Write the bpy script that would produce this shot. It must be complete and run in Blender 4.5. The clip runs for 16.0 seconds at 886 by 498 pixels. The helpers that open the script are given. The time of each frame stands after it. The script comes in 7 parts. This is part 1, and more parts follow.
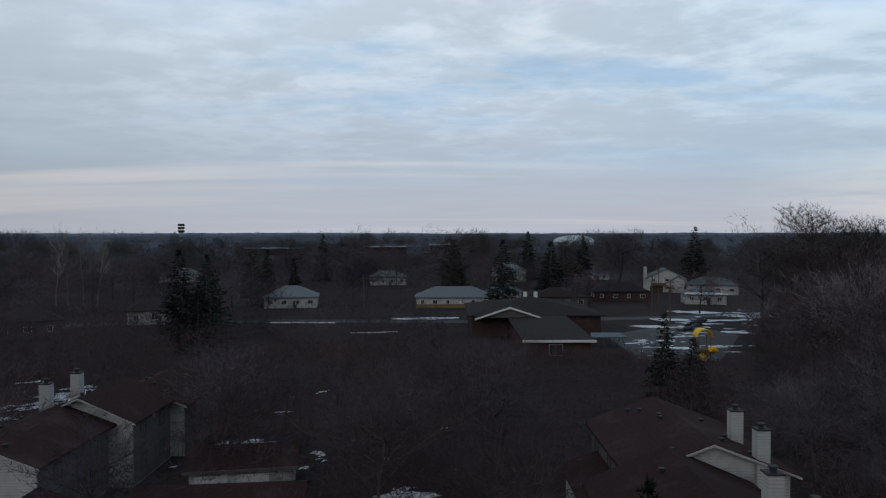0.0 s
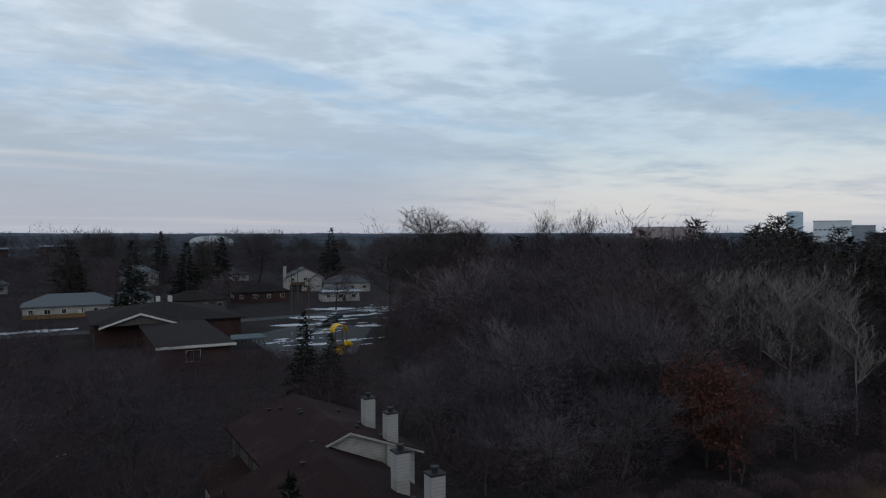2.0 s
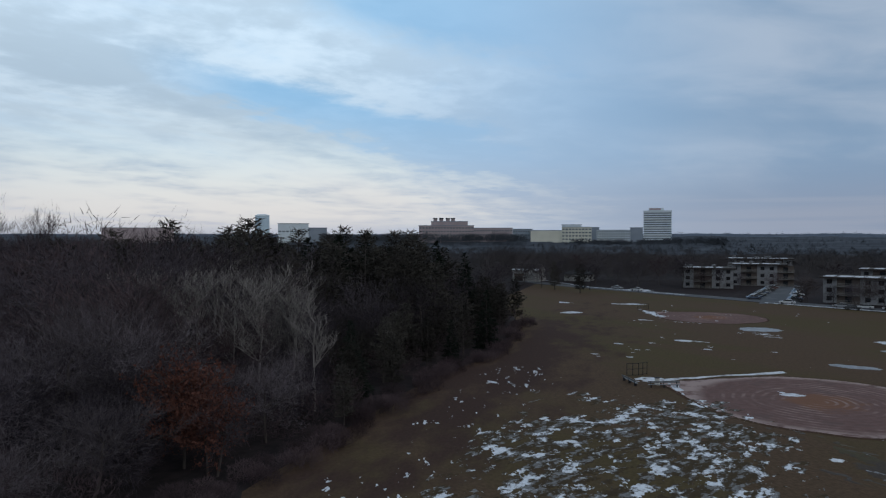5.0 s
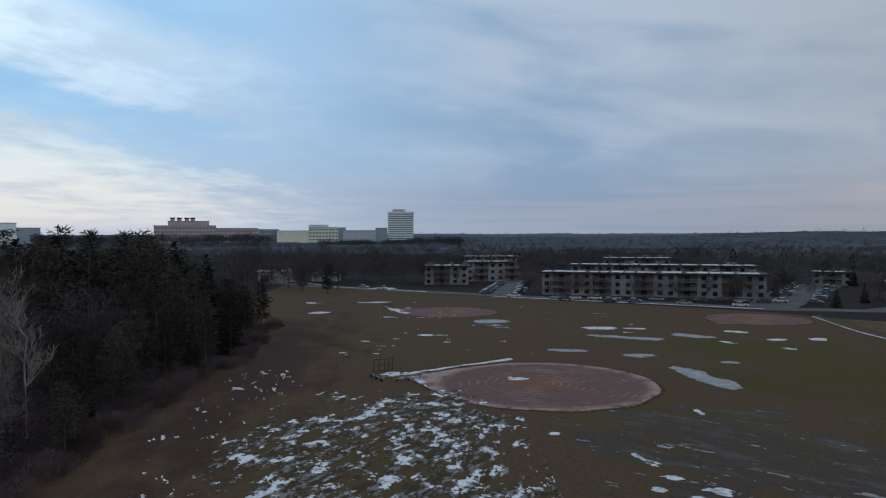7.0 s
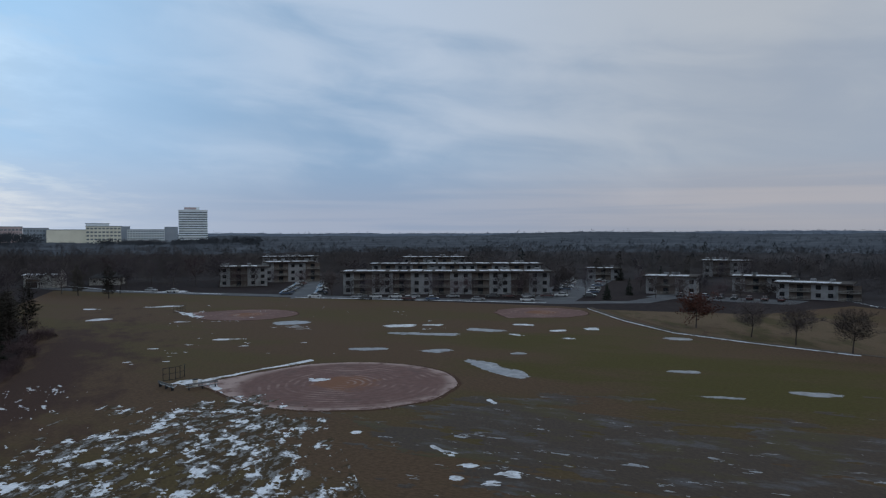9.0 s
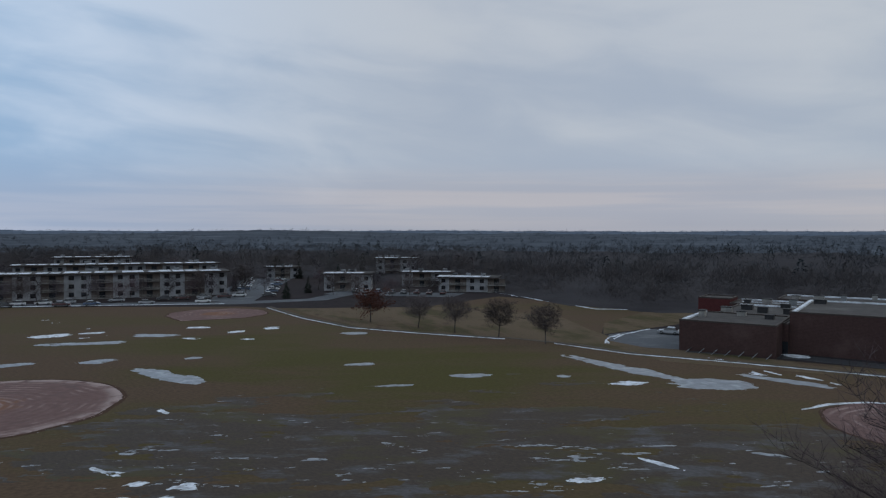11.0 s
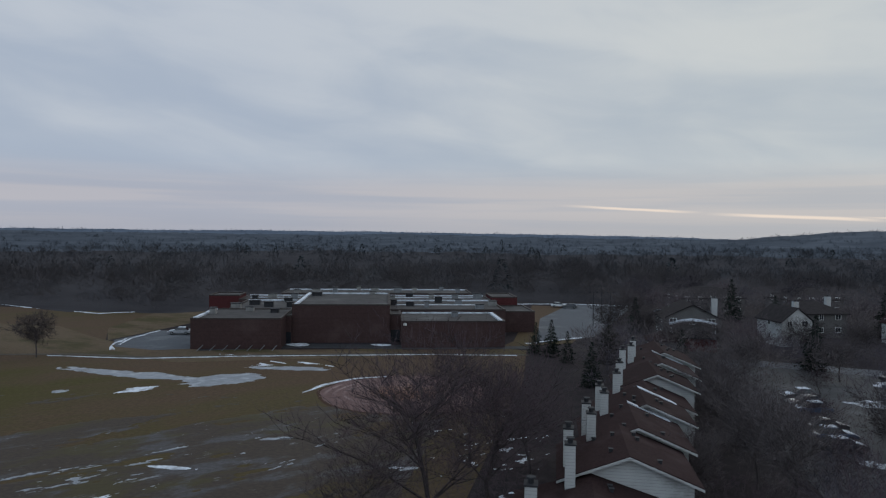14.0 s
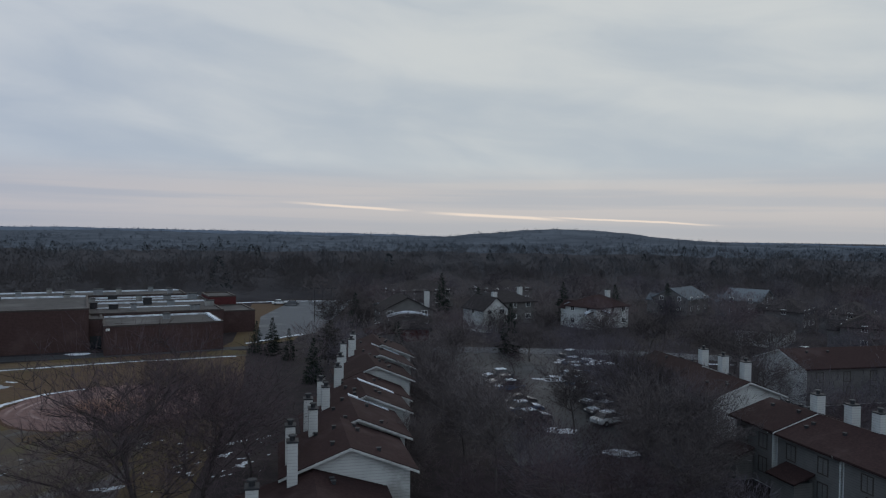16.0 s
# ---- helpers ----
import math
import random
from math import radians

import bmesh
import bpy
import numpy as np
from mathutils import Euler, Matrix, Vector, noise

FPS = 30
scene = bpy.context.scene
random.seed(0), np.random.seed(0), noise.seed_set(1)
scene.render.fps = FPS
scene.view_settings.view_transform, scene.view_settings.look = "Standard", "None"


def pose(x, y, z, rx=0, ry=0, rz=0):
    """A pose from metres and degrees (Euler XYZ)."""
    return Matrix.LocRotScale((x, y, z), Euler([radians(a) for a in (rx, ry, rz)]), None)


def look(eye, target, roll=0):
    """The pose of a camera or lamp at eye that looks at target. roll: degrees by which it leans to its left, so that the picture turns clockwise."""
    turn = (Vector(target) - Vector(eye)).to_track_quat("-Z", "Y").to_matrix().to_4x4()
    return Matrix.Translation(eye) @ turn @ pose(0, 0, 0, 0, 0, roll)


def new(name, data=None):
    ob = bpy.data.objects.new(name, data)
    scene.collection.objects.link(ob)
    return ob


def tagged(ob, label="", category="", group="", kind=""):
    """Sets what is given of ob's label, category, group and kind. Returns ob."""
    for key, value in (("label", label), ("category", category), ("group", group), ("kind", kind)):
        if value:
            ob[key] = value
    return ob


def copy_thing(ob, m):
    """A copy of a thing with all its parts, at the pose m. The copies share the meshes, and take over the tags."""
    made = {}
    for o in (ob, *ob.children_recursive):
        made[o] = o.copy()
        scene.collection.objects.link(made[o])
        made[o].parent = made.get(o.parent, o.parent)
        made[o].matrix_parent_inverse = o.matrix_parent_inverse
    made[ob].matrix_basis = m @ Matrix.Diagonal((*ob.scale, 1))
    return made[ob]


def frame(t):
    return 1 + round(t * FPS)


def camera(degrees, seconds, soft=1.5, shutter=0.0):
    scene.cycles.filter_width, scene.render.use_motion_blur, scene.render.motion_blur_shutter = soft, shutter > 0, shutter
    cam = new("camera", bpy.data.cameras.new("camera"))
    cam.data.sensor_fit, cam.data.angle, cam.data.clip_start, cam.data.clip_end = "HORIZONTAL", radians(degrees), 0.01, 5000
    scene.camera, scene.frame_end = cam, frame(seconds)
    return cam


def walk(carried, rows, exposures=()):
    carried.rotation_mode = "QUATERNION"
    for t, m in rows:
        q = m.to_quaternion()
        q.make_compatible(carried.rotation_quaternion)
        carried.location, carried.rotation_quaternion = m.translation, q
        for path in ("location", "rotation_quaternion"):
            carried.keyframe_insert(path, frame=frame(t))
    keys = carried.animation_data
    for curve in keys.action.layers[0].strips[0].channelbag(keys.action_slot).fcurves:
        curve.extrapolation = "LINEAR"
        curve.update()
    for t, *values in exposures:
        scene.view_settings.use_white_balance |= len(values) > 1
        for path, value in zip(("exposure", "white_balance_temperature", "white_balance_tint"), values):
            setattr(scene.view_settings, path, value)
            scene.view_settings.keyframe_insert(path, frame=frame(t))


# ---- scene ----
EYE = 21.0
cam = camera(64.67, 16.0, soft=1.2)
# seconds, yaw, pitch, roll of a camera that turns on the spot
walk(cam, [(t, pose(0, 0, EYE, 90 + p, r, y)) for t, y, p, r in (
    (0, 0.00, -1.11, 0.11),
    (0.5, -6.39, -1.05, 0.12),
    (1, -13.63, -1.07, 0.13),
    (1.5, -21.07, -1.12, 0.17),
    (2, -28.88, -1.13, 0.06),
    (2.5, -35.56, -1.11, 0.02),
    (3, -42.90, -1.12, 0.05),
    (3.5, -49.92, -1.11, 0.01),
    (4, -56.94, -1.09, 0.06),
    (4.5, -63.12, -1.06, 0.09),
    (5, -70.02, -1.07, 0.03),
    (5.2, -72.48, -1.06, 0.05),
    (7.3, -92.37, -1.10, 0.20),
    (7.5, -93.25, -1.11, 0.20),
    (7.7, -93.50, -1.11, 0.22),
    (8, -93.53, -1.12, 0.26),
    (8.1, -93.95, -1.12, 0.24),
    (8.2, -95.35, -1.13, 0.22),
    (8.3, -96.65, -1.14, 0.20),
    (8.4, -97.62, -1.15, 0.18),
    (8.5, -98.55, -1.15, 0.17),
    (8.7, -101.72, -1.15, 0.16),
    (10.8, -129.82, -1.25, -0.13),
    (11, -132.51, -1.26, -0.19),
    (11.5, -139.37, -1.26, -0.25),
    (12, -145.28, -1.24, -0.35),
    (12.5, -150.89, -1.22, -0.49),
    (13, -156.61, -1.18, -0.51),
    (13.5, -163.80, -1.14, -0.57),
    (14, -171.07, -1.11, -0.58),
    (14.5, -178.43, -1.08, -0.66),
    (15, -185.16, -1.07, -0.63),
    (15.5, -189.66, -1.09, -0.68),
    (16, -193.61, -1.13, -0.73),
)], exposures=[(0, -0.74), (2, -0.80), (3.5, -0.84), (4.5, -0.74), (5.2, -0.66), (7.4, -0.54), (8.5, -0.49), (11, -0.30), (13, -0.26), (16, -0.24)])

# ---------------------------------------------------------------- world and sun
def node_maker(tree):
    def make(kind, **settings):
        node = tree.nodes.new("ShaderNode" + kind)
        for key, value in settings.items():
            if key in node.inputs:
                node.inputs[key].default_value = value
        return node
    return make


world = bpy.data.worlds.new("overcast_dusk")
scene.world = world
world.use_nodes = True
wt = world.node_tree
wt.nodes.clear()
W = node_maker(wt)


def wl(a, b):
    wt.links.new(a, b)


def wmath(op, a, b=None, clamp=False):
    n = W("Math")
    n.operation = op
    n.use_clamp = clamp
    for i, v in enumerate((a, b)):
        if v is None:
            continue
        if isinstance(v, (int, float)):
            n.inputs[i].default_value = v
        else:
            wl(v, n.inputs[i])
    return n.outputs[0]


def wmix(fac, a, b, blend="MIX"):
    n = W("Mix")
    n.data_type = "RGBA"
    n.blend_type = blend
    for i, v in ((0, fac), (6, a), (7, b)):
        if isinstance(v, (int, float)):
            n.inputs[i].default_value = v
        elif isinstance(v, tuple):
            n.inputs[i].default_value = (*v, 1)
        else:
            wl(v, n.inputs[i])
    return n.outputs[2]


def wramp(fac, lo, hi):
    n = W("MapRange")
    n.interpolation_type = "SMOOTHSTEP"
    n.inputs[1].default_value, n.inputs[2].default_value = lo, hi
    wl(fac, n.inputs[0])
    return n.outputs[0]


SUN_AZ, SUN_EL = 206.0, 14.0      # compass bearing clockwise from +y, and height
sky = W("TexSky")
sky.sky_type = "NISHITA"
sky.sun_disc = False
sky.sun_elevation = radians(SUN_EL)
sky.sun_rotation = radians(SUN_AZ)
sky.air_density, sky.dust_density, sky.ozone_density = 1.0, 1.5, 2.0
coord = W("TexCoord")
split = W("SeparateXYZ")
wl(coord.outputs["Generated"], split.inputs[0])
sx, sy, sz = split.outputs
up = wmath("MAXIMUM", sz, 0.0)
den = wmath("ADD", up, 0.09)
flat = W("CombineXYZ")
wl(wmath("DIVIDE", sx, den), flat.inputs[0])
wl(wmath("DIVIDE", sy, den), flat.inputs[1])


def cloud_noise(scale, stretch, turn, detail, rough, warp=0.0, shift=0.0):
    m = W("Mapping")
    m.inputs["Rotation"].default_value = (0, 0, radians(turn))
    m.inputs["Scale"].default_value = (scale * stretch, scale, 1)
    m.inputs["Location"].default_value = (shift, shift * 0.7, shift)
    wl(flat.outputs[0], m.inputs[0])
    n = W("TexNoise", Scale=1.0, Detail=detail, Roughness=rough, Distortion=warp)
    wl(m.outputs[0], n.inputs["Vector"])
    return n.outputs[0]


broad = cloud_noise(0.36, 0.55, 35, 4, 0.55, 0.6, 3.1)
ripple = cloud_noise(2.1, 0.85, 62, 6, 0.56, 0.2, 7.7)
fine = cloud_noise(6.0, 0.9, 50, 4, 0.55, 0.15, 1.3)
low = cloud_noise(0.5, 0.16, -28, 4, 0.55, 0.4, 5.0)
wisp = cloud_noise(0.8, 0.34, -32, 6, 0.58, 0.4, 11.0)


def toward(bearing, lo, hi):
    """1 in the sky towards a bearing, clockwise from +y, 0 away from it."""
    a = radians(bearing)
    dot = wmath("ADD", wmath("MULTIPLY", sx, math.sin(a)), wmath("MULTIPLY", sy, math.cos(a)))
    return wramp(dot, lo, hi)


# a veil of cloud, rippled in the north, open to blue in the east, even and grey in the south
north = toward(8, 0.0, 0.85)
east = toward(76, 0.70, 0.98)
rippled = toward(28, 0.35, 0.9)
south = toward(190, 0.1, 0.95)
veil = wmix(wramp(up, 0.0, 0.30), (0.37, 0.44, 0.53), (0.55, 0.645, 0.745))
veil = wmix(wmath("MULTIPLY", south, 0.75), veil, wmix(wramp(up, 0.0, 0.30), (0.41, 0.44, 0.475), (0.555, 0.58, 0.60)))
relief = wmath("ADD", wmath("MULTIPLY", ripple, 0.68), wmath("MULTIPLY", fine, 0.32))
lumps = wmath("MULTIPLY", wmath("SUBTRACT", wramp(relief, 0.40, 0.66), 0.25), wramp(up, 0.05, 0.26))
contrast = wmath("ADD", wmath("MULTIPLY", rippled, 0.22), 0.10)
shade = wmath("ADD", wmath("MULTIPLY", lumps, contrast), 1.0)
veil = wmix(1.0, veil, shade, "MULTIPLY")
veil = wmix(wmath("MULTIPLY", wmath("MULTIPLY", wramp(relief, 0.46, 0.64), wramp(up, 0.06, 0.24)), wmath("MULTIPLY", rippled, 0.5)), veil, (0.70, 0.75, 0.80))
bulk = wmath("ADD", wmath("MULTIPLY", wmath("SUBTRACT", wmath("ADD", wmath("MULTIPLY", broad, 0.5), wmath("MULTIPLY", wisp, 0.5)), 0.5), 0.62), 1.0)
veil = wmix(1.0, veil, bulk, "MULTIPLY")
blue = wmix(0.7, wmix(1.0, sky.outputs[0], (0.10, 0.10, 0.10), "MULTIPLY"), (0.17, 0.36, 0.62))
gap_noise = wmath("ADD", wmath("MULTIPLY", wisp, 0.65), wmath("MULTIPLY", ripple, 0.35))
# in the east the veil lies in slanting bands with blue between them
bearing = wmath("MULTIPLY", wmath("ARCTAN2", sx, sy), 57.2958)
height = wmath("MULTIPLY", wmath("ARCSINE", sz, 0.0), 57.2958)
slant = wmath("ADD", height, wmath("MULTIPLY", wmath("SUBTRACT", bearing, 52.8), 0.255))
slant = wmath("ADD", slant, wmath("MULTIPLY", wmath("SUBTRACT", wmath("ADD", wisp, wmath("MULTIPLY", relief, 0.8)), 0.9), 9.0))
onset = wramp(bearing, 44.0, 56.0)
lower_gap = wmath("MULTIPLY", wramp(slant, 8.6, 10.2), wmath("SUBTRACT", 1.0, wmath("MULTIPLY", wramp(slant, 11.4, 13.6), wmath("SUBTRACT", 1.0, wramp(bearing, 68.0, 92.0)))))
upper_gap = wmath("MULTIPLY", wramp(slant, 17.5, 21.0), wramp(bearing, 54.0, 64.0))
gap_e = wmath("MULTIPLY", wmath("MULTIPLY", wmath("MAXIMUM", lower_gap, upper_gap), onset), wmath("SUBTRACT", 1.0, wramp(bearing, 84.0, 112.0)))
gap_e = wmath("MULTIPLY", gap_e, 0.8)
gap_n = wmath("MULTIPLY", wramp(gap_noise, 0.50, 0.63), wmath("MULTIPLY", rippled, 0.62))
gap = wmath("MULTIPLY", wmath("MAXIMUM", gap_e, gap_n), wramp(up, 0.06, 0.20))
colour = wmix(gap, veil, wmix(wramp(bearing, 40.0, 56.0), wmix(0.4, blue, (0.30, 0.48, 0.66)), (0.25, 0.46, 0.68)))
haze_east = wmath("MULTIPLY", toward(100, 0.72, 0.98), 0.58)
colour = wmix(haze_east, colour, (0.33, 0.45, 0.62))
# cream light low in the east and thin bright slits low in the south west
band = wmath("MULTIPLY", wramp(up, 0.0, 0.03), wmath("SUBTRACT", 1.0, wramp(up, 0.05, 0.21)))
glow = wmath("MULTIPLY", wmath("MULTIPLY", wmath("MULTIPLY", toward(57, 0.80, 1.0), wmath("SUBTRACT", 1.0, wramp(slant, 8.0, 10.5))), band), wramp(wmath("ADD", wmath("MULTIPLY", broad, 0.5), wmath("MULTIPLY", ripple, 0.5)), 0.30, 0.56))
colour = wmix(wmath("MULTIPLY", glow, 0.85), colour, (0.80, 0.80, 0.75))
streak = wmath("MULTIPLY", wmath("MULTIPLY", north, band), wramp(low, 0.46, 0.66))
colour = wmix(wmath("MULTIPLY", streak, 0.55), colour, (0.74, 0.72, 0.70))
rose = wmath("MULTIPLY", wmath("SUBTRACT", 1.0, wramp(up, 0.015, 0.12)), 0.40)
colour = wmix(rose, colour, wmix(toward(100, 0.78, 0.96), (0.52, 0.48, 0.51), (0.37, 0.42, 0.52)))
cool = wmath("MULTIPLY", toward(62, 0.55, 1.0), wramp(up, 0.03, 0.12))
colour = wmix(cool, colour, wmix(1.0, colour, (0.90, 1.0, 1.06), "MULTIPLY"))
# the north and east of the sky are the brighter side
lift = wmath("ADD", wmath("MULTIPLY", toward(35, -0.05, 0.75), 0.575), 1.19)
colour = wmix(1.0, colour, lift, "MULTIPLY")
# from the east round to the south west: broad soft layers of stratus
round_b = wmath("ADD", bearing, wmath("MULTIPLY", wmath("LESS_THAN", bearing, -116.0), 360.0))


def layer_noise(wide, tall, detail, rough, warp, shift, tilt=0.0):
    c = W("CombineXYZ")
    wl(wmath("ADD", wmath("DIVIDE", round_b, wide), shift), c.inputs[0])
    wl(wmath("DIVIDE", wmath("ADD", height, wmath("MULTIPLY", round_b, tilt)), tall), c.inputs[1])
    n = W("TexNoise", Scale=1.0, Detail=detail, Roughness=rough, Distortion=warp)
    wl(c.outputs[0], n.inputs["Vector"])
    return n.outputs[0]


puff = layer_noise(11.0, 3.6, 5, 0.52, 0.5, 3.3, 0.10)
sheetlike = layer_noise(34.0, 5.0, 3, 0.45, 0.3, 8.2, 0.12)
low_bars = layer_noise(26.0, 1.1, 4, 0.5, 0.2, 1.7)
layers = wmath("ADD", wmath("MULTIPLY", puff, 0.45), wmath("MULTIPLY", sheetlike, 0.55))
climb = wmath("MULTIPLY", wmath("SUBTRACT", height, 9.0), 0.016)
east_sky = wmix(wramp(wmath("ADD", layers, climb), 0.40, 0.68), (0.335, 0.515, 0.76), (0.635, 0.765, 0.955))
east_sky = wmix(wmath("MULTIPLY", wmath("SUBTRACT", 1.0, wramp(height, 0.8, 6.5)), 0.85), east_sky, wmix(wramp(low_bars, 0.40, 0.62), (0.40, 0.475, 0.64), (0.50, 0.545, 0.68)))
south_sky = wmix(wramp(wmath("ADD", layers, wmath("MULTIPLY", climb, 0.6)), 0.34, 0.70), (0.505, 0.575, 0.665), (0.640, 0.690, 0.735))
south_sky = wmix(wmath("MULTIPLY", wmath("SUBTRACT", 1.0, wramp(height, 3.2, 6.0)), 0.75), south_sky, wmix(wramp(low_bars, 0.36, 0.62), (0.52, 0.53, 0.58), (0.645, 0.605, 0.605)))
south_sky = wmix(wmath("MULTIPLY", wmath("SUBTRACT", 1.0, wramp(height, 0.2, 2.2)), 0.7), south_sky, (0.47, 0.49, 0.545))
south_sky = wmix(wramp(round_b, 150.0, 200.0), wmix(1.0, south_sky, (0.93, 0.935, 0.975), "MULTIPLY"), wmix(1.0, south_sky, (1.10, 1.06, 0.98), "MULTIPLY"))
colour = wmix(wmath("MULTIPLY", wramp(round_b, 70.0, 100.0), 0.85), colour, east_sky)
colour = wmix(wmath("MULTIPLY", wramp(round_b, 98.0, 134.0), 0.9), colour, south_sky)
# thin bright slits low in the south west, each a little lower than the last
sink = wmath("ADD", height, wmath("MULTIPLY", wmath("SUBTRACT", round_b, 184.0), 0.045))
slit = None
for at, b0, b1, thick in ((2.30, 182.0, 192.0, 0.11), (2.24, 193.0, 204.5, 0.13), (2.40, 202.5, 216.0, 0.08)):
    off = wmath("ABSOLUTE", wmath("ADD", wmath("SUBTRACT", sink, at), wmath("MULTIPLY", wmath("SUBTRACT", puff, 0.5), 0.35)))
    one = wmath("SUBTRACT", 1.0, wramp(off, thick * 0.25, thick * 1.4))
    one = wmath("MULTIPLY", one, wmath("MULTIPLY", wramp(round_b, b0 - 2, b0 + 3), wmath("SUBTRACT", 1.0, wramp(round_b, b1 - 4, b1))))
    slit = one if slit is None else wmath("MAXIMUM", slit, one)
colour = wmix(wmath("MULTIPLY", slit, 0.72), colour, (1.12, 0.94, 0.78))
# below the skyline the world is dark earth
colour = wmix(wramp(sz, -0.02, -0.005), (0.05, 0.05, 0.05), colour)
back = W("Background")
wl(colour, back.inputs[0])
back.inputs[1].default_value = 1.0
out = W("OutputWorld")
wl(back.outputs[0], out.inputs[0])

sun = new("sun", bpy.data.lights.new("sun", "SUN"))
sun.data.energy, sun.data.angle, sun.data.color = 0.6, radians(30), (0.93, 0.965, 1.0)
sun.matrix_world = look((0, 0, 0), (-math.sin(radians(SUN_AZ)), -math.cos(radians(SUN_AZ)), -math.tan(radians(SUN_EL + 14))))


# ---------------------------------------------------------------- materials
def material(name, a, b=None, scale=1.0, rough=0.9, bump=0.2, detail=5, metal=0.0, stain=None, stain_scale=0.1, stain_at=(0.5, 0.7),
             lines=0.0, stretch=(1, 1, 1), random_tone=0.0, island_tone=0.0, spec=0.08, transmission=0.0, soft=0.0):
    """Two-tone surface with grain, broad stains and, where asked, level courses (lines: metres between them)."""
    m = bpy.data.materials.new(name)
    m.use_nodes = True
    t = m.node_tree
    N = node_maker(t)
    bsdf = t.nodes["Principled BSDF"]
    bsdf.inputs["Roughness"].default_value = rough
    bsdf.inputs["Metallic"].default_value = metal
    bsdf.inputs["Specular IOR Level"].default_value = spec
    bsdf.inputs["Transmission Weight"].default_value = transmission
    b = b or tuple(c * 0.75 for c in a)
    tc = N("TexCoord")
    mp = N("Mapping")
    mp.inputs["Scale"].default_value = stretch
    t.links.new(tc.outputs["Object"], mp.inputs[0])

    def noise_at(s, d):
        n = N("TexNoise", Scale=s, Detail=d, Roughness=0.62)
        t.links.new(mp.outputs[0], n.inputs["Vector"])
        return n.outputs[0]

    def ramped(v, lo, hi):
        n = N("MapRange")
        n.interpolation_type = "SMOOTHSTEP"
        n.inputs[1].default_value, n.inputs[2].default_value = lo, hi
        t.links.new(v, n.inputs[0])
        return n.outputs[0]

    def mixed(f, c, d, blend="MIX"):
        n = N("Mix")
        n.data_type, n.blend_type = "RGBA", blend
        for i, v in ((0, f), (6, c), (7, d)):
            if isinstance(v, (int, float)):
                n.inputs[i].default_value = v
            elif isinstance(v, tuple):
                n.inputs[i].default_value = (*v, 1)
            else:
                t.links.new(v, n.inputs[i])
        return n.outputs[2]

    grain = noise_at(scale, detail)
    col = mixed(ramped(grain, 0.3, 0.7), a, b)
    if stain:
        col = mixed(ramped(noise_at(stain_scale, 5), *stain_at), col, stain)
    height = grain
    if lines:
        w = N("TexWave", Scale=1.0 / lines * 0.1592 * 2)
        w.bands_direction, w.wave_profile = "Z", "SAW"
        t.links.new(tc.outputs["Object"], w.inputs["Vector"])
        course = ramped(w.outputs["Fac"], 0.0, 0.18)
        col = mixed(1.0, col, mixed(course, (0.55, 0.55, 0.55), (1.0, 1.0, 1.0)), "MULTIPLY")
        height = w.outputs["Fac"]
    if random_tone or island_tone:
        src = N("ObjectInfo").outputs["Random"] if random_tone else N("NewGeometry").outputs["Random Per Island"]
        k = random_tone or island_tone
        n = N("MapRange")
        n.inputs[3].default_value, n.inputs[4].default_value = 1 - k, 1 + k
        t.links.new(src, n.inputs[0])
        col = mixed(1.0, col, n.outputs[0], "MULTIPLY")
    t.links.new(col, bsdf.inputs["Base Color"])
    if soft:
        # loose foliage scatters light upwards: its normals are eased towards the sky
        va, vn = N("VectorMath"), N("VectorMath")
        va.operation, vn.operation = "MULTIPLY_ADD", "NORMALIZE"
        t.links.new(N("NewGeometry").outputs["Normal"], va.inputs[0])
        va.inputs[1].default_value = (1 - soft,) * 3
        va.inputs[2].default_value = (0, 0, soft)
        t.links.new(va.outputs[0], vn.inputs[0])
        t.links.new(vn.outputs[0], bsdf.inputs["Normal"])
    if bump:
        bp = N("Bump", Strength=bump, Distance=0.05)
        t.links.new(height, bp.inputs["Height"])
        t.links.new(bp.outputs[0], bsdf.inputs["Normal"])
    return m


M = {}
M["litter"] = material("leaf_litter", (0.033, 0.027, 0.028), (0.020, 0.017, 0.019), 0.6, stain=(0.040, 0.034, 0.033), stain_scale=0.05, spec=0.03)
M["brown_grass"] = material("trampled_brown_grass", (0.066, 0.038, 0.027), (0.044, 0.027, 0.019), 1.1, stain=(0.054, 0.038, 0.020), stain_scale=0.08, spec=0.05)
M["snow"] = material("old_snow", (0.62, 0.655, 0.72), (0.44, 0.47, 0.53), 2.2, rough=0.7, bump=0.4, stain=(0.22, 0.225, 0.235), stain_scale=0.6, stain_at=(0.46, 0.70))
M["slush"] = material("wet_slush", (0.21, 0.23, 0.26), (0.13, 0.143, 0.165), 0.7, rough=0.45, bump=0.2, stain=(0.31, 0.335, 0.37), stain_scale=0.5, spec=0.3)
M["asphalt"] = material("grey_asphalt", (0.085, 0.092, 0.105), (0.065, 0.07, 0.08), 2.0, stain=(0.12, 0.125, 0.135), stain_scale=0.12, rough=0.75)
M["bark"] = material("grey_brown_bark", (0.075, 0.064, 0.062), (0.045, 0.039, 0.039), 3.0, random_tone=0.35, stretch=(1, 1, 0.3))
M["twig"] = material("bare_twigs", (0.071, 0.061, 0.071), (0.045, 0.039, 0.047), 0.5, bump=0, random_tone=0.5, spec=0.02, soft=0.2)
# Dark twigs; inside the woods this tone stands for the shade there.
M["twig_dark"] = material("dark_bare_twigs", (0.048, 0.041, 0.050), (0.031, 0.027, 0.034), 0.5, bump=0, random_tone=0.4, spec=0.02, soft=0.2)
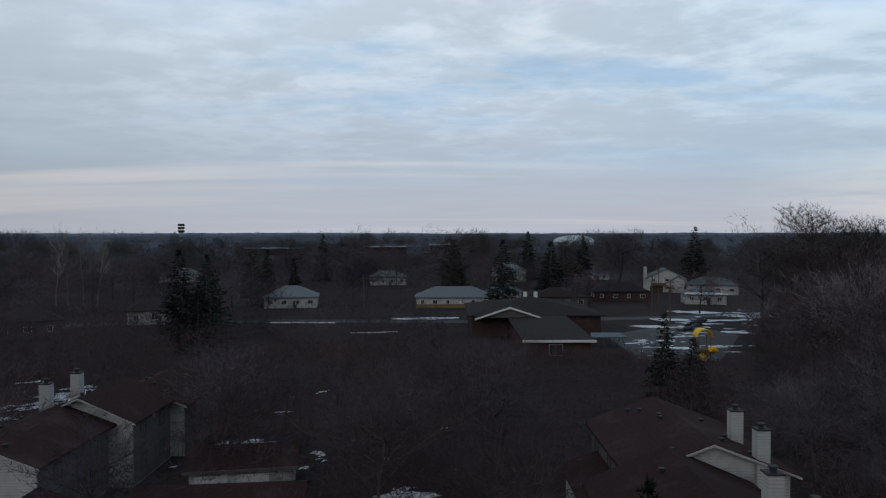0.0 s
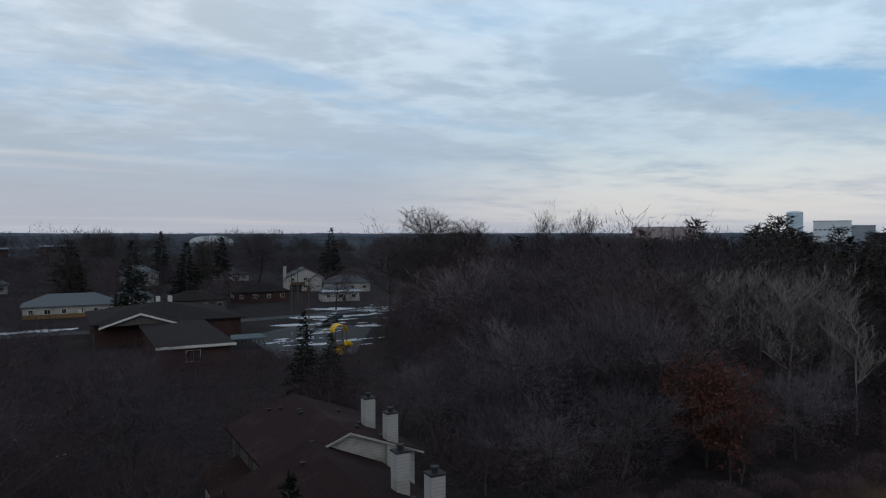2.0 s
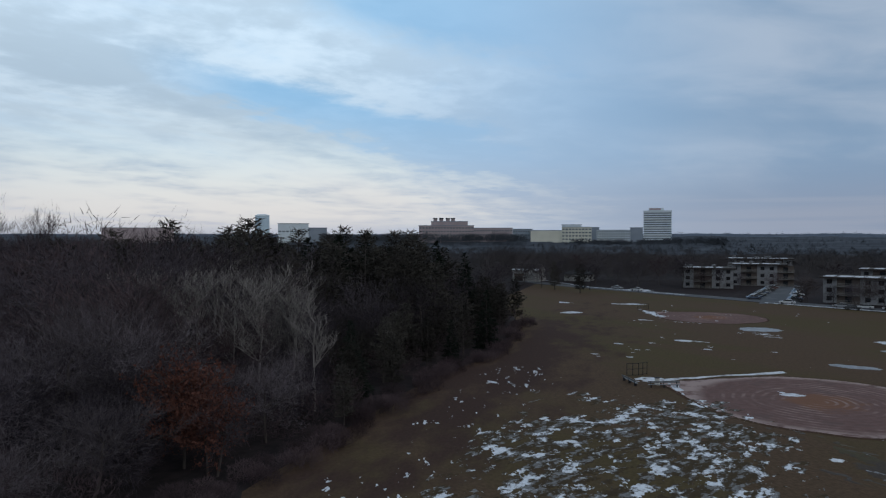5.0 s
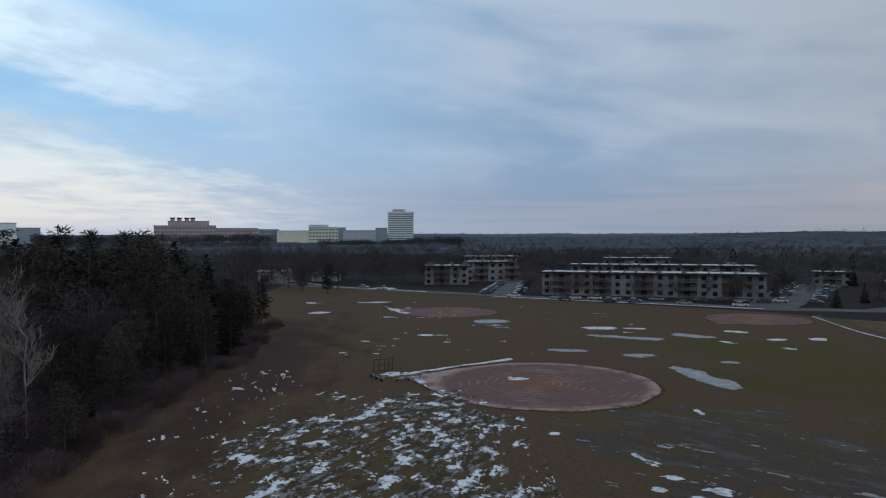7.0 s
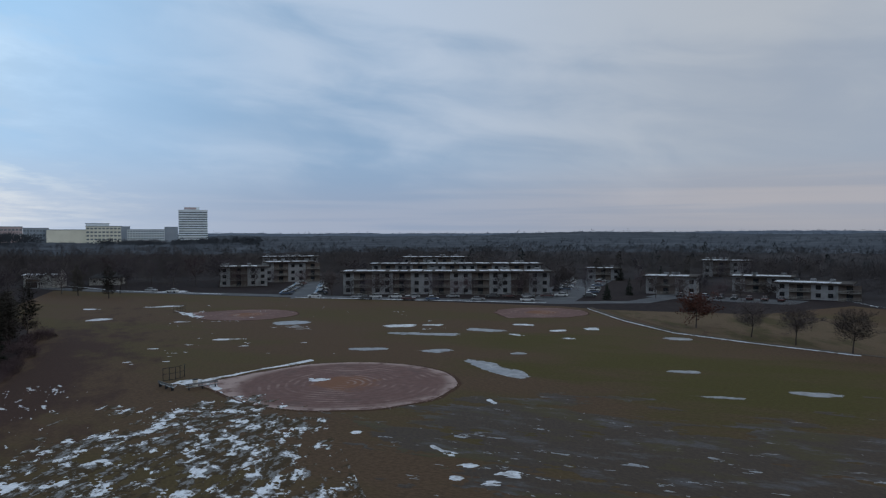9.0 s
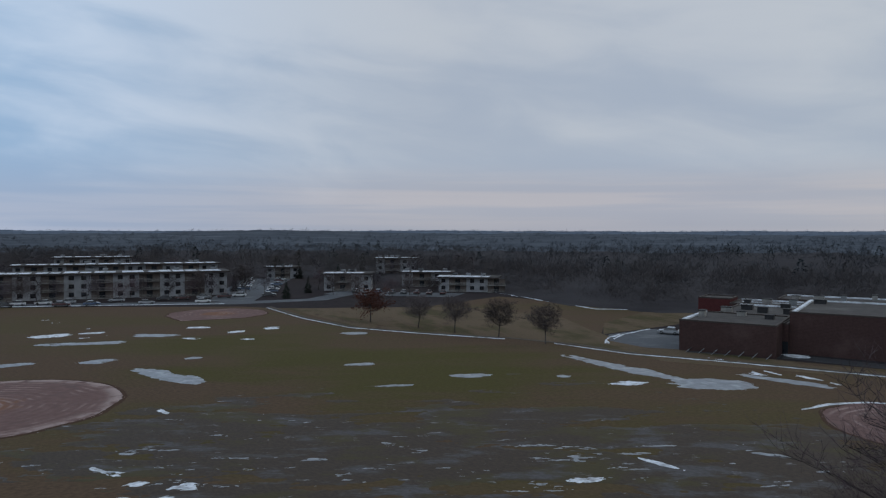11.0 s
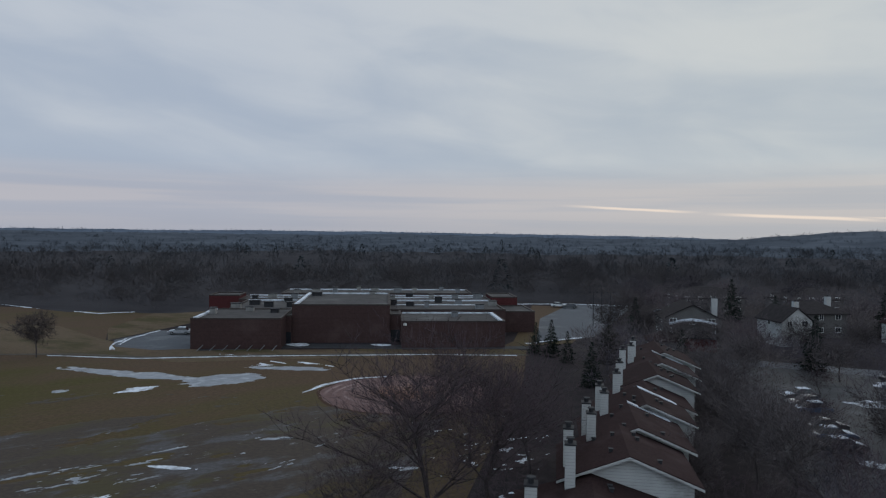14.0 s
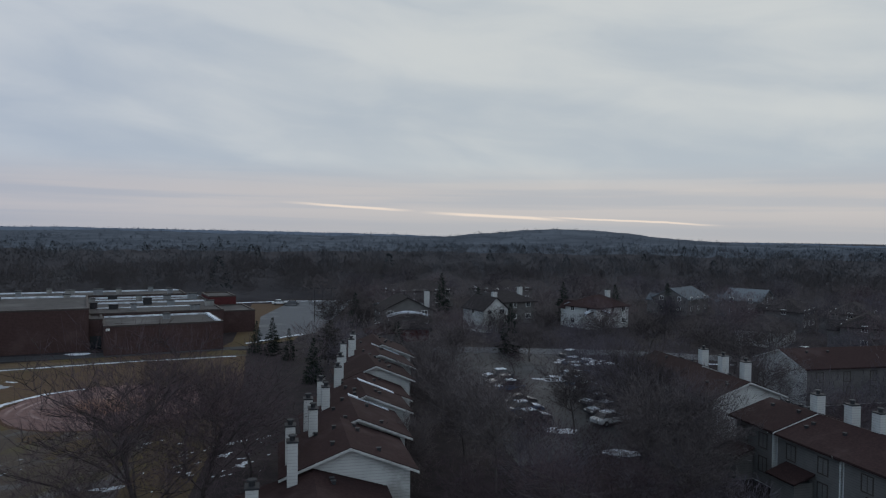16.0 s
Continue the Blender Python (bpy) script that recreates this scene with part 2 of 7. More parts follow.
M["twig_mid"] = material("dull_bare_twigs", (0.082, 0.069, 0.069), (0.055, 0.046, 0.048), 0.5, bump=0, random_tone=0.45, spec=0.02, soft=0.2)
M["twig_light"] = material("pale_grey_twigs", (0.114, 0.099, 0.110), (0.074, 0.064, 0.073), 0.5, bump=0, random_tone=0.4, spec=0.02, soft=0.2)
M["twig_warm"] = material("bare_reddish_twigs", (0.074, 0.054, 0.059), (0.049, 0.036, 0.041), 0.5, bump=0, random_tone=0.5, spec=0.02, soft=0.2)
M["pale_bark"] = material("pale_aspen_bark", (0.25, 0.232, 0.224), (0.16, 0.148, 0.144), 1.2, random_tone=0.3)
M["pale_twig"] = material("pale_twigs", (0.15, 0.137, 0.140), (0.10, 0.091, 0.094), 0.5, bump=0, random_tone=0.3, spec=0.02)
M["needles"] = material("spruce_needles", (0.022, 0.028, 0.022), (0.012, 0.016, 0.014), 0.7, bump=0, random_tone=0.35, spec=0.03)
M["pine"] = material("pine_needles", (0.058, 0.053, 0.047), (0.038, 0.036, 0.034), 0.6, bump=0, random_tone=0.5, spec=0.02)
M["oak_leaf"] = material("withered_oak_leaves", (0.105, 0.046, 0.036), (0.068, 0.033, 0.027), 0.5, bump=0, random_tone=0.3, spec=0.02)
# Underlayer below the crowns: the shade under them is in its darker colour.
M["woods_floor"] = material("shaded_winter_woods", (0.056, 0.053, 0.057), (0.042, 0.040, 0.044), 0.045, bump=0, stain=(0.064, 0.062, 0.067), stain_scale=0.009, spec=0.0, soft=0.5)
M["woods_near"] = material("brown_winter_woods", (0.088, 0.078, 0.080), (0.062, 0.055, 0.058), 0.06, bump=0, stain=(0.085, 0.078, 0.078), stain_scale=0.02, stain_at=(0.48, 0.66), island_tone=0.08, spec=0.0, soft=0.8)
# Haze is put into the colour: each belt further off is bluer.
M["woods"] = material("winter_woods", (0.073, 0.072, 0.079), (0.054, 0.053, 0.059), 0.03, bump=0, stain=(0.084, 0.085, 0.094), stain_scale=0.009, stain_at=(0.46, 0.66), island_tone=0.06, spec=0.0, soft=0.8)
M["woods_hazed"] = material("hazed_winter_woods", (0.072, 0.081, 0.097), (0.053, 0.060, 0.073), 0.02, bump=0, stain=(0.084, 0.095, 0.113), stain_scale=0.007, stain_at=(0.46, 0.66), island_tone=0.10, spec=0.0, soft=0.8)
M["woods_far"] = material("hazed_far_woods", (0.108, 0.130, 0.168), (0.080, 0.098, 0.130), 0.012, bump=0, stain=(0.132, 0.156, 0.196), stain_scale=0.004, spec=0.0, soft=0.8)
M["far_needles"] = material("far_evergreen_needles", (0.050, 0.056, 0.060), (0.036, 0.041, 0.045), 0.3, bump=0, spec=0.0, soft=0.6)
M["shingle"] = material("brown_asphalt_shingles", (0.031, 0.0185, 0.0185), (0.021, 0.013, 0.0135), 5.0, stain=(0.040, 0.027, 0.027), stain_scale=0.25, random_tone=0.15, spec=0.04)
M["shingle_grey"] = material("grey_asphalt_shingles", (0.12, 0.135, 0.15), (0.085, 0.095, 0.11), 4.0, random_tone=0.2)
M["shingle_dark"] = material("charcoal_asphalt_shingles", (0.034, 0.030, 0.031), (0.024, 0.021, 0.022), 1.5, random_tone=0.25, spec=0.03)
M["siding"] = material("white_lap_siding", (0.44, 0.44, 0.435), (0.37, 0.37, 0.366), 0.6, rough=0.6, bump=0.5, lines=0.2, stain=(0.25, 0.245, 0.235), stain_scale=0.35)
# Tan siding; on townhouse long sides its dark tone stands for eave shade.
M["siding_tan_and_shade"] = material("tan_and_shaded_siding", (0.118, 0.112, 0.110), (0.092, 0.087, 0.086), 0.6, rough=0.6, lines=0.2)
M["white_trim"] = material("white_painted_trim", (0.62, 0.62, 0.61), (0.52, 0.52, 0.51), 2.0, rough=0.5)
M["dark_trim"] = material("brown_painted_trim", (0.055, 0.045, 0.042), scale=2.0, rough=0.6)
M["glass"] = material("window_glass", (0.02, 0.023, 0.028), (0.012, 0.014, 0.018), 0.4, rough=0.08, bump=0, spec=0.6)
M["brick"] = material("dark_brown_brick", (0.06344, 0.03782, 0.03538), (0.0488, 0.02989, 0.02928), 2.2, lines=0.25, bump=0.3, stain=(0.07564, 0.0488, 0.04636), stain_scale=0.2)
M["brick_red"] = material("red_brick", (0.085, 0.026, 0.027), (0.06, 0.02, 0.021), 2.2, lines=0.25, bump=0.3)
M["flat_roof"] = material("weathered_roof_membrane", (0.074, 0.069, 0.068), (0.052, 0.049, 0.049), 0.5, stain=(0.098, 0.094, 0.093), stain_scale=0.12)
M["metal"] = material("galvanised_metal", (0.20, 0.21, 0.22), (0.15, 0.155, 0.165), 2.0, rough=0.45, metal=0.3)
M["dark_metal"] = material("dark_roof_metal", (0.035, 0.035, 0.038), (0.025, 0.025, 0.028), 2.0, rough=0.6)
M["concrete"] = material("pale_concrete", (0.24, 0.235, 0.225), (0.18, 0.175, 0.17), 0.8, stain=(0.14, 0.135, 0.13), stain_scale=0.2)
M["render"] = material("off_white_stucco", (0.28, 0.285, 0.30), (0.22, 0.225, 0.24), 0.7, stain=(0.16, 0.16, 0.168), stain_scale=0.25)
M["brown_panel"] = material("brown_wall_panel", (0.115, 0.095, 0.085), (0.085, 0.07, 0.065), 1.0)
# Skyline paints: distance haze is put into their pale colours.
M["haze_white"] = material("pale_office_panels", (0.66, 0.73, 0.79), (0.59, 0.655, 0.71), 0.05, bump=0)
M["haze_brick"] = material("hazed_office_brick", (0.40, 0.335, 0.35), (0.35, 0.29, 0.305), 0.05, bump=0)
M["haze_grey"] = material("hazed_grey_panels", (0.27, 0.31, 0.37), (0.22, 0.26, 0.31), 0.05, bump=0)
M["haze_cream"] = material("hazed_cream_panels", (0.66, 0.66, 0.58), (0.58, 0.58, 0.51), 0.05, bump=0)
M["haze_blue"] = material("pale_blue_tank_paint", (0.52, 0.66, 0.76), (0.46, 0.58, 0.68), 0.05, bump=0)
M["yellow"] = material("yellow_plastic", (0.72, 0.43, 0.015), (0.62, 0.36, 0.012), 2.0, rough=0.4, bump=0)
M["teal"] = material("teal_play_plastic", (0.045, 0.075, 0.09), scale=2.0, rough=0.4, bump=0)
M["wood"] = material("weathered_timber", (0.12, 0.09, 0.065), (0.08, 0.06, 0.045), 3.0, stretch=(1, 1, 0.2))
M["tan_brick"] = material("buff_brick", (0.22, 0.15, 0.075), (0.17, 0.115, 0.06), 2.0, lines=0.25)
M["tyre"] = material("tyre_rubber", (0.02, 0.02, 0.02), scale=3, bump=0)
M["car_white"] = material("white_car_paint", (0.50, 0.51, 0.53), scale=1, rough=0.3, bump=0, spec=0.5)
M["car_silver"] = material("silver_car_paint", (0.26, 0.27, 0.29), scale=1, rough=0.3, bump=0, metal=0.4, spec=0.5)
M["car_dark"] = material("dark_car_paint", (0.03, 0.032, 0.038), scale=1, rough=0.3, bump=0, spec=0.5)
M["car_blue"] = material("blue_car_paint", (0.04, 0.07, 0.13), scale=1, rough=0.3, bump=0, spec=0.5)
M["car_red"] = material("dark_red_car_paint", (0.06, 0.016, 0.017), scale=1, rough=0.3, bump=0, spec=0.5)
M["path"] = material("worn_path", (0.085, 0.073, 0.062), (0.06, 0.05, 0.042), 1.0, stain=(0.045, 0.038, 0.03), stain_scale=0.15)
M["asphalt_dark"] = material("dark_wet_asphalt", (0.040, 0.041, 0.045), (0.028, 0.029, 0.032), 1.5, stain=(0.06, 0.062, 0.066), stain_scale=0.12, rough=0.7)
# Paler than the other glass, to hold distance haze in its colour.
M["office_glass"] = material("hazed_office_glass", (0.13, 0.165, 0.20), (0.11, 0.14, 0.17), 0.05, rough=0.3, bump=0, spec=0.3)


def blended(name, coats, rough=(0.9, 0.9), spec=(0.05, 0.05), bump=0.3):
    """A ground surface of several coats, each (colour, paler colour, feature size, stretch, turn, low, high, detail), laid over one another by noise.
    A coat may carry a seventh pair: the centre and the half widths of the stretch of ground that it covers."""
    m = bpy.data.materials.new(name)
    m.use_nodes = True
    t = m.node_tree
    N = node_maker(t)
    bsdf = t.nodes["Principled BSDF"]
    tc = N("TexCoord")

    def noise_at(size, stretch, turn, detail):
        mp = N("Mapping")
        mp.vector_type = "TEXTURE"
        mp.inputs["Rotation"].default_value = (0, 0, radians(turn))
        mp.inputs["Scale"].default_value = (size * stretch, size, size)
        t.links.new(tc.outputs["Object"], mp.inputs[0])
        n = N("TexNoise", Scale=1.0, Detail=detail, Roughness=0.66)
        t.links.new(mp.outputs[0], n.inputs["Vector"])
        return n.outputs[0]

    def ramped(v, lo, hi):
        n = N("MapRange")
        n.interpolation_type = "SMOOTHSTEP"
        n.inputs[1].default_value, n.inputs[2].default_value = lo, hi
        t.links.new(v, n.inputs[0])
        return n.outputs[0]

    def mixed(f, c, d):
        n = N("Mix")
        n.data_type = "RGBA"
        for i, v in ((0, f), (6, c), (7, d)):
            if isinstance(v, tuple):
                n.inputs[i].default_value = (*v, 1)
            else:
                t.links.new(v, n.inputs[i])
        return n.outputs[2]

    def spread(noise, centre, half):
        mp = N("Mapping")
        mp.vector_type = "TEXTURE"
        mp.inputs["Location"].default_value = (*centre, 0)
        mp.inputs["Scale"].default_value = (*half, 1000)
        t.links.new(tc.outputs["Object"], mp.inputs[0])
        ln, sub = N("VectorMath"), N("Math")
        ln.operation, sub.operation = "LENGTH", "MULTIPLY_ADD"
        t.links.new(mp.outputs[0], ln.inputs[0])
        t.links.new(ln.outputs["Value"], sub.inputs[0])
        sub.inputs[1].default_value = -0.25
        t.links.new(noise, sub.inputs[2])
        return sub.outputs[0]

    col, last = None, None
    for i, (a, b, size, stretch, turn, lo, hi, detail, *where) in enumerate(coats):
        tone = mixed(ramped(noise_at(0.35, 1.5, turn, 5), 0.3, 0.7), a, b)
        if col is None:
            col = tone
            continue
        v = noise_at(size, stretch, turn, detail)
        if where:
            v = spread(v, *where)
        last = ramped(v, lo, hi)
        col = mixed(last, col, tone)
    t.links.new(col, bsdf.inputs["Base Color"])
    for key, (u, v) in (("Roughness", rough), ("Specular IOR Level", spec)):
        n = N("MapRange")
        n.inputs[3].default_value, n.inputs[4].default_value = u, v
        t.links.new(last, n.inputs[0])
        t.links.new(n.outputs[0], bsdf.inputs[key])
    bp = N("Bump", Strength=bump, Distance=0.06)
    t.links.new(noise_at(0.5, 1.5, 20, 6), bp.inputs["Height"])
    t.links.new(bp.outputs[0], bsdf.inputs["Normal"])
    return m


OLIVE, DULL, TAWNY = (0.066, 0.059, 0.0215), (0.081, 0.062, 0.0315), (0.092, 0.061, 0.0410)
M["grass"] = blended("winter_grass", [(DULL, (0.057, 0.045, 0.023), 1, 1, 0, 0, 1, 2),
                                      (TAWNY, (0.060, 0.041, 0.027), 26.0, 2.6, 52, 0.38, 0.56, 7),
                                      (OLIVE, (0.052, 0.044, 0.0165), 18.0, 2.4, 52, 0.26, 0.50, 8, (92, -62), (64, 40)),
                                      ((0.056, 0.034, 0.028), (0.039, 0.025, 0.021), 6.0, 2.0, 8, 0.20, 0.44, 7, (108, 30), (90, 15)),
                                      ((0.095, 0.075, 0.040), (0.070, 0.055, 0.030), 1.2, 9.0, 62, 0.66, 0.76, 5)])
M["lacy_snow"] = blended("broken_snow_on_grass", [((0.060, 0.043, 0.025), (0.040, 0.031, 0.020), 1, 1, 0, 0, 1, 2),
                                                  ((0.20, 0.205, 0.215), (0.11, 0.11, 0.112), 1.0, 1.8, -22, 0.50, 0.58, 9),
                                                  ((0.66, 0.70, 0.77), (0.48, 0.52, 0.58), 2.2, 1.35, -12, 0.52, 0.585, 10)], rough=(0.9, 0.75), bump=0.5)
M["wet_ice"] = blended("frozen_mud_and_ice", [((0.056, 0.042, 0.032), (0.036, 0.028, 0.023), 1, 1, 0, 0, 1, 2),
                                              ((0.056, 0.046, 0.022), (0.045, 0.037, 0.019), 7.0, 2.0, 52, 0.50, 0.60, 7),
                                              ((0.080, 0.077, 0.081), (0.054, 0.050, 0.051), 4.2, 2.0, 48, 0.51, 0.63, 9),
                                              ((0.18, 0.19, 0.21), (0.105, 0.11, 0.124), 1.8, 2.2, 56, 0.61, 0.69, 10)], rough=(0.75, 0.5), spec=(0.12, 0.3))
M["prairie"] = blended("tall_dead_grass", [((0.118, 0.086, 0.056), (0.076, 0.057, 0.040), 1, 1, 0, 0, 1, 2),
                                           ((0.062, 0.053, 0.026), (0.050, 0.042, 0.022), 9.0, 2.5, -20, 0.46, 0.62, 7),
                                           ((0.075, 0.048, 0.034), (0.055, 0.038, 0.028), 4.0, 3.0, -20, 0.54, 0.68, 7)], bump=0.8)


def dirt_material():
    """Crushed-brick dirt, raked in wandering rings round the middle of the diamond, tawny at its heart."""
    m = bpy.data.materials.new("crushed_brick_dirt")
    m.use_nodes = True
    t = m.node_tree
    N = node_maker(t)
    bsdf = t.nodes["Principled BSDF"]
    bsdf.inputs["Roughness"].default_value = 0.9
    bsdf.inputs["Specular IOR Level"].default_value = 0.06
    tc = N("TexCoord")
    link = t.links.new

    def mixed(f, c, d):
        n = N("Mix")
        n.data_type = "RGBA"
        for i, v in ((0, f), (6, c), (7, d)):
            if isinstance(v, tuple):
                n.inputs[i].default_value = (*v, 1)
            else:
                link(v, n.inputs[i])
        return n.outputs[2]

    def ramped(v, lo, hi):
        n = N("MapRange")
        n.interpolation_type = "SMOOTHSTEP"
        n.inputs[1].default_value, n.inputs[2].default_value = lo, hi
        link(v, n.inputs[0])
        return n.outputs[0]

    def noise_at(scale, detail):
        n = N("TexNoise", Scale=scale, Detail=detail, Roughness=0.62)
        link(tc.outputs["Object"], n.inputs["Vector"])
        return n.outputs[0]

    ring = N("TexWave", Scale=0.26, Distortion=11.0, Detail=5.0)
    ring.inputs["Detail Scale"].default_value = 0.16
    ring.wave_type, ring.rings_direction = "RINGS", "Z"
    link(tc.outputs["Object"], ring.inputs["Vector"])
    far = N("VectorMath")
    far.operation = "LENGTH"
    link(tc.outputs["Object"], far.inputs[0])
    both, rim = N("Math"), N("Math")
    both.operation, rim.operation = "MULTIPLY", "MULTIPLY"
    link(ramped(ring.outputs["Fac"], 0.45, 1.0), both.inputs[0])
    link(ramped(noise_at(0.16, 5), 0.45, 0.68), both.inputs[1])
    col = mixed(ramped(noise_at(0.9, 6), 0.3, 0.7), (0.142, 0.090, 0.084), (0.112, 0.070, 0.066))
    col = mixed(ramped(noise_at(0.22, 3), 0.52, 0.70), col, (0.108, 0.074, 0.070))
    heart = N("Math", )
    heart.operation = "MULTIPLY_ADD"
    link(far.outputs["Value"], heart.inputs[0])
    heart.inputs[1].default_value = -0.10
    link(noise_at(0.4, 4), heart.inputs[2])
    col = mixed(ramped(heart.outputs[0], -0.10, 0.22), col, (0.155, 0.082, 0.056))
    col = mixed(both.outputs[0], col, (0.230, 0.170, 0.162))
    link(ramped(far.outputs["Value"], 13.6, 15.8), rim.inputs[0])
    link(ramped(noise_at(0.35, 4), 0.34, 0.54), rim.inputs[1])
    col = mixed(rim.outputs[0], col, (0.29, 0.225, 0.215))
    link(col, bsdf.inputs["Base Color"])
    bp = N("Bump", Strength=0.5, Distance=0.05)
    link(ring.outputs["Fac"], bp.inputs["Height"])
    link(bp.outputs[0], bsdf.inputs["Normal"])
    return m


M["infield"] = dirt_material()


# ---------------------------------------------------------------- mesh helpers
class Shape:
    """Collects corners and faces; one Shape becomes one mesh."""

    def __init__(self):
        self.v, self.f = [], []

    def add(self, points, faces):
        n = len(self.v)
        self.v.extend(tuple(p) for p in points)
        self.f.extend(tuple(i + n for i in q) for q in faces)
        return self

    def box(self, x0, x1, y0, y1, z0, z1):
        p = [(x, y, z) for z in (z0, z1) for x, y in ((x0, y0), (x1, y0), (x1, y1), (x0, y1))]
        return self.add(p, [(3, 2, 1, 0), (4, 5, 6, 7), (0, 1, 5, 4), (1, 2, 6, 5), (2, 3, 7, 6), (3, 0, 4, 7)])

    def tube(self, p, q, r0, r1, n=5, caps=True):
        p, q = Vector(p), Vector(q)
        d = (q - p).normalized()
        a = d.orthogonal().normalized()
        b = d.cross(a)
        pts = [c + (a * math.cos(i * math.tau / n) + b * math.sin(i * math.tau / n)) * r for c, r in ((p, r0), (q, r1)) for i in range(n)]
        faces = [(i, (i + 1) % n, n + (i + 1) % n, n + i) for i in range(n)]
        if caps:
            faces += [tuple(range(n - 1, -1, -1)), tuple(range(n, 2 * n))]
        return self.add(pts, faces)

    def prism(self, outline, z0, z1):
        """A flat outline drawn up from z0 to z1."""
        n = len(outline)
        pts = [(x, y, z) for z in (z0, z1) for x, y in outline]
        faces = [(i, (i + 1) % n, n + (i + 1) % n, n + i) for i in range(n)] + [tuple(range(n - 1, -1, -1)), tuple(range(n, 2 * n))]
        return self.add(pts, faces)

    def slab(self, corners, thick):
        """A sloping four-sided slab, its top face through the corners."""
        c = [Vector(p) for p in corners]
        pts = c + [p - Vector((0, 0, thick)) for p in c]
        n = len(c)
        return self.add(pts, [tuple(range(n)), tuple(range(2 * n - 1, n - 1, -1))] + [(i, i + n, (i + 1) % n + n, (i + 1) % n) for i in range(n)])

    def mesh(self, name, mat, smooth=False):
        me = bpy.data.meshes.new(name)
        me.from_pydata(self.v, [], self.f)
        me.materials.append(mat)
        if smooth:
            me.polygons.foreach_set("use_smooth", [True] * len(me.polygons))
        me.update()
        return me


def part(name, shape, mat, parent, label="", at=None):
    """One mesh object under a thing or under a part."""
    me = shape if isinstance(shape, bpy.types.Mesh) else shape.mesh(name, M[mat])
    ob = new(name, me)
    ob.parent = parent
    if at is not None:
        ob.matrix_basis = at
    return tagged(ob, label)


def thing(name, m, label, category, group="", kind=""):
    ob = new(name)
    ob.matrix_basis = m
    ob.empty_display_size = 0.2
    return tagged(ob, label, category, group, kind)


def single(name, shape, mat, label, category="", group="", kind="", m=None, smooth=False):
    ob = new(name, shape if isinstance(shape, bpy.types.Mesh) else shape.mesh(name, M[mat], smooth))
    if m is not None:
        ob.matrix_basis = m
    return tagged(ob, label, category, group, kind)


def triangles(name, pts, mat):
    """A mesh of loose triangles from an array of n x 3 corners."""
    pts = np.asarray(pts, dtype=np.float32).reshape(-1, 3)
    n = len(pts)
    me = bpy.data.meshes.new(name)
    me.vertices.add(n)
    me.vertices.foreach_set("co", pts.ravel())
    me.loops.add(n)
    me.loops.foreach_set("vertex_index", np.arange(n, dtype=np.int32))
    me.polygons.add(n // 3)
    me.polygons.foreach_set("loop_start", np.arange(0, n, 3, dtype=np.int32))
    me.materials.append(M[mat])
    me.update(calc_edges=True)
    return me


def grid_mesh(name, X, Y, Z, keep, mat, smooth=True):
    """A height field over a grid; keep says which cells stand."""
    r, c = X.shape
    idx = np.arange(r * c).reshape(r, c)
    q = np.stack([idx[:-1, :-1], idx[1:, :-1], idx[1:, 1:], idx[:-1, 1:]], -1)[keep]
    used, inv = np.unique(q.ravel(), return_inverse=True)
    co = np.stack([X.ravel(), Y.ravel(), Z.ravel()], 1)[used].astype(np.float32)
    n = len(q)
    me = bpy.data.meshes.new(name)
    me.vertices.add(len(co))
    me.vertices.foreach_set("co", co.ravel())
    me.loops.add(n * 4)
    me.loops.foreach_set("vertex_index", inv.astype(np.int32).ravel())
    me.polygons.add(n)
    me.polygons.foreach_set("loop_start", np.arange(0, n * 4, 4, dtype=np.int32))
    if smooth:
        me.polygons.foreach_set("use_smooth", np.ones(n, dtype=bool))
    me.materials.append(M[mat])
    me.update(calc_edges=True)
    return me


def value_noise(X, Y, scale, seed):
    """Smooth noise in 0..1 over arrays of places, feature size in metres."""
    rng = np.random.default_rng(seed)
    table = rng.random((256, 256))
    u, v = X / scale + 1000.0, Y / scale + 1000.0
    i, j = np.floor(u).astype(int), np.floor(v).astype(int)
    fu, fv = u - i, v - j
    fu, fv = fu * fu * (3 - 2 * fu), fv * fv * (3 - 2 * fv)
    g = lambda a, b: table[a % 256, b % 256]
    return (g(i, j) * (1 - fu) + g(i + 1, j) * fu) * (1 - fv) + (g(i, j + 1) * (1 - fu) + g(i + 1, j + 1) * fu) * fv


def fractal(X, Y, scale, seed, octaves=4, decay=0.55):
    total, amp, norm = 0, 1.0, 0
    for k in range(octaves):
        total = total + amp * value_noise(X, Y, scale / 2 ** k, seed + k)
        norm += amp
        amp *= decay
    return total / norm


def inside(poly, x, y):
    hit = False
    for (x0, y0), (x1, y1) in zip(poly, poly[1:] + poly[:1]):
        if (y0 > y) != (y1 > y) and x < (x1 - x0) * (y - y0) / (y1 - y0) + x0:
            hit = not hit
    return hit


def edge_distance(poly, x, y):
    best = 1e9
    for (x0, y0), (x1, y1) in zip(poly, poly[1:] + poly[:1]):
        dx, dy = x1 - x0, y1 - y0
        k = max(0, min(1, ((x - x0) * dx + (y - y0) * dy) / (dx * dx + dy * dy)))
        best = min(best, math.hypot(x - x0 - k * dx, y - y0 - k * dy))
    return best


def polar(bearing, dist):
    a = radians(bearing)
    return dist * math.sin(a), dist * math.cos(a)


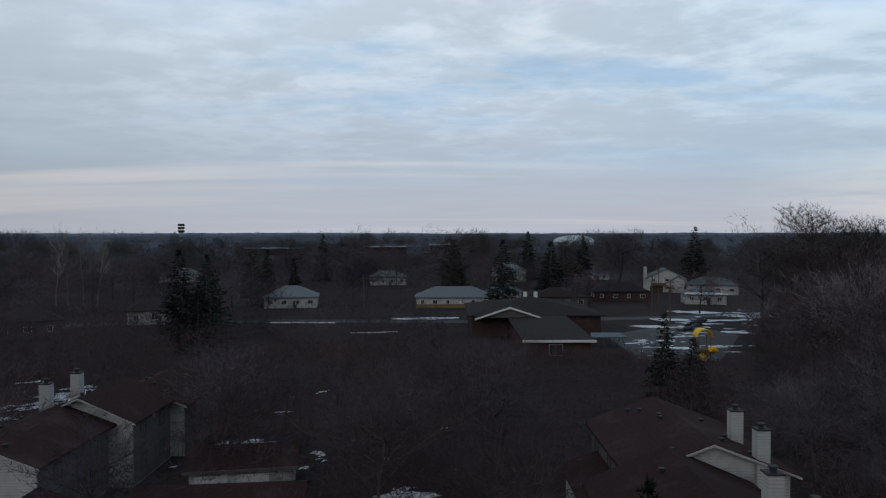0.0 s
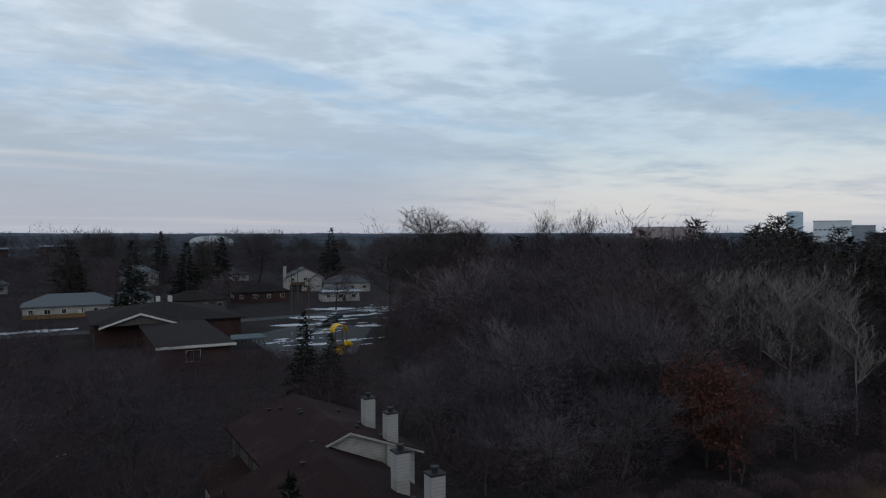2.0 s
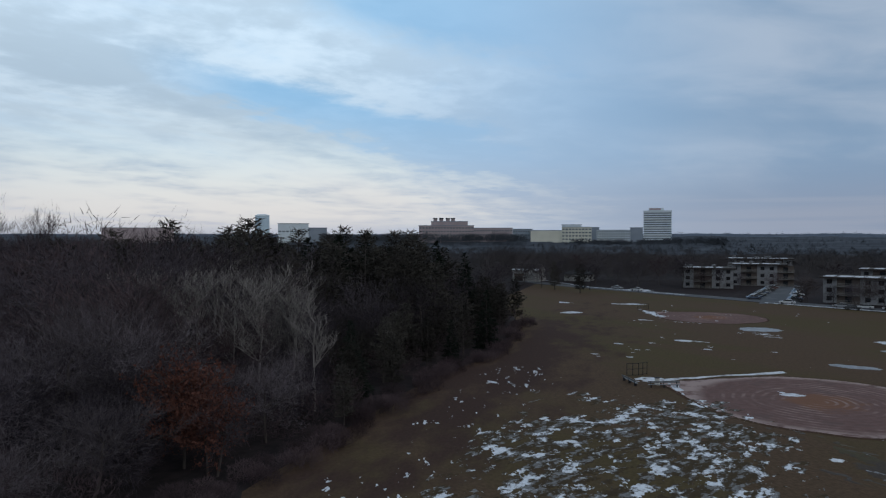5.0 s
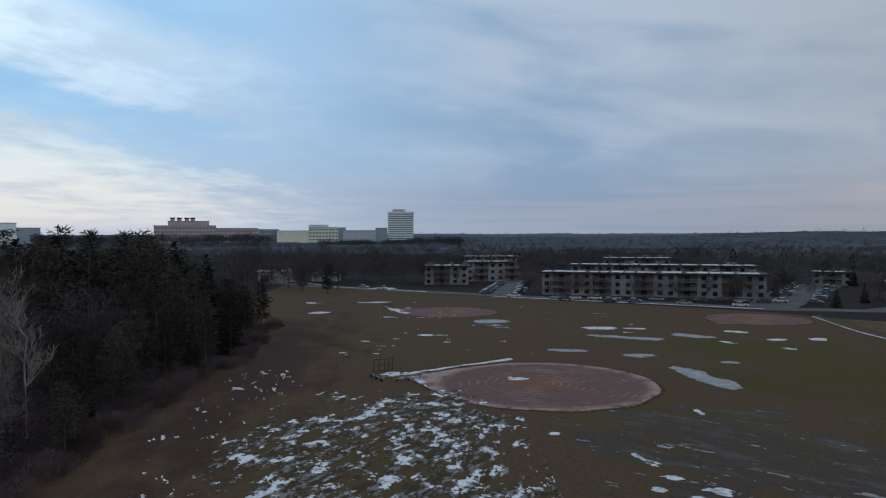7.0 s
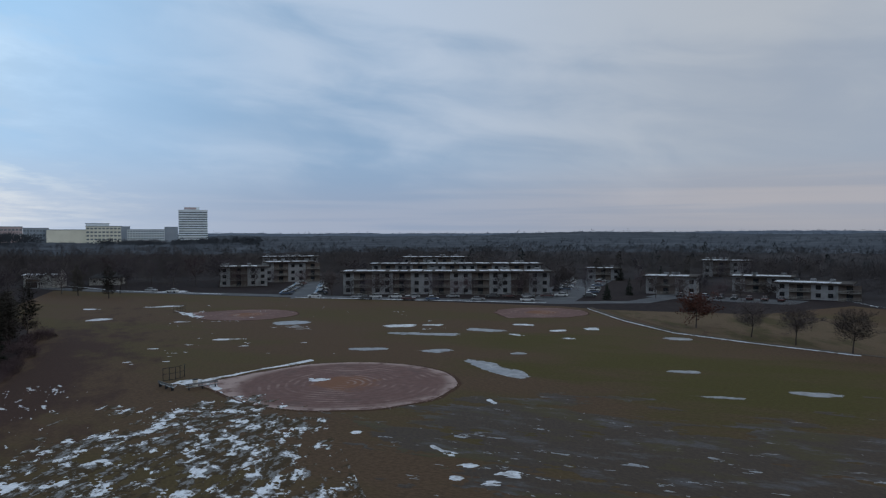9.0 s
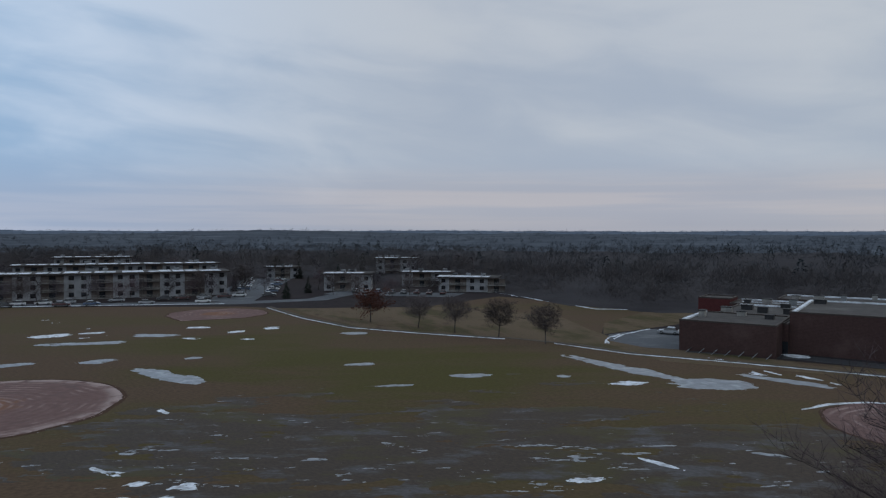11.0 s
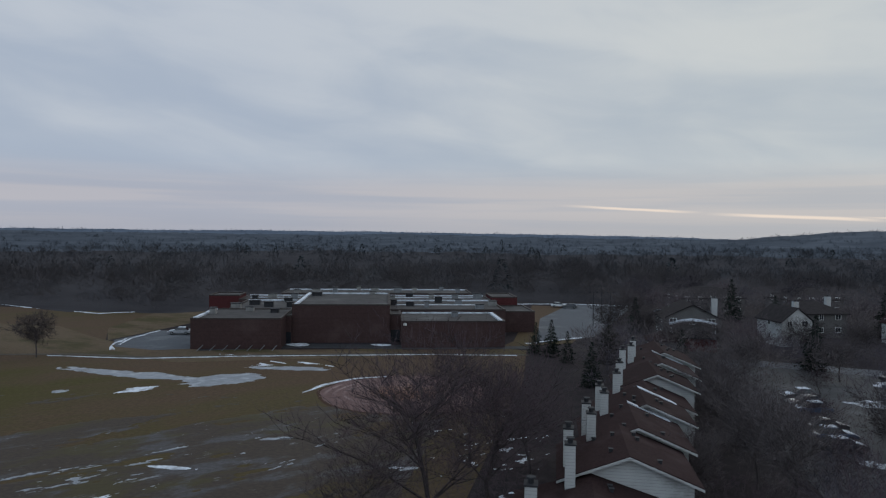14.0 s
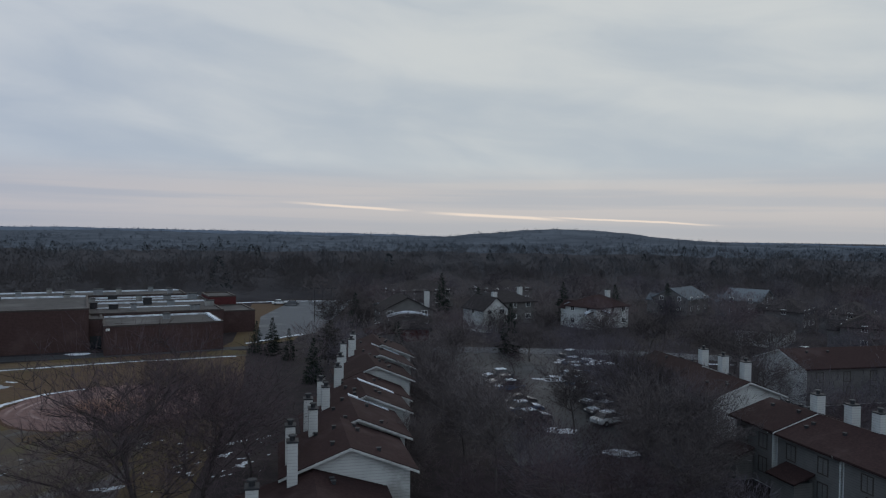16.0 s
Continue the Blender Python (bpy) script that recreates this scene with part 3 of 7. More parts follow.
# ---------------------------------------------------------------- ground, field, roads
g = Shape()
rings = [0, 30, 60, 120, 240, 480, 960, 2000, 4600]
g.v.append((0, 0, 0))
SEG = 96
for r in rings[1:]:
    g.v.extend((r * math.cos(i * math.tau / SEG), r * math.sin(i * math.tau / SEG), 0) for i in range(SEG))
g.f.extend((0, 1 + i, 1 + (i + 1) % SEG) for i in range(SEG))
for k in range(len(rings) - 2):
    a, b = 1 + k * SEG, 1 + (k + 1) * SEG
    g.f.extend((a + i, b + i, b + (i + 1) % SEG, a + (i + 1) % SEG) for i in range(SEG))
single("ground", g, "litter", "brown leaf litter and dead grass reaching the horizon", "ground", kind="structure")


def sheet(name, outline, z, mat, label, category):
    s = Shape()
    s.prism(outline, -0.05, z)
    return single(name, s, mat, label, category, kind="structure")


FIELD = [(30, 24), (48, 35), (96, 37), (123, 33), (166, 41), (226, 62), (300, 66), (241, -17), (210, -62), (186, -92), (176, -97), (150, -128),
         (160, -172), (104, -175), (96, -140), (78, -112), (60, -117), (10, -131), (4.5, -129), (4, -100), (8, -30), (12, 5)]
sheet("field", FIELD, 0.02, "grass", "patchy green and brown winter grass playing field", "field")
sheet("lawn", [(77, -112), (97, -141), (105, -176), (88, -184), (83, -150), (85, -124)], 0.018, "prairie", "tan and green rough grass behind the school yard", "lawn")
sheet("lawn", [(9.8, -131.4), (-4, -140), (-20, -212), (6, -214), (7.5, -140)], 0.02, "grass", "strip of winter grass beside the school drive", "lawn")
PRAIRIE = [(172, -99), (140, -94), (126, -92), (110, -98), (92, -106), (78, -108), (60, -105), (40, -113), (22, -119), (22, -123), (60, -119), (76, -118), (92, -128), (108, -140), (140, -142), (158, -122)]
sheet("prairie_strip", PRAIRIE, 0.035, "prairie", "strip of tan dead prairie grass beside the field", "grass")


def ribbon(name, line, width, z, mat, label, category):
    """A road or path along a line of places."""
    pts = [Vector((x, y, 0)) for x, y in line]
    s = Shape()
    left, right = [], []
    for i, p in enumerate(pts):
        d = (pts[min(i + 1, len(pts) - 1)] - pts[max(i - 1, 0)]).normalized()
        n = Vector((-d.y, d.x, 0)) * width / 2
        left.append(p + n)
        right.append(p - n)
    for i in range(len(pts) - 1):
        s.slab([(*right[i].xy, z), (*right[i + 1].xy, z), (*left[i + 1].xy, z), (*left[i].xy, z)], z + 0.05)
    return single(name, s, mat, label, category, kind="structure")


ribbon("road", [(420, 150), (316, 74), (290, 46), (246, -20), (222, -58), (196, -96), (190, -120), (208, -150)], 8, 0.05, "asphalt", "grey asphalt street along the far side of the field", "road")
sheet("parking_lot_apartments", [(192, -98), (208, -92), (300, -150), (284, -166)], 0.045, "asphalt", "asphalt parking lot between apartment blocks", "parking lot")
sheet("parking_drive_apartments", [(236, -18), (242, -30), (330, -42), (326, -28)], 0.055, "asphalt", "asphalt drive between apartment blocks", "driveway")
sheet("parking_lot_east", [(168, -158), (205, -132), (212, -142), (176, -172)], 0.045, "asphalt", "asphalt lot beside apartment blocks", "parking lot")
sheet("service_yard", [(79, -117), (84, -124), (83, -138), (70, -142), (62, -119), (70, -115)], 0.05, "asphalt", "asphalt service yard beside the brick school", "parking lot")
sheet("school_parking_lot", [(3, -138), (-9, -150), (-24, -218), (-6, -222), (3, -180)], 0.05, "asphalt", "large grey asphalt parking lot behind the school", "parking lot")
sheet("school_apron", [(62, -116), (64, -119), (46, -128), (22, -131), (4, -134), (4, -131), (24, -126), (46, -123)], 0.047, "asphalt_dark", "asphalt apron along the school wall", "pavement")
sheet("parking_lot_townhouses", [(-22, -60), (-34, -62), (-56, -118), (-30, -128), (-24, -100)], 0.03, "asphalt_dark", "asphalt parking lot behind the townhouses", "parking lot")
ribbon("lane_townhouses", [(-16, -122), (-34, -124), (-60, -116), (-95, -98)], 6, 0.04, "asphalt", "grey lane between townhouse rows", "road")
ribbon("street_north", [(-110, 160), (-40, 172), (8, 170), (60, 178), (120, 200)], 6, 0.03, "asphalt_dark", "residential street with snow along its kerb", "road")
sheet("schoolyard_north", [(33, 118), (34, 146), (56, 166), (62, 146), (46, 116)], 0.03, "asphalt_dark", "asphalt play yard beside the brick school house", "playground")
ribbon("field_path", [(180, -98), (150, -92), (128, -91), (111, -97), (94, -105), (80, -108.5), (66, -108), (50, -114), (23, -121.5), (4, -124)], 1.4, 0.06, "path", "narrow pale path round the edge of the field", "path")


def infield(cx, cy, r, home, z, seed):
    """A skinned dirt diamond: a disc drawn out by two straight sides to home plate, ragged where grass creeps in."""
    hx, hy = home
    d = math.hypot(hx - cx, hy - cy)
    a0, phi = math.atan2(hy - cy, hx - cx), math.acos(min(1, r / d))
    rng = random.Random(seed)
    n = 180
    wave = [rng.uniform(-1, 1) for _ in range(12)]

    def rim(a, k=1.0):
        off = abs((a - a0 + math.pi) % math.tau - math.pi)
        rr = r / math.cos(phi - off) if off < phi else r
        rr += sum(w * math.sin((i + 3) * a + i) for i, w in enumerate(wave)) * 0.09 + rng.uniform(-0.10, 0.10)
        return math.cos(a) * rr * k, math.sin(a) * rr * k
    base = thing("infield", pose(cx, cy, 0), "reddish dirt ball infield with pale raked rings", "ball infield", "ball infields", "structure")
    part("dirt", Shape().prism([rim(i * math.tau / n) for i in range(n)], -0.05, z), "infield", base)
    lip = Shape()
    for i in range(n):
        a, b = i * math.tau / n, (i + 1) * math.tau / n
        p, q, p2, q2 = rim(a, 0.985), rim(b, 0.985), rim(a, 1.02), rim(b, 1.02)
        lip.slab([(*p, z + 0.03), (*p2, z - 0.03), (*q2, z - 0.03), (*q, z + 0.03)], 0.05)
    part("worn_lip", lip, "brown_grass", base)
    return base


infield(98.8, -15.0, 16.2, (104.6, 5.2), 0.05, 1)
infield(192, -3.5, 13.2, (201, 11), 0.05, 2)
infield(173, -79.5, 12.6, (164, -66), 0.05, 3)
infield(19, -91, 11.6, (10, -101), 0.05, 4)


# ---------------------------------------------------------------- snow, slush and thin ice
def patch(name, cx, cy, across, deep, mat, label, seed, turn=None, rag=0.5, thick=0.05, step=0.22, category="snow patch", group=""):
    """A melting patch with a ragged rim; across and deep are its half widths, turn its bearing."""
    if turn is None:
        turn = math.degrees(math.atan2(cx, cy)) + 90
    a = radians(turn)
    ext = max(across, deep) * 1.5
    n = max(10, min(220, int(2 * ext / step)))
    u = np.linspace(-across * 1.6, across * 1.6, max(16, min(200, int(3.2 * across / step))))
    v = np.linspace(-deep * 1.6, deep * 1.6, max(14, min(90, int(3.2 * deep / step))))
    U, V = np.meshgrid(u, v, indexing="ij")
    X = cx + U * math.sin(a) - V * math.cos(a)
    Y = cy + U * math.cos(a) + V * math.sin(a)
    size = max(0.7, min(across, deep)) * 0.8
    across, deep = across * 1.05, deep * 1.05
    f = 1 - (U / across) ** 2 - (V / deep) ** 2 + (fractal(U / 1.8, V, size * 1.5, seed, 6, 0.72) - 0.5) * 8 * rag
    Z = np.clip(f * thick * 2, -0.10, thick) + (0.03 if mat == "snow" else 0.024)
    keep = np.maximum.reduce([Z[:-1, :-1], Z[1:, :-1], Z[1:, 1:], Z[:-1, 1:]]) > 0.015
    if not keep.any():
        return None
    return single(name, grid_mesh(name, X, Y, Z, keep, mat), mat, label, category, group)


SNOW = "thin melting snow patch on winter grass"
SLUSH = "grey refrozen slush puddle on the grass"


def snow(cx, cy, across, deep, seed, rag=0.75, turn=None):
    return patch("snow_patch", cx, cy, across, deep, "snow", SNOW, seed, turn, rag, group="snow patches")


def slush(cx, cy, across, deep, seed, rag=0.42, turn=None):
    return patch("slush_puddle", cx, cy, across, deep, "slush", SLUSH, seed, turn, rag, category="puddle", group="slush puddles")


def drift_line(line, width, seed, gaps=0.12, name="snow_edge", label="thin line of snow along an edge"):
    """Snow left along an edge: a thin wandering heap."""
    s = Shape()
    rng = random.Random(seed)
    pts = []
    for (x0, y0), (x1, y1) in zip(line, line[1:]):
        n = max(2, int(math.hypot(x1 - x0, y1 - y0) / 1.6))
        pts += [(x0 + (x1 - x0) * i / n, y0 + (y1 - y0) * i / n) for i in range(n)]
    pts.append(line[-1])
    prev = None
    for i, (x, y) in enumerate(pts):
        j = min(i + 1, len(pts) - 1)
        k = max(i - 1, 0)
        d = Vector((pts[j][0] - pts[k][0], pts[j][1] - pts[k][1]))
        d.normalize()
        w = width * rng.uniform(0.25, 1.0) * (0.05 if rng.random() < gaps else 1)
        o = rng.uniform(-0.3, 0.3) * width
        c = Vector((x, y)) + Vector((-d.y, d.x)) * o
        l, r = c + Vector((-d.y, d.x)) * w, c - Vector((-d.y, d.x)) * w
        cur = [(l.x, l.y, 0.03), (c.x, c.y, 0.16), (r.x, r.y, 0.03)]
        if prev:
            s.add(prev + cur, [(0, 3, 4, 1), (1, 4, 5, 2)])
        prev = cur
    return single(name, s, "snow", label, "snow", kind="stuff", smooth=True)


def scatter_snow(name, poly, cut, size, stretch, turn, mat, label, seed, z=0.05, step=0.4, category="snow", fade=8.0, lift=0.03):
    """Broken snow or ice over an area: what stands above the grass is left lying."""
    xs, ys = [p[0] for p in poly], [p[1] for p in poly]
    gx, gy = np.arange(min(xs), max(xs), step), np.arange(min(ys), max(ys), step)
    X, Y = np.meshgrid(gx, gy, indexing="ij")
    a = radians(turn)
    U, V = X * math.cos(a) + Y * math.sin(a), -X * math.sin(a) + Y * math.cos(a)
    f = fractal(U / stretch, V, size, seed, 6, 0.74)
    f = f + 0.24 * (fractal(X, Y, size * 6, seed + 50, 3) - 0.5)
    near = np.full(X.shape, 1e9)
    odd = np.zeros(X.shape, bool)
    for (x0, y0), (x1, y1) in zip(poly, poly[1:] + poly[:1]):
        dx, dy = x1 - x0, y1 - y0
        k = np.clip(((X - x0) * dx + (Y - y0) * dy) / (dx * dx + dy * dy), 0, 1)
        near = np.minimum(near, np.hypot(X - x0 - k * dx, Y - y0 - k * dy))
        if y1 != y0:
            odd ^= ((y0 > Y) != (y1 > Y)) & (X < dx * (Y - y0) / dy + x0)
    near = np.where(odd, near, -near)
    f = f - cut - 0.10 * np.clip(1 - near / fade, 0, 3)
    Z = np.clip(f * 1.2, -0.12, z) + lift
    keep = np.maximum.reduce([Z[:-1, :-1], Z[1:, :-1], Z[1:, 1:], Z[:-1, 1:]]) > 0.015
    return single(name, grid_mesh(name, X, Y, Z, keep, mat), mat, label, category, kind="stuff")


slush(101.8, -39.7, 8.2, 2.0, 100, turn=-101)
slush(142.6, -40.1, 7.0, 2.0, 101, turn=-155)
snow(158.1, -37.0, 2.7, 2.6, 102, turn=-165)
snow(156.5, -44.5, 1.9, 1.0, 103, turn=-160)
slush(144.4, -53.3, 4.0, 2.0, 104, turn=-137)
slush(126.9, -24.1, 3.0, 1.7, 105, turn=-163)
slush(121.4, -35.3, 3.0, 1.7, 106, turn=-170)
slush(114.2, -48.1, 1.3, 1.1, 107, turn=-163)
snow(150.6, -64.2, 1.9, 1.3, 108, turn=-145)
snow(138.7, -67.9, 2.0, 1.0, 109, turn=174)
snow(139.2, -76.1, 1.6, 2.2, 110, turn=-145)
snow(127.9, -64.9, 1.2, 0.8, 111, turn=-159)
snow(135.7, -56.9, 1.5, 0.8, 112, turn=-128)
snow(196.5, 11.2, 7.5, 1.5, 113, turn=-110)
slush(171.4, -12.9, 3.8, 3.6, 114, turn=-175)
snow(105.7, 6.5, 1.8, 1.5, 115, turn=138)
snow(101.8, 2.7, 3.4, 0.6, 116, turn=-104)
snow(102.5, -11.6, 1.5, 1.4, 117, turn=176)
snow(279.9, 22.2, 4.0, 2.6, 118, turn=156)
snow(147.7, 2.6, 1.6, 1.0, 119, turn=-160)
snow(221.7, 18.8, 4.2, 1.3, 120, turn=172)
snow(219.9, 38.9, 1.8, 1.2, 121, turn=-145)
snow(191.7, 32.5, 2.6, 2.4, 122, turn=121)
snow(63.5, -20.0, 0.8, 0.5, 123, turn=-128)
snow(59.9, -20.4, 1.0, 0.5, 124, turn=-159)
snow(57.1, -18.2, 0.6, 0.4, 125, turn=-163)
snow(55.0, -20.6, 1.0, 0.4, 126, turn=-162)
snow(56.5, -23.2, 1.4, 0.6, 127, turn=-147)
snow(82.1, -31.0, 1.4, 0.35, 128, turn=-90)
snow(73.6, -12.4, 0.5, 0.6, 129, turn=-165)
slush(120.7, -85.5, 2.7, 1.8, 131, turn=-139)
slush(91.2, -66.0, 2.5, 0.9, 132, turn=-150)
slush(73.3, -72.7, 2.7, 1.2, 133, turn=-147)
slush(75.1, -60.3, 2.3, 0.6, 134, turn=-147)
slush(63.7, -82.6, 1.1, 0.9, 135, turn=-149)
snow(54.6, -85.6, 2.3, 1.1, 136, turn=-148)
slush(61.7, -94.9, 11.5, 1.8, 137, turn=-81)
slush(46.7, -93.9, 5.3, 4.0, 138, turn=-122)
slush(40.3, -103.9, 5.7, 1.3, 139, turn=-94)
snow(47.2, -126.5, 2.4, 1.8, 142, rag=0.2, turn=-100)
snow(32.0, -129.4, 2.0, 1.4, 143, rag=0.2, turn=-86)
snow(33.2, -57.6, 1.7, 0.35, 144, turn=-90)
snow(35.3, -49.3, 1.6, 0.5, 145, turn=-150)
slush(27.7, -67.8, 1.4, 0.5, 148)
snow(13.1, -61.4, 0.9, 0.6, 149)
snow(65.2, -19.2, 1.5, 0.4, 150, turn=-109)
scatter_snow("broken_snow", [(95, 4), (88, 12), (78, 15), (67, 22), (54, 19), (49, 4), (53, -10), (67, -10), (79, -9), (92, -5)], 0.455, 1.3, 2.0, -22, "lacy_snow", "broken thin snow over grass and tyre ruts", 11, z=0.03, step=0.2, fade=6, lift=0.022)
scatter_snow("thin_ice", [(86, -10), (84, -26), (70, -44), (58, -58), (44, -74), (26, -84), (14, -80), (12, -60), (30, -40), (44, -24), (54, -10), (66, -7)], 0.40, 4.0, 3.0, 52, "wet_ice", "frozen mud and thin grey ice in long streaks", 21, z=0.012, step=0.4, fade=11, lift=0.018)
scatter_snow("ice_crust", [(84, -16), (82, -30), (68, -46), (50, -60), (34, -76), (18, -78), (12, -62), (28, -44), (46, -26), (58, -10)], 0.70, 1.0, 3.5, 52, "slush", "slivers of white ice crust on frozen mud", 31, z=0.02, step=0.2, fade=9, lift=0.035)
scatter_snow("snow_flecks", [(34, 32), (60, 31), (95, 33), (120, 28), (110, 18), (80, 20), (50, 18), (40, 24)], 0.70, 0.8, 2.4, 20, "snow", "small flecks of snow on brown grass", 41, step=0.15, fade=4)
scatter_snow("snow_flecks", [(120, 22), (160, 24), (230, 20), (215, -40), (180, -55), (130, -45), (122, -20)], 0.72, 2.2, 2.5, 80, "snow", "small flecks of snow on brown grass", 51, step=0.5, fade=8)
scatter_snow("snow_flecks", [(36, -104), (80, -100), (84, -108), (60, -114), (24, -118), (22, -112)], 0.60, 3.5, 3.5, -25, "snow", "snow lying in dead grass", 61, step=0.4, fade=5)
scatter_snow("snow_flecks", [(-6, -52), (14, -48), (16, -78), (2, -84)], 0.70, 1.4, 1.6, 30, "snow", "snow flecks under bare trees", 71, step=0.35, fade=5)
drift_line([(106, 4.5), (110.5, -1), (114, -6), (118.5, -12.5)], 0.75, 5)
drift_line([(24, -100.5), (28.4, -98), (31.3, -93.5), (32.3, -88)], 0.5, 6)
drift_line([(178, -96), (150, -90.6), (128, -89.4), (111, -95.4), (94, -103)], 0.20, 7, gaps=0.3)
drift_line([(84, -106), (68, -106.5), (51, -112.4), (23, -120.2), (6, -123)], 0.22, 8, gaps=0.5)
drift_line([(173, -183), (143, -172.6), (115, -163.6), (104, -172)], 0.8, 9)
drift_line([(12, -216), (-4, -221), (-24, -219.5)], 0.9, 10)
drift_line([(77, -113.5), (80.5, -118), (83, -126)], 0.8, 11)
drift_line([(79.5, -119), (82, -126), (83, -138)], 0.6, 12)
drift_line([(5, -137), (0, -142), (-6, -148)], 0.8, 13)
drift_line([(-42, 168.5), (-26, 168)], 0.7, 14)
drift_line([(-20, 150), (-10, 152)], 0.7, 15)
drift_line([(240, -20), (222, -50), (196, -92)], 0.5, 16)
drift_line([(330, 70), (290, 42), (262, 4)], 0.6, 17)
drift_line([(-70, -103), (-84, -97), (-96, -92)], 0.6, 18)
snow(-47, 92, 3.5, 4.5, 201)
snow(-20, 70, 2.2, 1.4, 202)
snow(-3, 56, 1.8, 1.6, 203)
snow(-11, 47, 1.8, 1.4, 204)
snow(-6, 177, 4.5, 2.0, 205)
snow(1, 178, 3.0, 1.5, 206)
snow(48, 160, 4, 2, 207)
snow(58, 172, 5, 2, 208)
snow(64, 150, 3, 1.5, 209)
snow(70, 190, 7, 3, 210)
snow(-50, -108, 4, 3, 211)
snow(-42, -96, 3.5, 2, 212)
snow(-30, -70, 1.6, 1.0, 213)
snow(-33, -62, 1.5, 1.0, 214)
snow(95, 96, 3, 2, 215)
snow(112, 104, 3, 2, 216)

scatter_snow("yard_snow", [(34, 120), (36, 150), (58, 172), (84, 200), (92, 178), (66, 150), (48, 118)], 0.60, 3.0, 2.5, 0, "snow", "thin snow and ice over the school yard", 91, step=0.5, fade=4)
scatter_snow("yard_snow", [(-90, 60), (-70, 100), (-40, 110), (-34, 84), (-48, 60)], 0.64, 2.2, 2.0, 30, "snow", "patches of snow between garden trees", 92, step=0.5, fade=4)
scatter_snow("yard_snow", [(-30, 60), (-24, 100), (8, 96), (6, 56)], 0.735, 1.6, 1.6, 30, "snow", "patches of snow between garden trees", 93, step=0.4, fade=4)


# ---------------------------------------------------------------- buildings
def gable_roof(x0, x1, y0, y1, eave, ridge, over, thick=0.18, axis="y", cx=None):
    """Two sloping slabs that meet at a ridge along y (or x)."""
    s = Shape()
    if axis == "y":
        c = (x0 + x1) / 2 if cx is None else cx
        for xe, sgn in ((x0, -1), (x1, 1)):
            drop = (ridge - eave) / abs(xe - c) * over
            a, b = (c, ridge), (xe + sgn * over, eave - drop)
            q = [(b[0], y0 - over, b[1]), (a[0], y0 - over, a[1]), (a[0], y1 + over, a[1]), (b[0], y1 + over, b[1])]
            s.slab(q if sgn < 0 else q[::-1], thick)
    else:
        c = (y0 + y1) / 2
        for ye, sgn in ((y0, -1), (y1, 1)):
            drop = (ridge - eave) / abs(ye - c) * over
            q = [(x0 - over, ye + sgn * over, eave - drop), (x1 + over, ye + sgn * over, eave - drop), (x1 + over, c, ridge), (x0 - over, c, ridge)]
            s.slab(q if sgn < 0 else q[::-1], thick)
    return s


def hip_roof(x0, x1, y0, y1, eave, ridge, over):
    s = Shape()
    x0, x1, y0, y1 = x0 - over, x1 + over, y0 - over, y1 + over
    w, d = x1 - x0, y1 - y0
    if w >= d:
        a, b = (x0 + d / 2, (y0 + y1) / 2, ridge), (x1 - d / 2, (y0 + y1) / 2, ridge)
    else:
        a, b = ((x0 + x1) / 2, y0 + w / 2, ridge), ((x0 + x1) / 2, y1 - w / 2, ridge)
    e = [(x0, y0, eave), (x1, y0, eave), (x1, y1, eave), (x0, y1, eave)]
    f = [(x, y, z - 0.22) for x, y, z in e]
    quads = [(0, 1, 5, 4), (1, 2, 5), (2, 3, 4, 5), (3, 0, 4)] if w >= d else [(0, 1, 4), (1, 2, 5, 4), (2, 3, 5), (3, 0, 4, 5)]
    n = 6
    return s.add(e + [a, b] + f, quads + [(0, n, n + 1, 1), (1, n + 1, n + 2, 2), (2, n + 2, n + 3, 3), (3, n + 3, n, 0), (n + 3, n + 2, n + 1, n)])


def gable_walls(x0, x1, y0, y1, eave, ridge, axis="y"):
    """A box whose two end walls rise to the ridge."""
    s = Shape()
    if axis == "y":
        c = (x0 + x1) / 2
        p = [(x0, y0, 0), (x1, y0, 0), (x1, y1, 0), (x0, y1, 0), (x0, y0, eave), (x1, y0, eave), (x1, y1, eave), (x0, y1, eave), (c, y0, ridge - 0.1), (c, y1, ridge - 0.1)]
        return s.add(p, [(3, 2, 1, 0), (0, 1, 5, 8, 4), (2, 3, 7, 9, 6), (1, 2, 6, 5), (3, 0, 4, 7), (4, 8, 9, 7), (8, 5, 6, 9)])
    c = (y0 + y1) / 2
    p = [(x0, y0, 0), (x1, y0, 0), (x1, y1, 0), (x0, y1, 0), (x0, y0, eave), (x1, y0, eave), (x1, y1, eave), (x0, y1, eave), (x0, c, ridge - 0.1), (x1, c, ridge - 0.1)]
    return s.add(p, [(3, 2, 1, 0), (0, 1, 5, 4), (2, 3, 7, 6), (1, 2, 6, 9, 5), (3, 0, 4, 8, 7), (4, 5, 9, 8), (8, 9, 6, 7)])


WINDOW_MESHES = {}


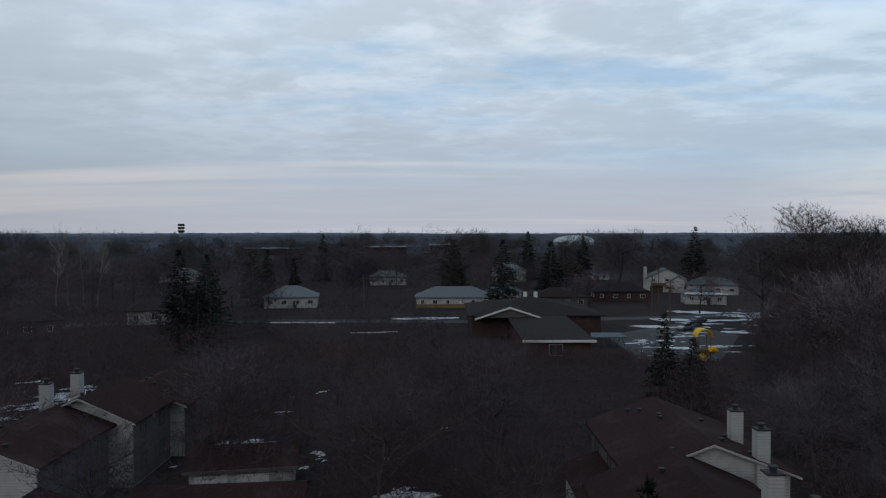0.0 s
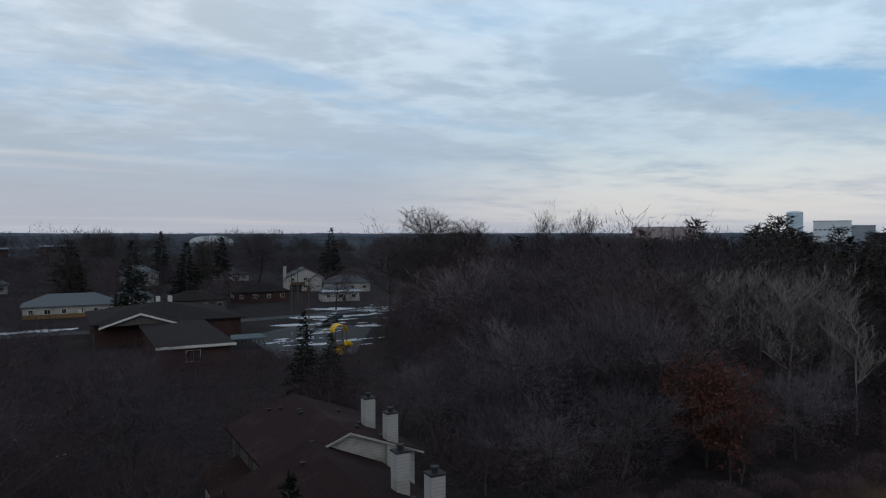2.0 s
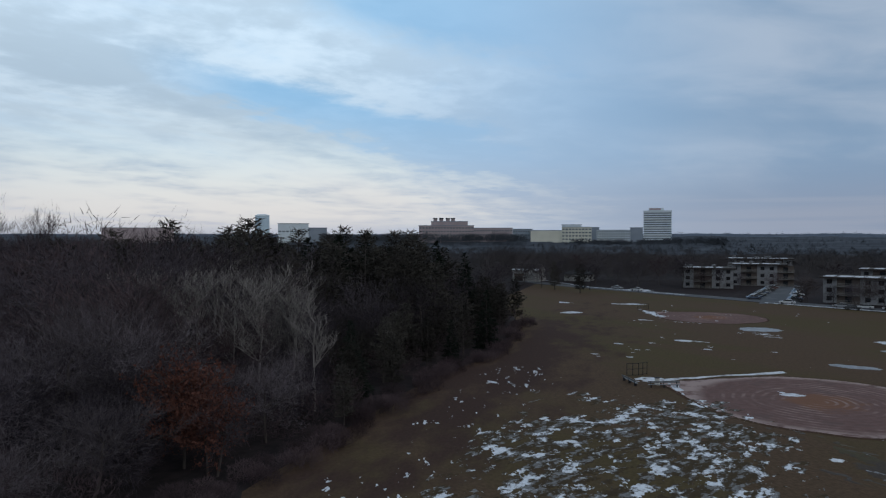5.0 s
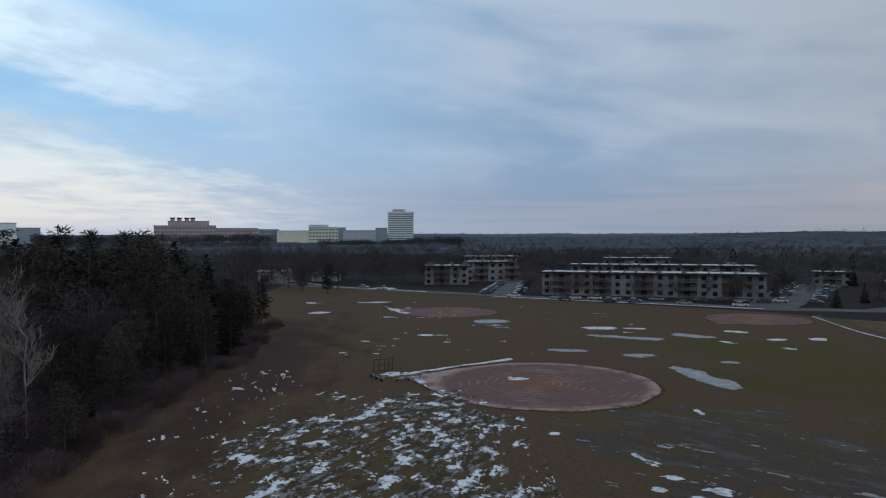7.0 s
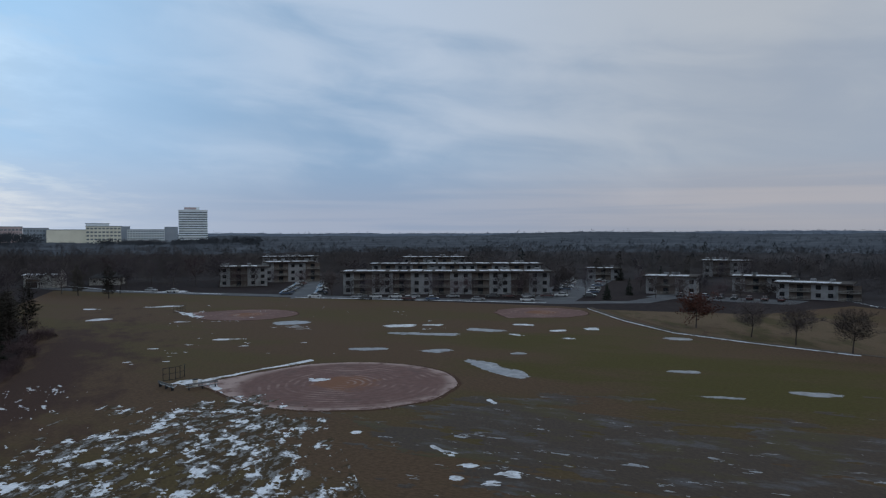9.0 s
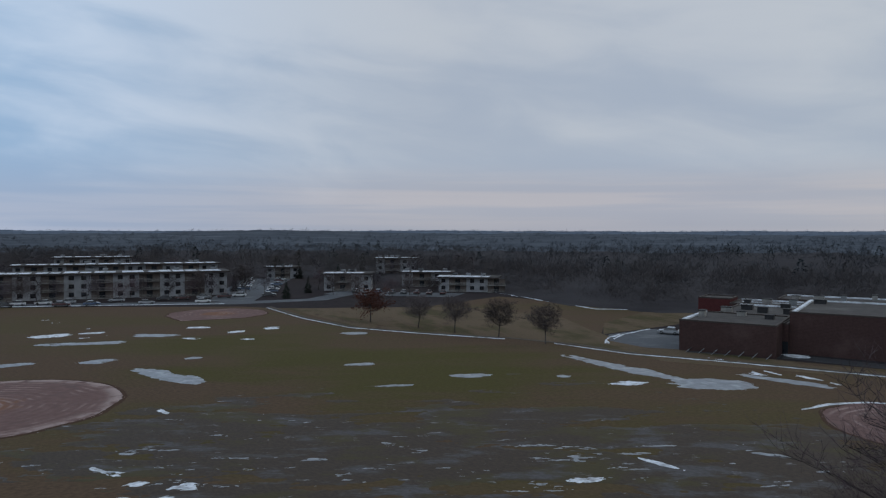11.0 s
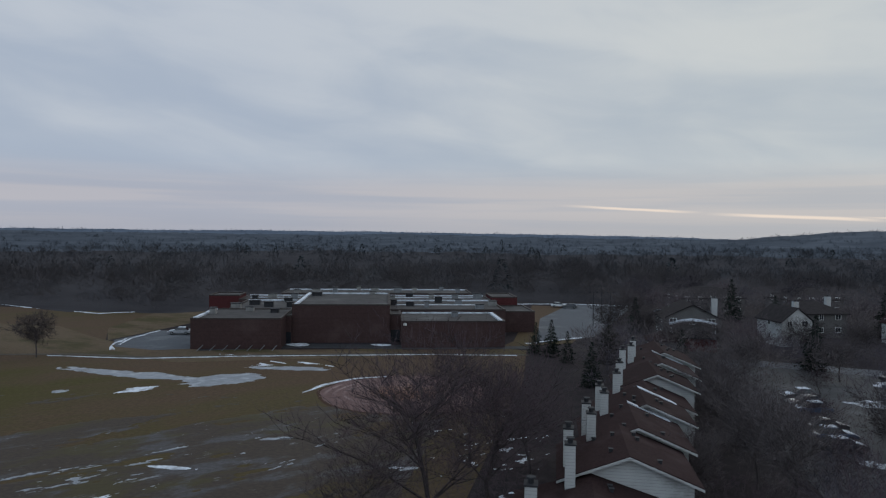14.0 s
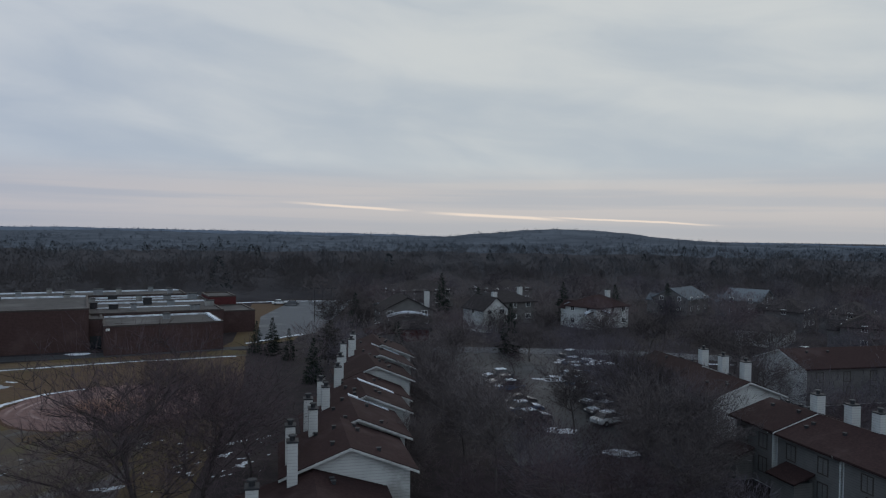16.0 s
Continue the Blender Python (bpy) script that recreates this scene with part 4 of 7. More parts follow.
def window(parent, x, y, z, w, h, facing, frame_mat="white_trim"):
    """A window set in a wall; facing: degrees its outer side is turned from -y."""
    key = (round(w, 2), round(h, 2), frame_mat)
    if key not in WINDOW_MESHES:
        fr = Shape()
        t = 0.09
        fr.box(-w / 2, w / 2, -0.07, 0.06, -h / 2, -h / 2 + t).box(-w / 2, w / 2, -0.07, 0.06, h / 2 - t, h / 2)
        fr.box(-w / 2, -w / 2 + t, -0.07, 0.06, -h / 2 + t, h / 2 - t).box(w / 2 - t, w / 2, -0.07, 0.06, -h / 2 + t, h / 2 - t)
        fr.box(-0.03, 0.03, -0.05, 0.05, -h / 2 + t, h / 2 - t)
        gl = Shape().box(-w / 2 + t, w / 2 - t, -0.02, 0.03, -h / 2 + t, h / 2 - t)
        WINDOW_MESHES[key] = fr.mesh("window", M[frame_mat]), gl.mesh("pane", M["glass"])
    f, p = WINDOW_MESHES[key]
    ob = part("window", f, frame_mat, parent, at=pose(x, y, z, 0, 0, facing))
    part("pane", p, "glass", ob)
    return ob


def chimney(parent, x, y, z0, z1, w=0.84, d=0.8):
    """Sided chimney chase with a metal cap and a flue."""
    body = part("chimney", Shape().box(-w / 2, w / 2, -d / 2, d / 2, z0, z1), "siding", parent, at=pose(x, y, 0))
    cap = Shape().box(-w / 2 - 0.05, w / 2 + 0.05, -d / 2 - 0.05, d / 2 + 0.05, z1, z1 + 0.09)
    part("cap", cap, "dark_metal", body)
    part("flue", Shape().tube((0, 0, z1 + 0.09), (0, 0, z1 + 0.34), 0.17, 0.17, 10).tube((0, 0, z1 + 0.34), (0, 0, z1 + 0.42), 0.27, 0.24, 10), "dark_metal", body)
    return body


def roof_vents(parent, spots):
    for x, y, z in spots:
        part("roof_vent", Shape().box(-0.11, 0.11, -0.12, 0.12, -0.2, 0.10).box(-0.15, 0.15, -0.16, 0.16, 0.10, 0.14), "dark_metal", parent, at=pose(x, y, z))


def townhouse(cx, y0, y1, half, eave, ridge, chims=(), wins="", vents=6, m=None, seed=0, snow_side=0, chim_w=0.84, label="two-storey townhouse with white siding and brown shingle roof"):
    """One townhouse unit, ridge along y. chims: (x, y, top); wins: which long walls carry windows; snow_side: -1 or 1 for a snowy rake."""
    rng = random.Random(seed)
    t = thing("townhouse", m or pose(0, 0, 0), label, "townhouse", "townhouse rows")
    x0, x1 = cx - half, cx + half
    part("wall", gable_walls(x0, x1, y0, y1, eave, ridge), "siding", t)
    part("roof", gable_roof(x0, x1, y0, y1, eave + 0.16, ridge + 0.08, 0.5), "shingle", t)
    slope = (ridge - eave) / half
    for yy in (y0 - 0.53, y1 + 0.53):
        for sgn in (-1, 1):
            xe, ze = cx + sgn * (half + 0.5), eave + 0.16 - 0.5 * slope
            s = Shape()
            s.slab([(cx, yy - 0.03, ridge + 0.02), (xe, yy - 0.03, ze - 0.06), (xe, yy + 0.03, ze - 0.06), (cx, yy + 0.03, ridge + 0.02)][::sgn], 0.15)
            part("rake_board", s, "siding", t)
    if snow_side:
        s = Shape()
        xe, ze = cx + snow_side * half * 0.95, eave + 0.22
        s.slab([(cx, y0 - 0.35, ridge + 0.16), (xe, y0 - 0.35, ze + 0.05), (xe, y0 + 0.45, ze + 0.07), (cx, y0 + 0.3, ridge + 0.18)][::snow_side], 0.1)
        part("snow_rim", s, "snow", t)
    # Thin skins over the white walls paint in the shade of deep eaves.
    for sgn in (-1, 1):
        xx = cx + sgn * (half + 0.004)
        part("side_cladding", Shape().box(min(xx, xx + sgn * 0.03), max(xx, xx + sgn * 0.03), y0 + 0.15, y1 - 0.15, 0.1, eave - 0.22), "siding_tan_and_shade", t)
    for side in wins:
        n = max(2, int((y1 - y0) / 4))
        for i in range(n):
            yy = y0 + (i + 0.5) * (y1 - y0) / n
            for zz in (1.7, eave - 1.25):
                if side == "e":
                    window(t, x1, yy, zz, 1.1, 1.35, 90, "dark_trim")
                else:
                    window(t, x0, yy, zz, 1.1, 1.35, -90, "dark_trim")
    for cxx, cy, top in chims:
        chimney(t, cxx, cy, eave - 1.2, top, chim_w)
    roof_vents(t, [(cx + sgn * f * half, rng.uniform(y0 + 0.6, y1 - 0.6), ridge - f * half * slope + 0.18) for f, sgn in [(rng.uniform(0.15, 0.6), rng.choice((-1, 1))) for _ in range(vents)]])
    return t


# row on the north-east side
townhouse(17.3, 44.9, 57.2, 5.1, 5.6, 7.6, [(20.7, 49.4, 8.55), (20.5, 44.9, 8.45)], "w", 9, seed=1)
townhouse(14.4, 23.0, 44.5, 5.0, 5.1, 7.3, [(17.2, 36.3, 8.55), (17.2, 32.1, 8.5), (17.4, 26, 8.6)], "w", 10, seed=2)
dish = thing("satellite_dish", pose(18.3, 33.9, 7.0, 0, 0, 200), "grey satellite dish on a townhouse roof", "satellite dish")
bowl = Shape()
for i in range(3):
    a, b = i / 3, (i + 1) / 3
    bowl.tube((0, 0.22 * a * a, 0.45), (0, 0.22 * b * b, 0.45), 0.01 + 0.42 * a, 0.42 * b, 14, caps=False)
part("reflector", bowl, "metal", dish)
part("arm", Shape().tube((0, 0.1, 0.1), (0, 0.55, 0.5), 0.02, 0.02, 6).box(-0.05, 0.05, 0.5, 0.6, 0.46, 0.56), "dark_metal", dish)
part("mast", Shape().tube((0, 0, -1.2), (0, 0, 0.45), 0.03, 0.03, 6), "metal", dish)
porch = thing("entry_porch", Matrix(), "low entry wing with brown roof beside a townhouse", "porch")
part("wall", Shape().box(9.6, 12.1, 46.5, 54.5, 0, 2.9), "siding", porch)
part("roof", Shape().slab([(9.2, 46.0, 2.9), (12.15, 46.0, 4.0), (12.15, 55.0, 4.0), (9.2, 55.0, 2.9)], 0.16), "shingle", porch)
# row on the south side, each unit stepped sideways
townhouse(-2.5, -43.7, -26.0, 4.2, 4.9, 6.25, [(0.95, -35.9, 8.3)], "w", 9, seed=3, chim_w=0.62)
townhouse(-4.8, -50.6, -44.1, 3.9, 6.0, 7.6, [(-1.15, -45.9, 8.6), (-1.2, -42.7, 8.5)], "w", 6, seed=4, chim_w=0.62, label="two-storey townhouse with white gable siding and brown shingle roof")
SOUTH = [(-6.1, -57.9, -50.9, 7.6, [(-2.6, -52.7, 8.7), (-2.8, -49.7, 8.7)]), (-7.6, -64.0, -58.2, 7.6, [(-4.0, -59.6, 8.6), (-4.2, -57.0, 8.6)]),
         (-8.7, -69.6, -64.2, 7.2, [(-6.0, -66.5, 8.4)]), (-10.1, -76.2, -69.9, 7.8, [(-6.6, -70.4, 8.7)]),
         (-11.5, -83.2, -76.5, 7.8, [(-7.7, -78.6, 8.7)]), (-12.8, -91.5, -83.5, 7.8, [(-8.9, -81.6, 8.7), (-9.6, -86, 8.7)])]
for i, (cx, y0, y1, rz, ch) in enumerate(SOUTH):
    townhouse(cx, y0, y1, 3.5, rz - 1.5, rz, ch, "w", 5, seed=10 + i, snow_side=-1 if i in (0, 1, 4) else 0, chim_w=0.62)


# row on the north-west side
townhouse(-31.8, 47.3, 57.7, 4.1, 5.4, 7.0, [], "e", 5, seed=30)
townhouse(-30.2, 58.0, 66.0, 4.3, 5.6, 7.6, [(-33.6, 59.0, 8.5), (-33.4, 63.6, 8.5)], "e", 5, seed=31)
townhouse(-29.0, 66.3, 76.0, 4.3, 5.0, 6.8, [], "e", 5, seed=32)
porch = thing("entry_porch", Matrix(), "low entry wing with brown roof beside a townhouse", "porch")
part("wall", Shape().box(-27.6, -24.6, 41.0, 47.0, 0, 2.6), "siding", porch)
part("roof", Shape().slab([(-27.65, 40.5, 3.9), (-24.2, 40.5, 2.7), (-24.2, 47.5, 2.7), (-27.65, 47.5, 3.9)], 0.16), "shingle", porch)


def garage(x, y, w, d, rot, label="low garage block with brown roof and white trim", mat="siding"):
    t = thing("garage", pose(x, y, 0, 0, 0, rot), label, "garage", "garages")
    part("wall", Shape().box(-w / 2, w / 2, -d / 2, d / 2, 0, 2.6), mat, t)
    part("roof", gable_roof(-w / 2, w / 2, -d / 2, d / 2, 2.7, 3.7, 0.4, axis="x"), "shingle", t)
    part("fascia", Shape().box(-w / 2 - 0.45, w / 2 + 0.45, -d / 2 - 0.47, -d / 2 - 0.42, 2.42, 2.66), "siding_tan_and_shade", t)
    for i in range(int(w // 3.2)):
        x0 = -w / 2 + 0.4 + i * 3.2
        part("garage_door", Shape().box(x0, x0 + 2.5, -d / 2 - 0.04, -d / 2, 0.02, 2.15), "white_trim", t)
    return t


garage(-15.5, 48.5, 11, 6, 6, mat="siding_tan_and_shade")
garage(-16.5, 58.0, 8, 6, 10)
garage(-8.5, -57.5, 4.0, 5, 0)
# row on the south-west side
townhouse(-44.9, -55.2, -50.3, 3.9, 5.0, 6.3, [(-45.6, -50.6, 7.7)], "e", 6, seed=40)
townhouse(-45.0, -50.0, -43.2, 3.9, 4.9, 6.2, [(-45.6, -46.9, 7.7), (-45.6, -44.2, 7.7)], "e", 6, seed=41)
townhouse(-44.9, -42.9, -34.0, 3.9, 5.0, 6.3, [(-45.6, -38.0, 7.7)], "e", 6, seed=42)
townhouse(-45.0, -33.7, -24.0, 3.9, 4.9, 6.2, [(-45.6, -30.0, 7.7)], "e", 6, seed=47)
for yy in (-54.0, -47.0, -39.0):
    porch = thing("entry_porch", Matrix(), "low entry wing with brown roof beside a townhouse", "porch")
    part("wall", Shape().box(-40.9, -39.2, yy - 1.3, yy + 1.3, 0, 2.1), "siding_tan_and_shade", porch)
    part("roof", Shape().slab([(-40.85, yy - 1.6, 2.9), (-40.85, yy + 1.6, 2.9), (-38.9, yy + 1.6, 2.2), (-38.9, yy - 1.6, 2.2)][::-1], 0.14), "shingle", porch)
# the row beyond it
townhouse(-47.0, -70.5, -61.6, 3.9, 5.0, 6.5, [(-49.0, -64.6, 7.9), (-49.0, -68.4, 7.9)], "e", 5, seed=43)
townhouse(-47.8, -80.0, -70.8, 3.9, 5.0, 6.5, [(-49.6, -73.0, 7.9)], "e", 5, seed=44)
townhouse(0, -11.0, 9.5, 4.4, 4.9, 6.6, [], "e", 4, m=pose(-76.0, -78.6, 0, 0, 0, 90), seed=45, label="two-storey white townhouse with dark brown roof beyond a lawn")


def house(x, y, w, d, rot, eave, ridge, roof="hip", wall="siding", tiles="shingle_grey", label="", base=None, chim=False, snowy=False, storeys=1, group="houses"):
    t = thing("house", pose(x, y, 0, 0, 0, rot), label or "single-storey house with pale walls and grey hipped roof", "house", group)
    if roof == "hip":
        part("wall", Shape().box(-w / 2, w / 2, -d / 2, d / 2, 0, eave), wall, t)
        part("roof", hip_roof(-w / 2, w / 2, -d / 2, d / 2, eave + 0.05, ridge, 0.5), tiles, t)
    else:
        part("wall", gable_walls(-w / 2, w / 2, -d / 2, d / 2, eave, ridge, roof), wall, t)
        part("roof", gable_roof(-w / 2, w / 2, -d / 2, d / 2, eave + 0.14, ridge + 0.06, 0.4, axis=roof), tiles, t)
    if base:
        part("wall_base", Shape().box(-w / 2 - 0.06, w / 2 + 0.06, -d / 2 - 0.06, d / 2 + 0.06, 0, 1.1), base, t)
    n = max(2, int(w / 3.6))
    for s in range(storeys):
        zz = 1.75 + 2.7 * s
        for i in range(n):
            xx = -w / 2 + (i + 0.5) * w / n
            window(t, xx, -d / 2, zz, 1.5 if i % 2 else 1.1, 1.2, 0)
            if storeys == 2:
                window(t, xx, d / 2, zz, 1.1 if i % 2 else 1.4, 1.2, 180)
        for i in range(max(1, int(d / 4.5))):
            yy = -d / 2 + (i + 0.5) * d / max(1, int(d / 4.5))
            window(t, w / 2, yy, zz, 1.1, 1.2, 90)
            window(t, -w / 2, yy, zz, 1.1, 1.2, -90)
    part("door", Shape().box(-0.5 + w * 0.08, 0.5 + w * 0.08, -d / 2 - 0.05, -d / 2, 0.05, 2.1), "white_trim" if base else "dark_trim", t)
    if chim:
        chimney(t, -w * 0.5 - 0.3, -d * 0.2, 0.1, ridge + 0.7, 1.1)
    if storeys > 1 and w > 9:
        x0, x1 = w * 0.12, w * 0.42
        wing = part("wing", gable_walls(x0, x1, -d / 2 - 2.2, -d / 2 + 0.1, eave - 0.6, eave + 0.9), wall, t)
        part("wing_roof", gable_roof(x0, x1, -d / 2 - 2.2, -d / 2 + 0.4, eave - 0.5, eave + 1.0, 0.35), tiles, wing)
        part("garage_door", Shape().box(-w * 0.42, -w * 0.1, -d / 2 - 0.07, -d / 2 - 0.005, 0.05, 2.3), "dark_trim", t)
        part("balcony", Shape().box(-w * 0.4, -w * 0.02, -d / 2 - 1.1, -d / 2 - 0.01, 2.55, 2.7).box(-w * 0.4, -w * 0.02, -d / 2 - 1.1, -d / 2 - 1.04, 2.7, 3.5), "wood", t)
    if snowy:
        s = Shape()
        s.slab([(-w / 2 - 0.4, -d / 2 - 0.45, eave + 0.1), (w / 2 + 0.4, -d / 2 - 0.45, eave + 0.1), (w / 2 - 0.2, -d / 2 + 0.8, eave + 0.1 + (ridge - eave) * 1.25 / (d / 2 + 0.5)), (-w / 2 + 0.2, -d / 2 + 0.8, eave + 0.1 + (ridge - eave) * 1.25 / (d / 2 + 0.5))], 0.04)
        part("roof_snow", s, "snow", t)
    return t


house(3.2, 208, 22, 11, 0, 3.1, 5.9, label="long pale ranch house with blue-grey hipped roof and buff base", base="tan_brick")
house(19, 219, 10, 9, 0, 3.6, 6.6, label="pale house with blue-grey hipped roof behind a ranch house")
house(-45.0, 208, 15, 11, 8, 3.2, 6.2, label="pale ranch house with grey hipped roof among trees")
house(34, 206, 15, 10, 0, 3.2, 5.6, label="ranch house with grey roof behind the school house", tiles="shingle_dark", wall="siding_tan_and_shade")
house(57, 226, 17, 10, -4, 3.2, 5.6, label="brown brick ranch house with dark hipped roof", wall="brick", tiles="shingle_dark")
house(83, 262, 14, 12, -10, 5.2, 8.6, "y", storeys=2, label="two-storey white house with grey gabled roof", chim=True)
house(96, 250, 17, 10, -18, 3.4, 6.0, label="white ranch house with blue-grey hipped roof")
house(80, 215, 12, 9, -12, 3.0, 5.0, label="pale low house with snow on its drive", snowy=True)
house(-70, 170, 12, 10, 20, 3.4, 6.2, label="pale house with dark roof among trees", tiles="shingle_dark")
house(-88, 148, 12, 10, 30, 3.4, 6.2, label="tan house with dark roof among trees", wall="siding_tan_and_shade", tiles="shingle_dark")
house(-24, 300, 16, 10, 5, 3.4, 6.2, label="pale house far off among trees")
house(30, 320, 14, 10, 5, 5.4, 8.4, storeys=2, label="two-storey white house far off among trees")
house(70, 330, 14, 10, 5, 3.4, 6.2, label="pale house far off among trees")
house(322, 74, 13, 9, -100, 5.0, 7.6, "x", storeys=2, tiles="shingle_dark", label="two-storey white house beyond the street", snowy=True)
house(330, 52, 12, 9, -96, 3.2, 5.8, tiles="shingle_grey", label="pale single-storey house beyond the street")
house(-120, 320, 18, 10, 20, 3.4, 6.2, label="pale house far off among trees")
def snowy_porch(x, y, w, z):
    """A low arched porch roof under snow, on two posts, before a house."""
    t = thing("porch", pose(x, y, 0), "low arched porch roof under white snow before a house", "porch", "porches")
    pts = [(-w / 2 + w * i / 6, 0, z + 0.9 * math.sin(math.pi * i / 6)) for i in range(7)]
    roof, snow_cap = Shape(), Shape()
    for p, q in zip(pts, pts[1:]):
        roof.tube((p[0], -0.9, p[2]), (q[0], -0.9, q[2]), 0.12, 0.12, 6).tube((p[0], 0.3, p[2]), (q[0], 0.3, q[2]), 0.12, 0.12, 6)
        snow_cap.tube((p[0], -0.3, p[2] + 0.2), (q[0], -0.3, q[2] + 0.2), 0.42, 0.42, 8)
    part("roof", roof, "dark_trim", t)
    part("snow_cap", snow_cap, "snow", t)
    for xx in (-w / 2 + 0.3, w / 2 - 0.3):
        part("post", Shape().tube((xx, 0.2, 0), (xx, 0.2, z + 0.1), 0.1, 0.1, 8), "white_trim", t)


snowy_porch(-27.5, -143.6, 9.0, 3.6)
snowy_porch(-71.5, -145.3, 6.0, 3.4)
# houses beyond the townhouse car park, south-west
house(-27.5, -150, 11, 11, 0, 5.0, 7.8, "y", wall="siding_tan_and_shade", tiles="shingle_dark", storeys=2, chim=True, label="two-storey pale grey house with snow along its eave", snowy=True)
house(-27, -137, 6, 5, 0, 2.6, 4.2, wall="brick_red", tiles="shingle_dark", label="small red garage with dark roof")
house(-20.5, -133, 6, 5, 0, 2.4, 4.0, wall="siding_tan_and_shade", tiles="shingle", label="small garage with brown roof")
house(-46, -149, 6.5, 8, 18, 5.0, 7.6, "y", tiles="shingle_dark", storeys=2, chim=True, label="two-storey white house with dark roof and chimney")
house(-55, -163, 12, 9, 18, 5.2, 7.6, wall="siding_tan_and_shade", tiles="shingle_dark", storeys=2, chim=True, label="two-storey white house with dark roof")
house(-74, -151, 12, 9, 26, 5.0, 7.5, tiles="shingle", storeys=2, chim=True, snowy=True, label="two-storey white house with brown roof and patches of snow")
house(-112, -176, 14, 10, 34, 4.4, 7.2, "x", wall="siding_tan_and_shade", tiles="shingle_grey", storeys=2, label="large house with grey gabled roof")
house(-128, -168, 12, 10, 34, 4.4, 7.2, "y", wall="siding_tan_and_shade", tiles="shingle_grey", storeys=2, label="large house with grey gabled roof")
house(-42, -205, 18, 11, 14, 4.6, 7.4, wall="siding_tan_and_shade", tiles="shingle_dark", storeys=2, label="large house with dark roof behind trees")
house(-70, -210, 16, 11, 20, 4.4, 7.2, wall="siding_tan_and_shade", tiles="shingle_dark", storeys=2, label="large house with dark roof behind trees")
house(-97, -122, 13, 9, 40, 3.2, 5.6, tiles="shingle_dark", label="white single-storey house beyond a lane")
house(-112, -112, 12, 8, 40, 4.6, 7.0, wall="siding_tan_and_shade", tiles="shingle_dark", storeys=2, label="two-storey white house with dark roof")
house(-128, -132, 12, 8, 40, 4.6, 7.0, wall="siding_tan_and_shade", tiles="shingle_dark", storeys=2, label="two-storey pale house with dark roof")
house(-118, -140, 12, 8, 36, 4.6, 7.0, wall="siding_tan_and_shade", tiles="shingle_dark", storeys=2, label="two-storey pale house with dark roof")


# ---------------------------------------------------------------- brick school house to the north
hall = thing("school_house", Matrix(), "low brown brick school house with dark roof and white gable", "school")
part("wall", Shape().box(13.9, 24.8, 117, 146, 0, 3.4), "brick", hall)
part("roof", Shape().slab([(13.2, 116.2, 3.5), (25.5, 116.2, 3.5), (25.5, 146, 4.3), (13.2, 146, 4.3)], 0.3), "shingle_dark", hall)
part("fascia", Shape().box(13.2, 25.5, 116.05, 116.2, 3.15, 3.55), "white_trim", hall)
part("rear_wall", Shape().box(6, 33, 146.2, 172, 0, 4.2), "brick", hall)
part("rear_roof", hip_roof(6, 33, 146.2, 172, 4.3, 7.0, 0.8), "shingle_dark", hall)
part("gable", Shape().add([(7.2, 143.2, 4.1), (20.3, 143.2, 4.1), (13.7, 143.2, 6.3), (7.2, 150, 4.1), (20.3, 150, 4.1), (13.7, 156, 6.3)], [(0, 1, 2), (3, 5, 4), (0, 2, 5, 3), (1, 4, 5, 2), (0, 3, 4, 1)]), "siding_tan_and_shade", hall)
part("gable_roof", gable_roof(6.9, 20.6, 143.0, 156, 4.25, 6.45, 0.3), "shingle_dark", hall)
for a, b in ((6.5, 13.7), (20.9, 13.7)):
    part("rake_board", Shape().add([(a, 142.5, 4.0), (b, 142.5, 6.4), (b, 142.5, 6.0), (a, 142.5, 3.65), (a, 142.7, 4.0), (b, 142.7, 6.4), (b, 142.7, 6.0), (a, 142.7, 3.65)], [(0, 1, 2, 3), (4, 7, 6, 5), (0, 4, 5, 1), (3, 2, 6, 7), (0, 3, 7, 4), (1, 5, 6, 2)]), "white_trim", hall)
for x in (18.9,):
    window(hall, x, 117, 1.75, 2.3, 1.9, 0)
for x in (18.8, 21.2):
    part("roof_chimney", Shape().box(x - 0.4, x + 0.4, 160, 160.8, 5.0, 8.0), "white_trim", hall)

# play structures
play = thing("playground_slide", pose(43.5, 117, 0), "yellow plastic slide tower with a hooped roof", "playground slide")
for x in (-1, 1):
    for y in (-1, 1):
        part("post", Shape().tube((x, y, 0), (x, y, 4.2), 0.09, 0.09, 8), "wood", play)
part("deck", Shape().box(-1.1, 1.1, -1.1, 1.1, 1.7, 1.85), "wood", play)
s = Shape()
arc = [(1.3 * math.cos(a * math.pi / 10), 4.1 + 1.25 * math.sin(a * math.pi / 10)) for a in range(11)]
for (x0, z0), (x1, z1) in zip(arc, arc[1:]):
    s.slab([(x0, -1.1, z0), (x1, -1.1, z1), (x1, 1.1, z1), (x0, 1.1, z0)][::-1], 0.14)
part("hood", s, "yellow", play)
s = Shape()
pts = [(0.6 + 1.1 * math.sin(a * 0.7), -1.2 - 1.1 * math.cos(a * 0.7) + 0.4, 2.2 - a * 0.22) for a in range(9)]
for p, q in zip(pts, pts[1:]):
    s.tube(p, q, 0.5, 0.5, 8)
part("slide_tube", s, "yellow", play)
play2 = thing("play_frame", pose(31, 132, 0), "low teal and grey climbing frame", "climbing frame")
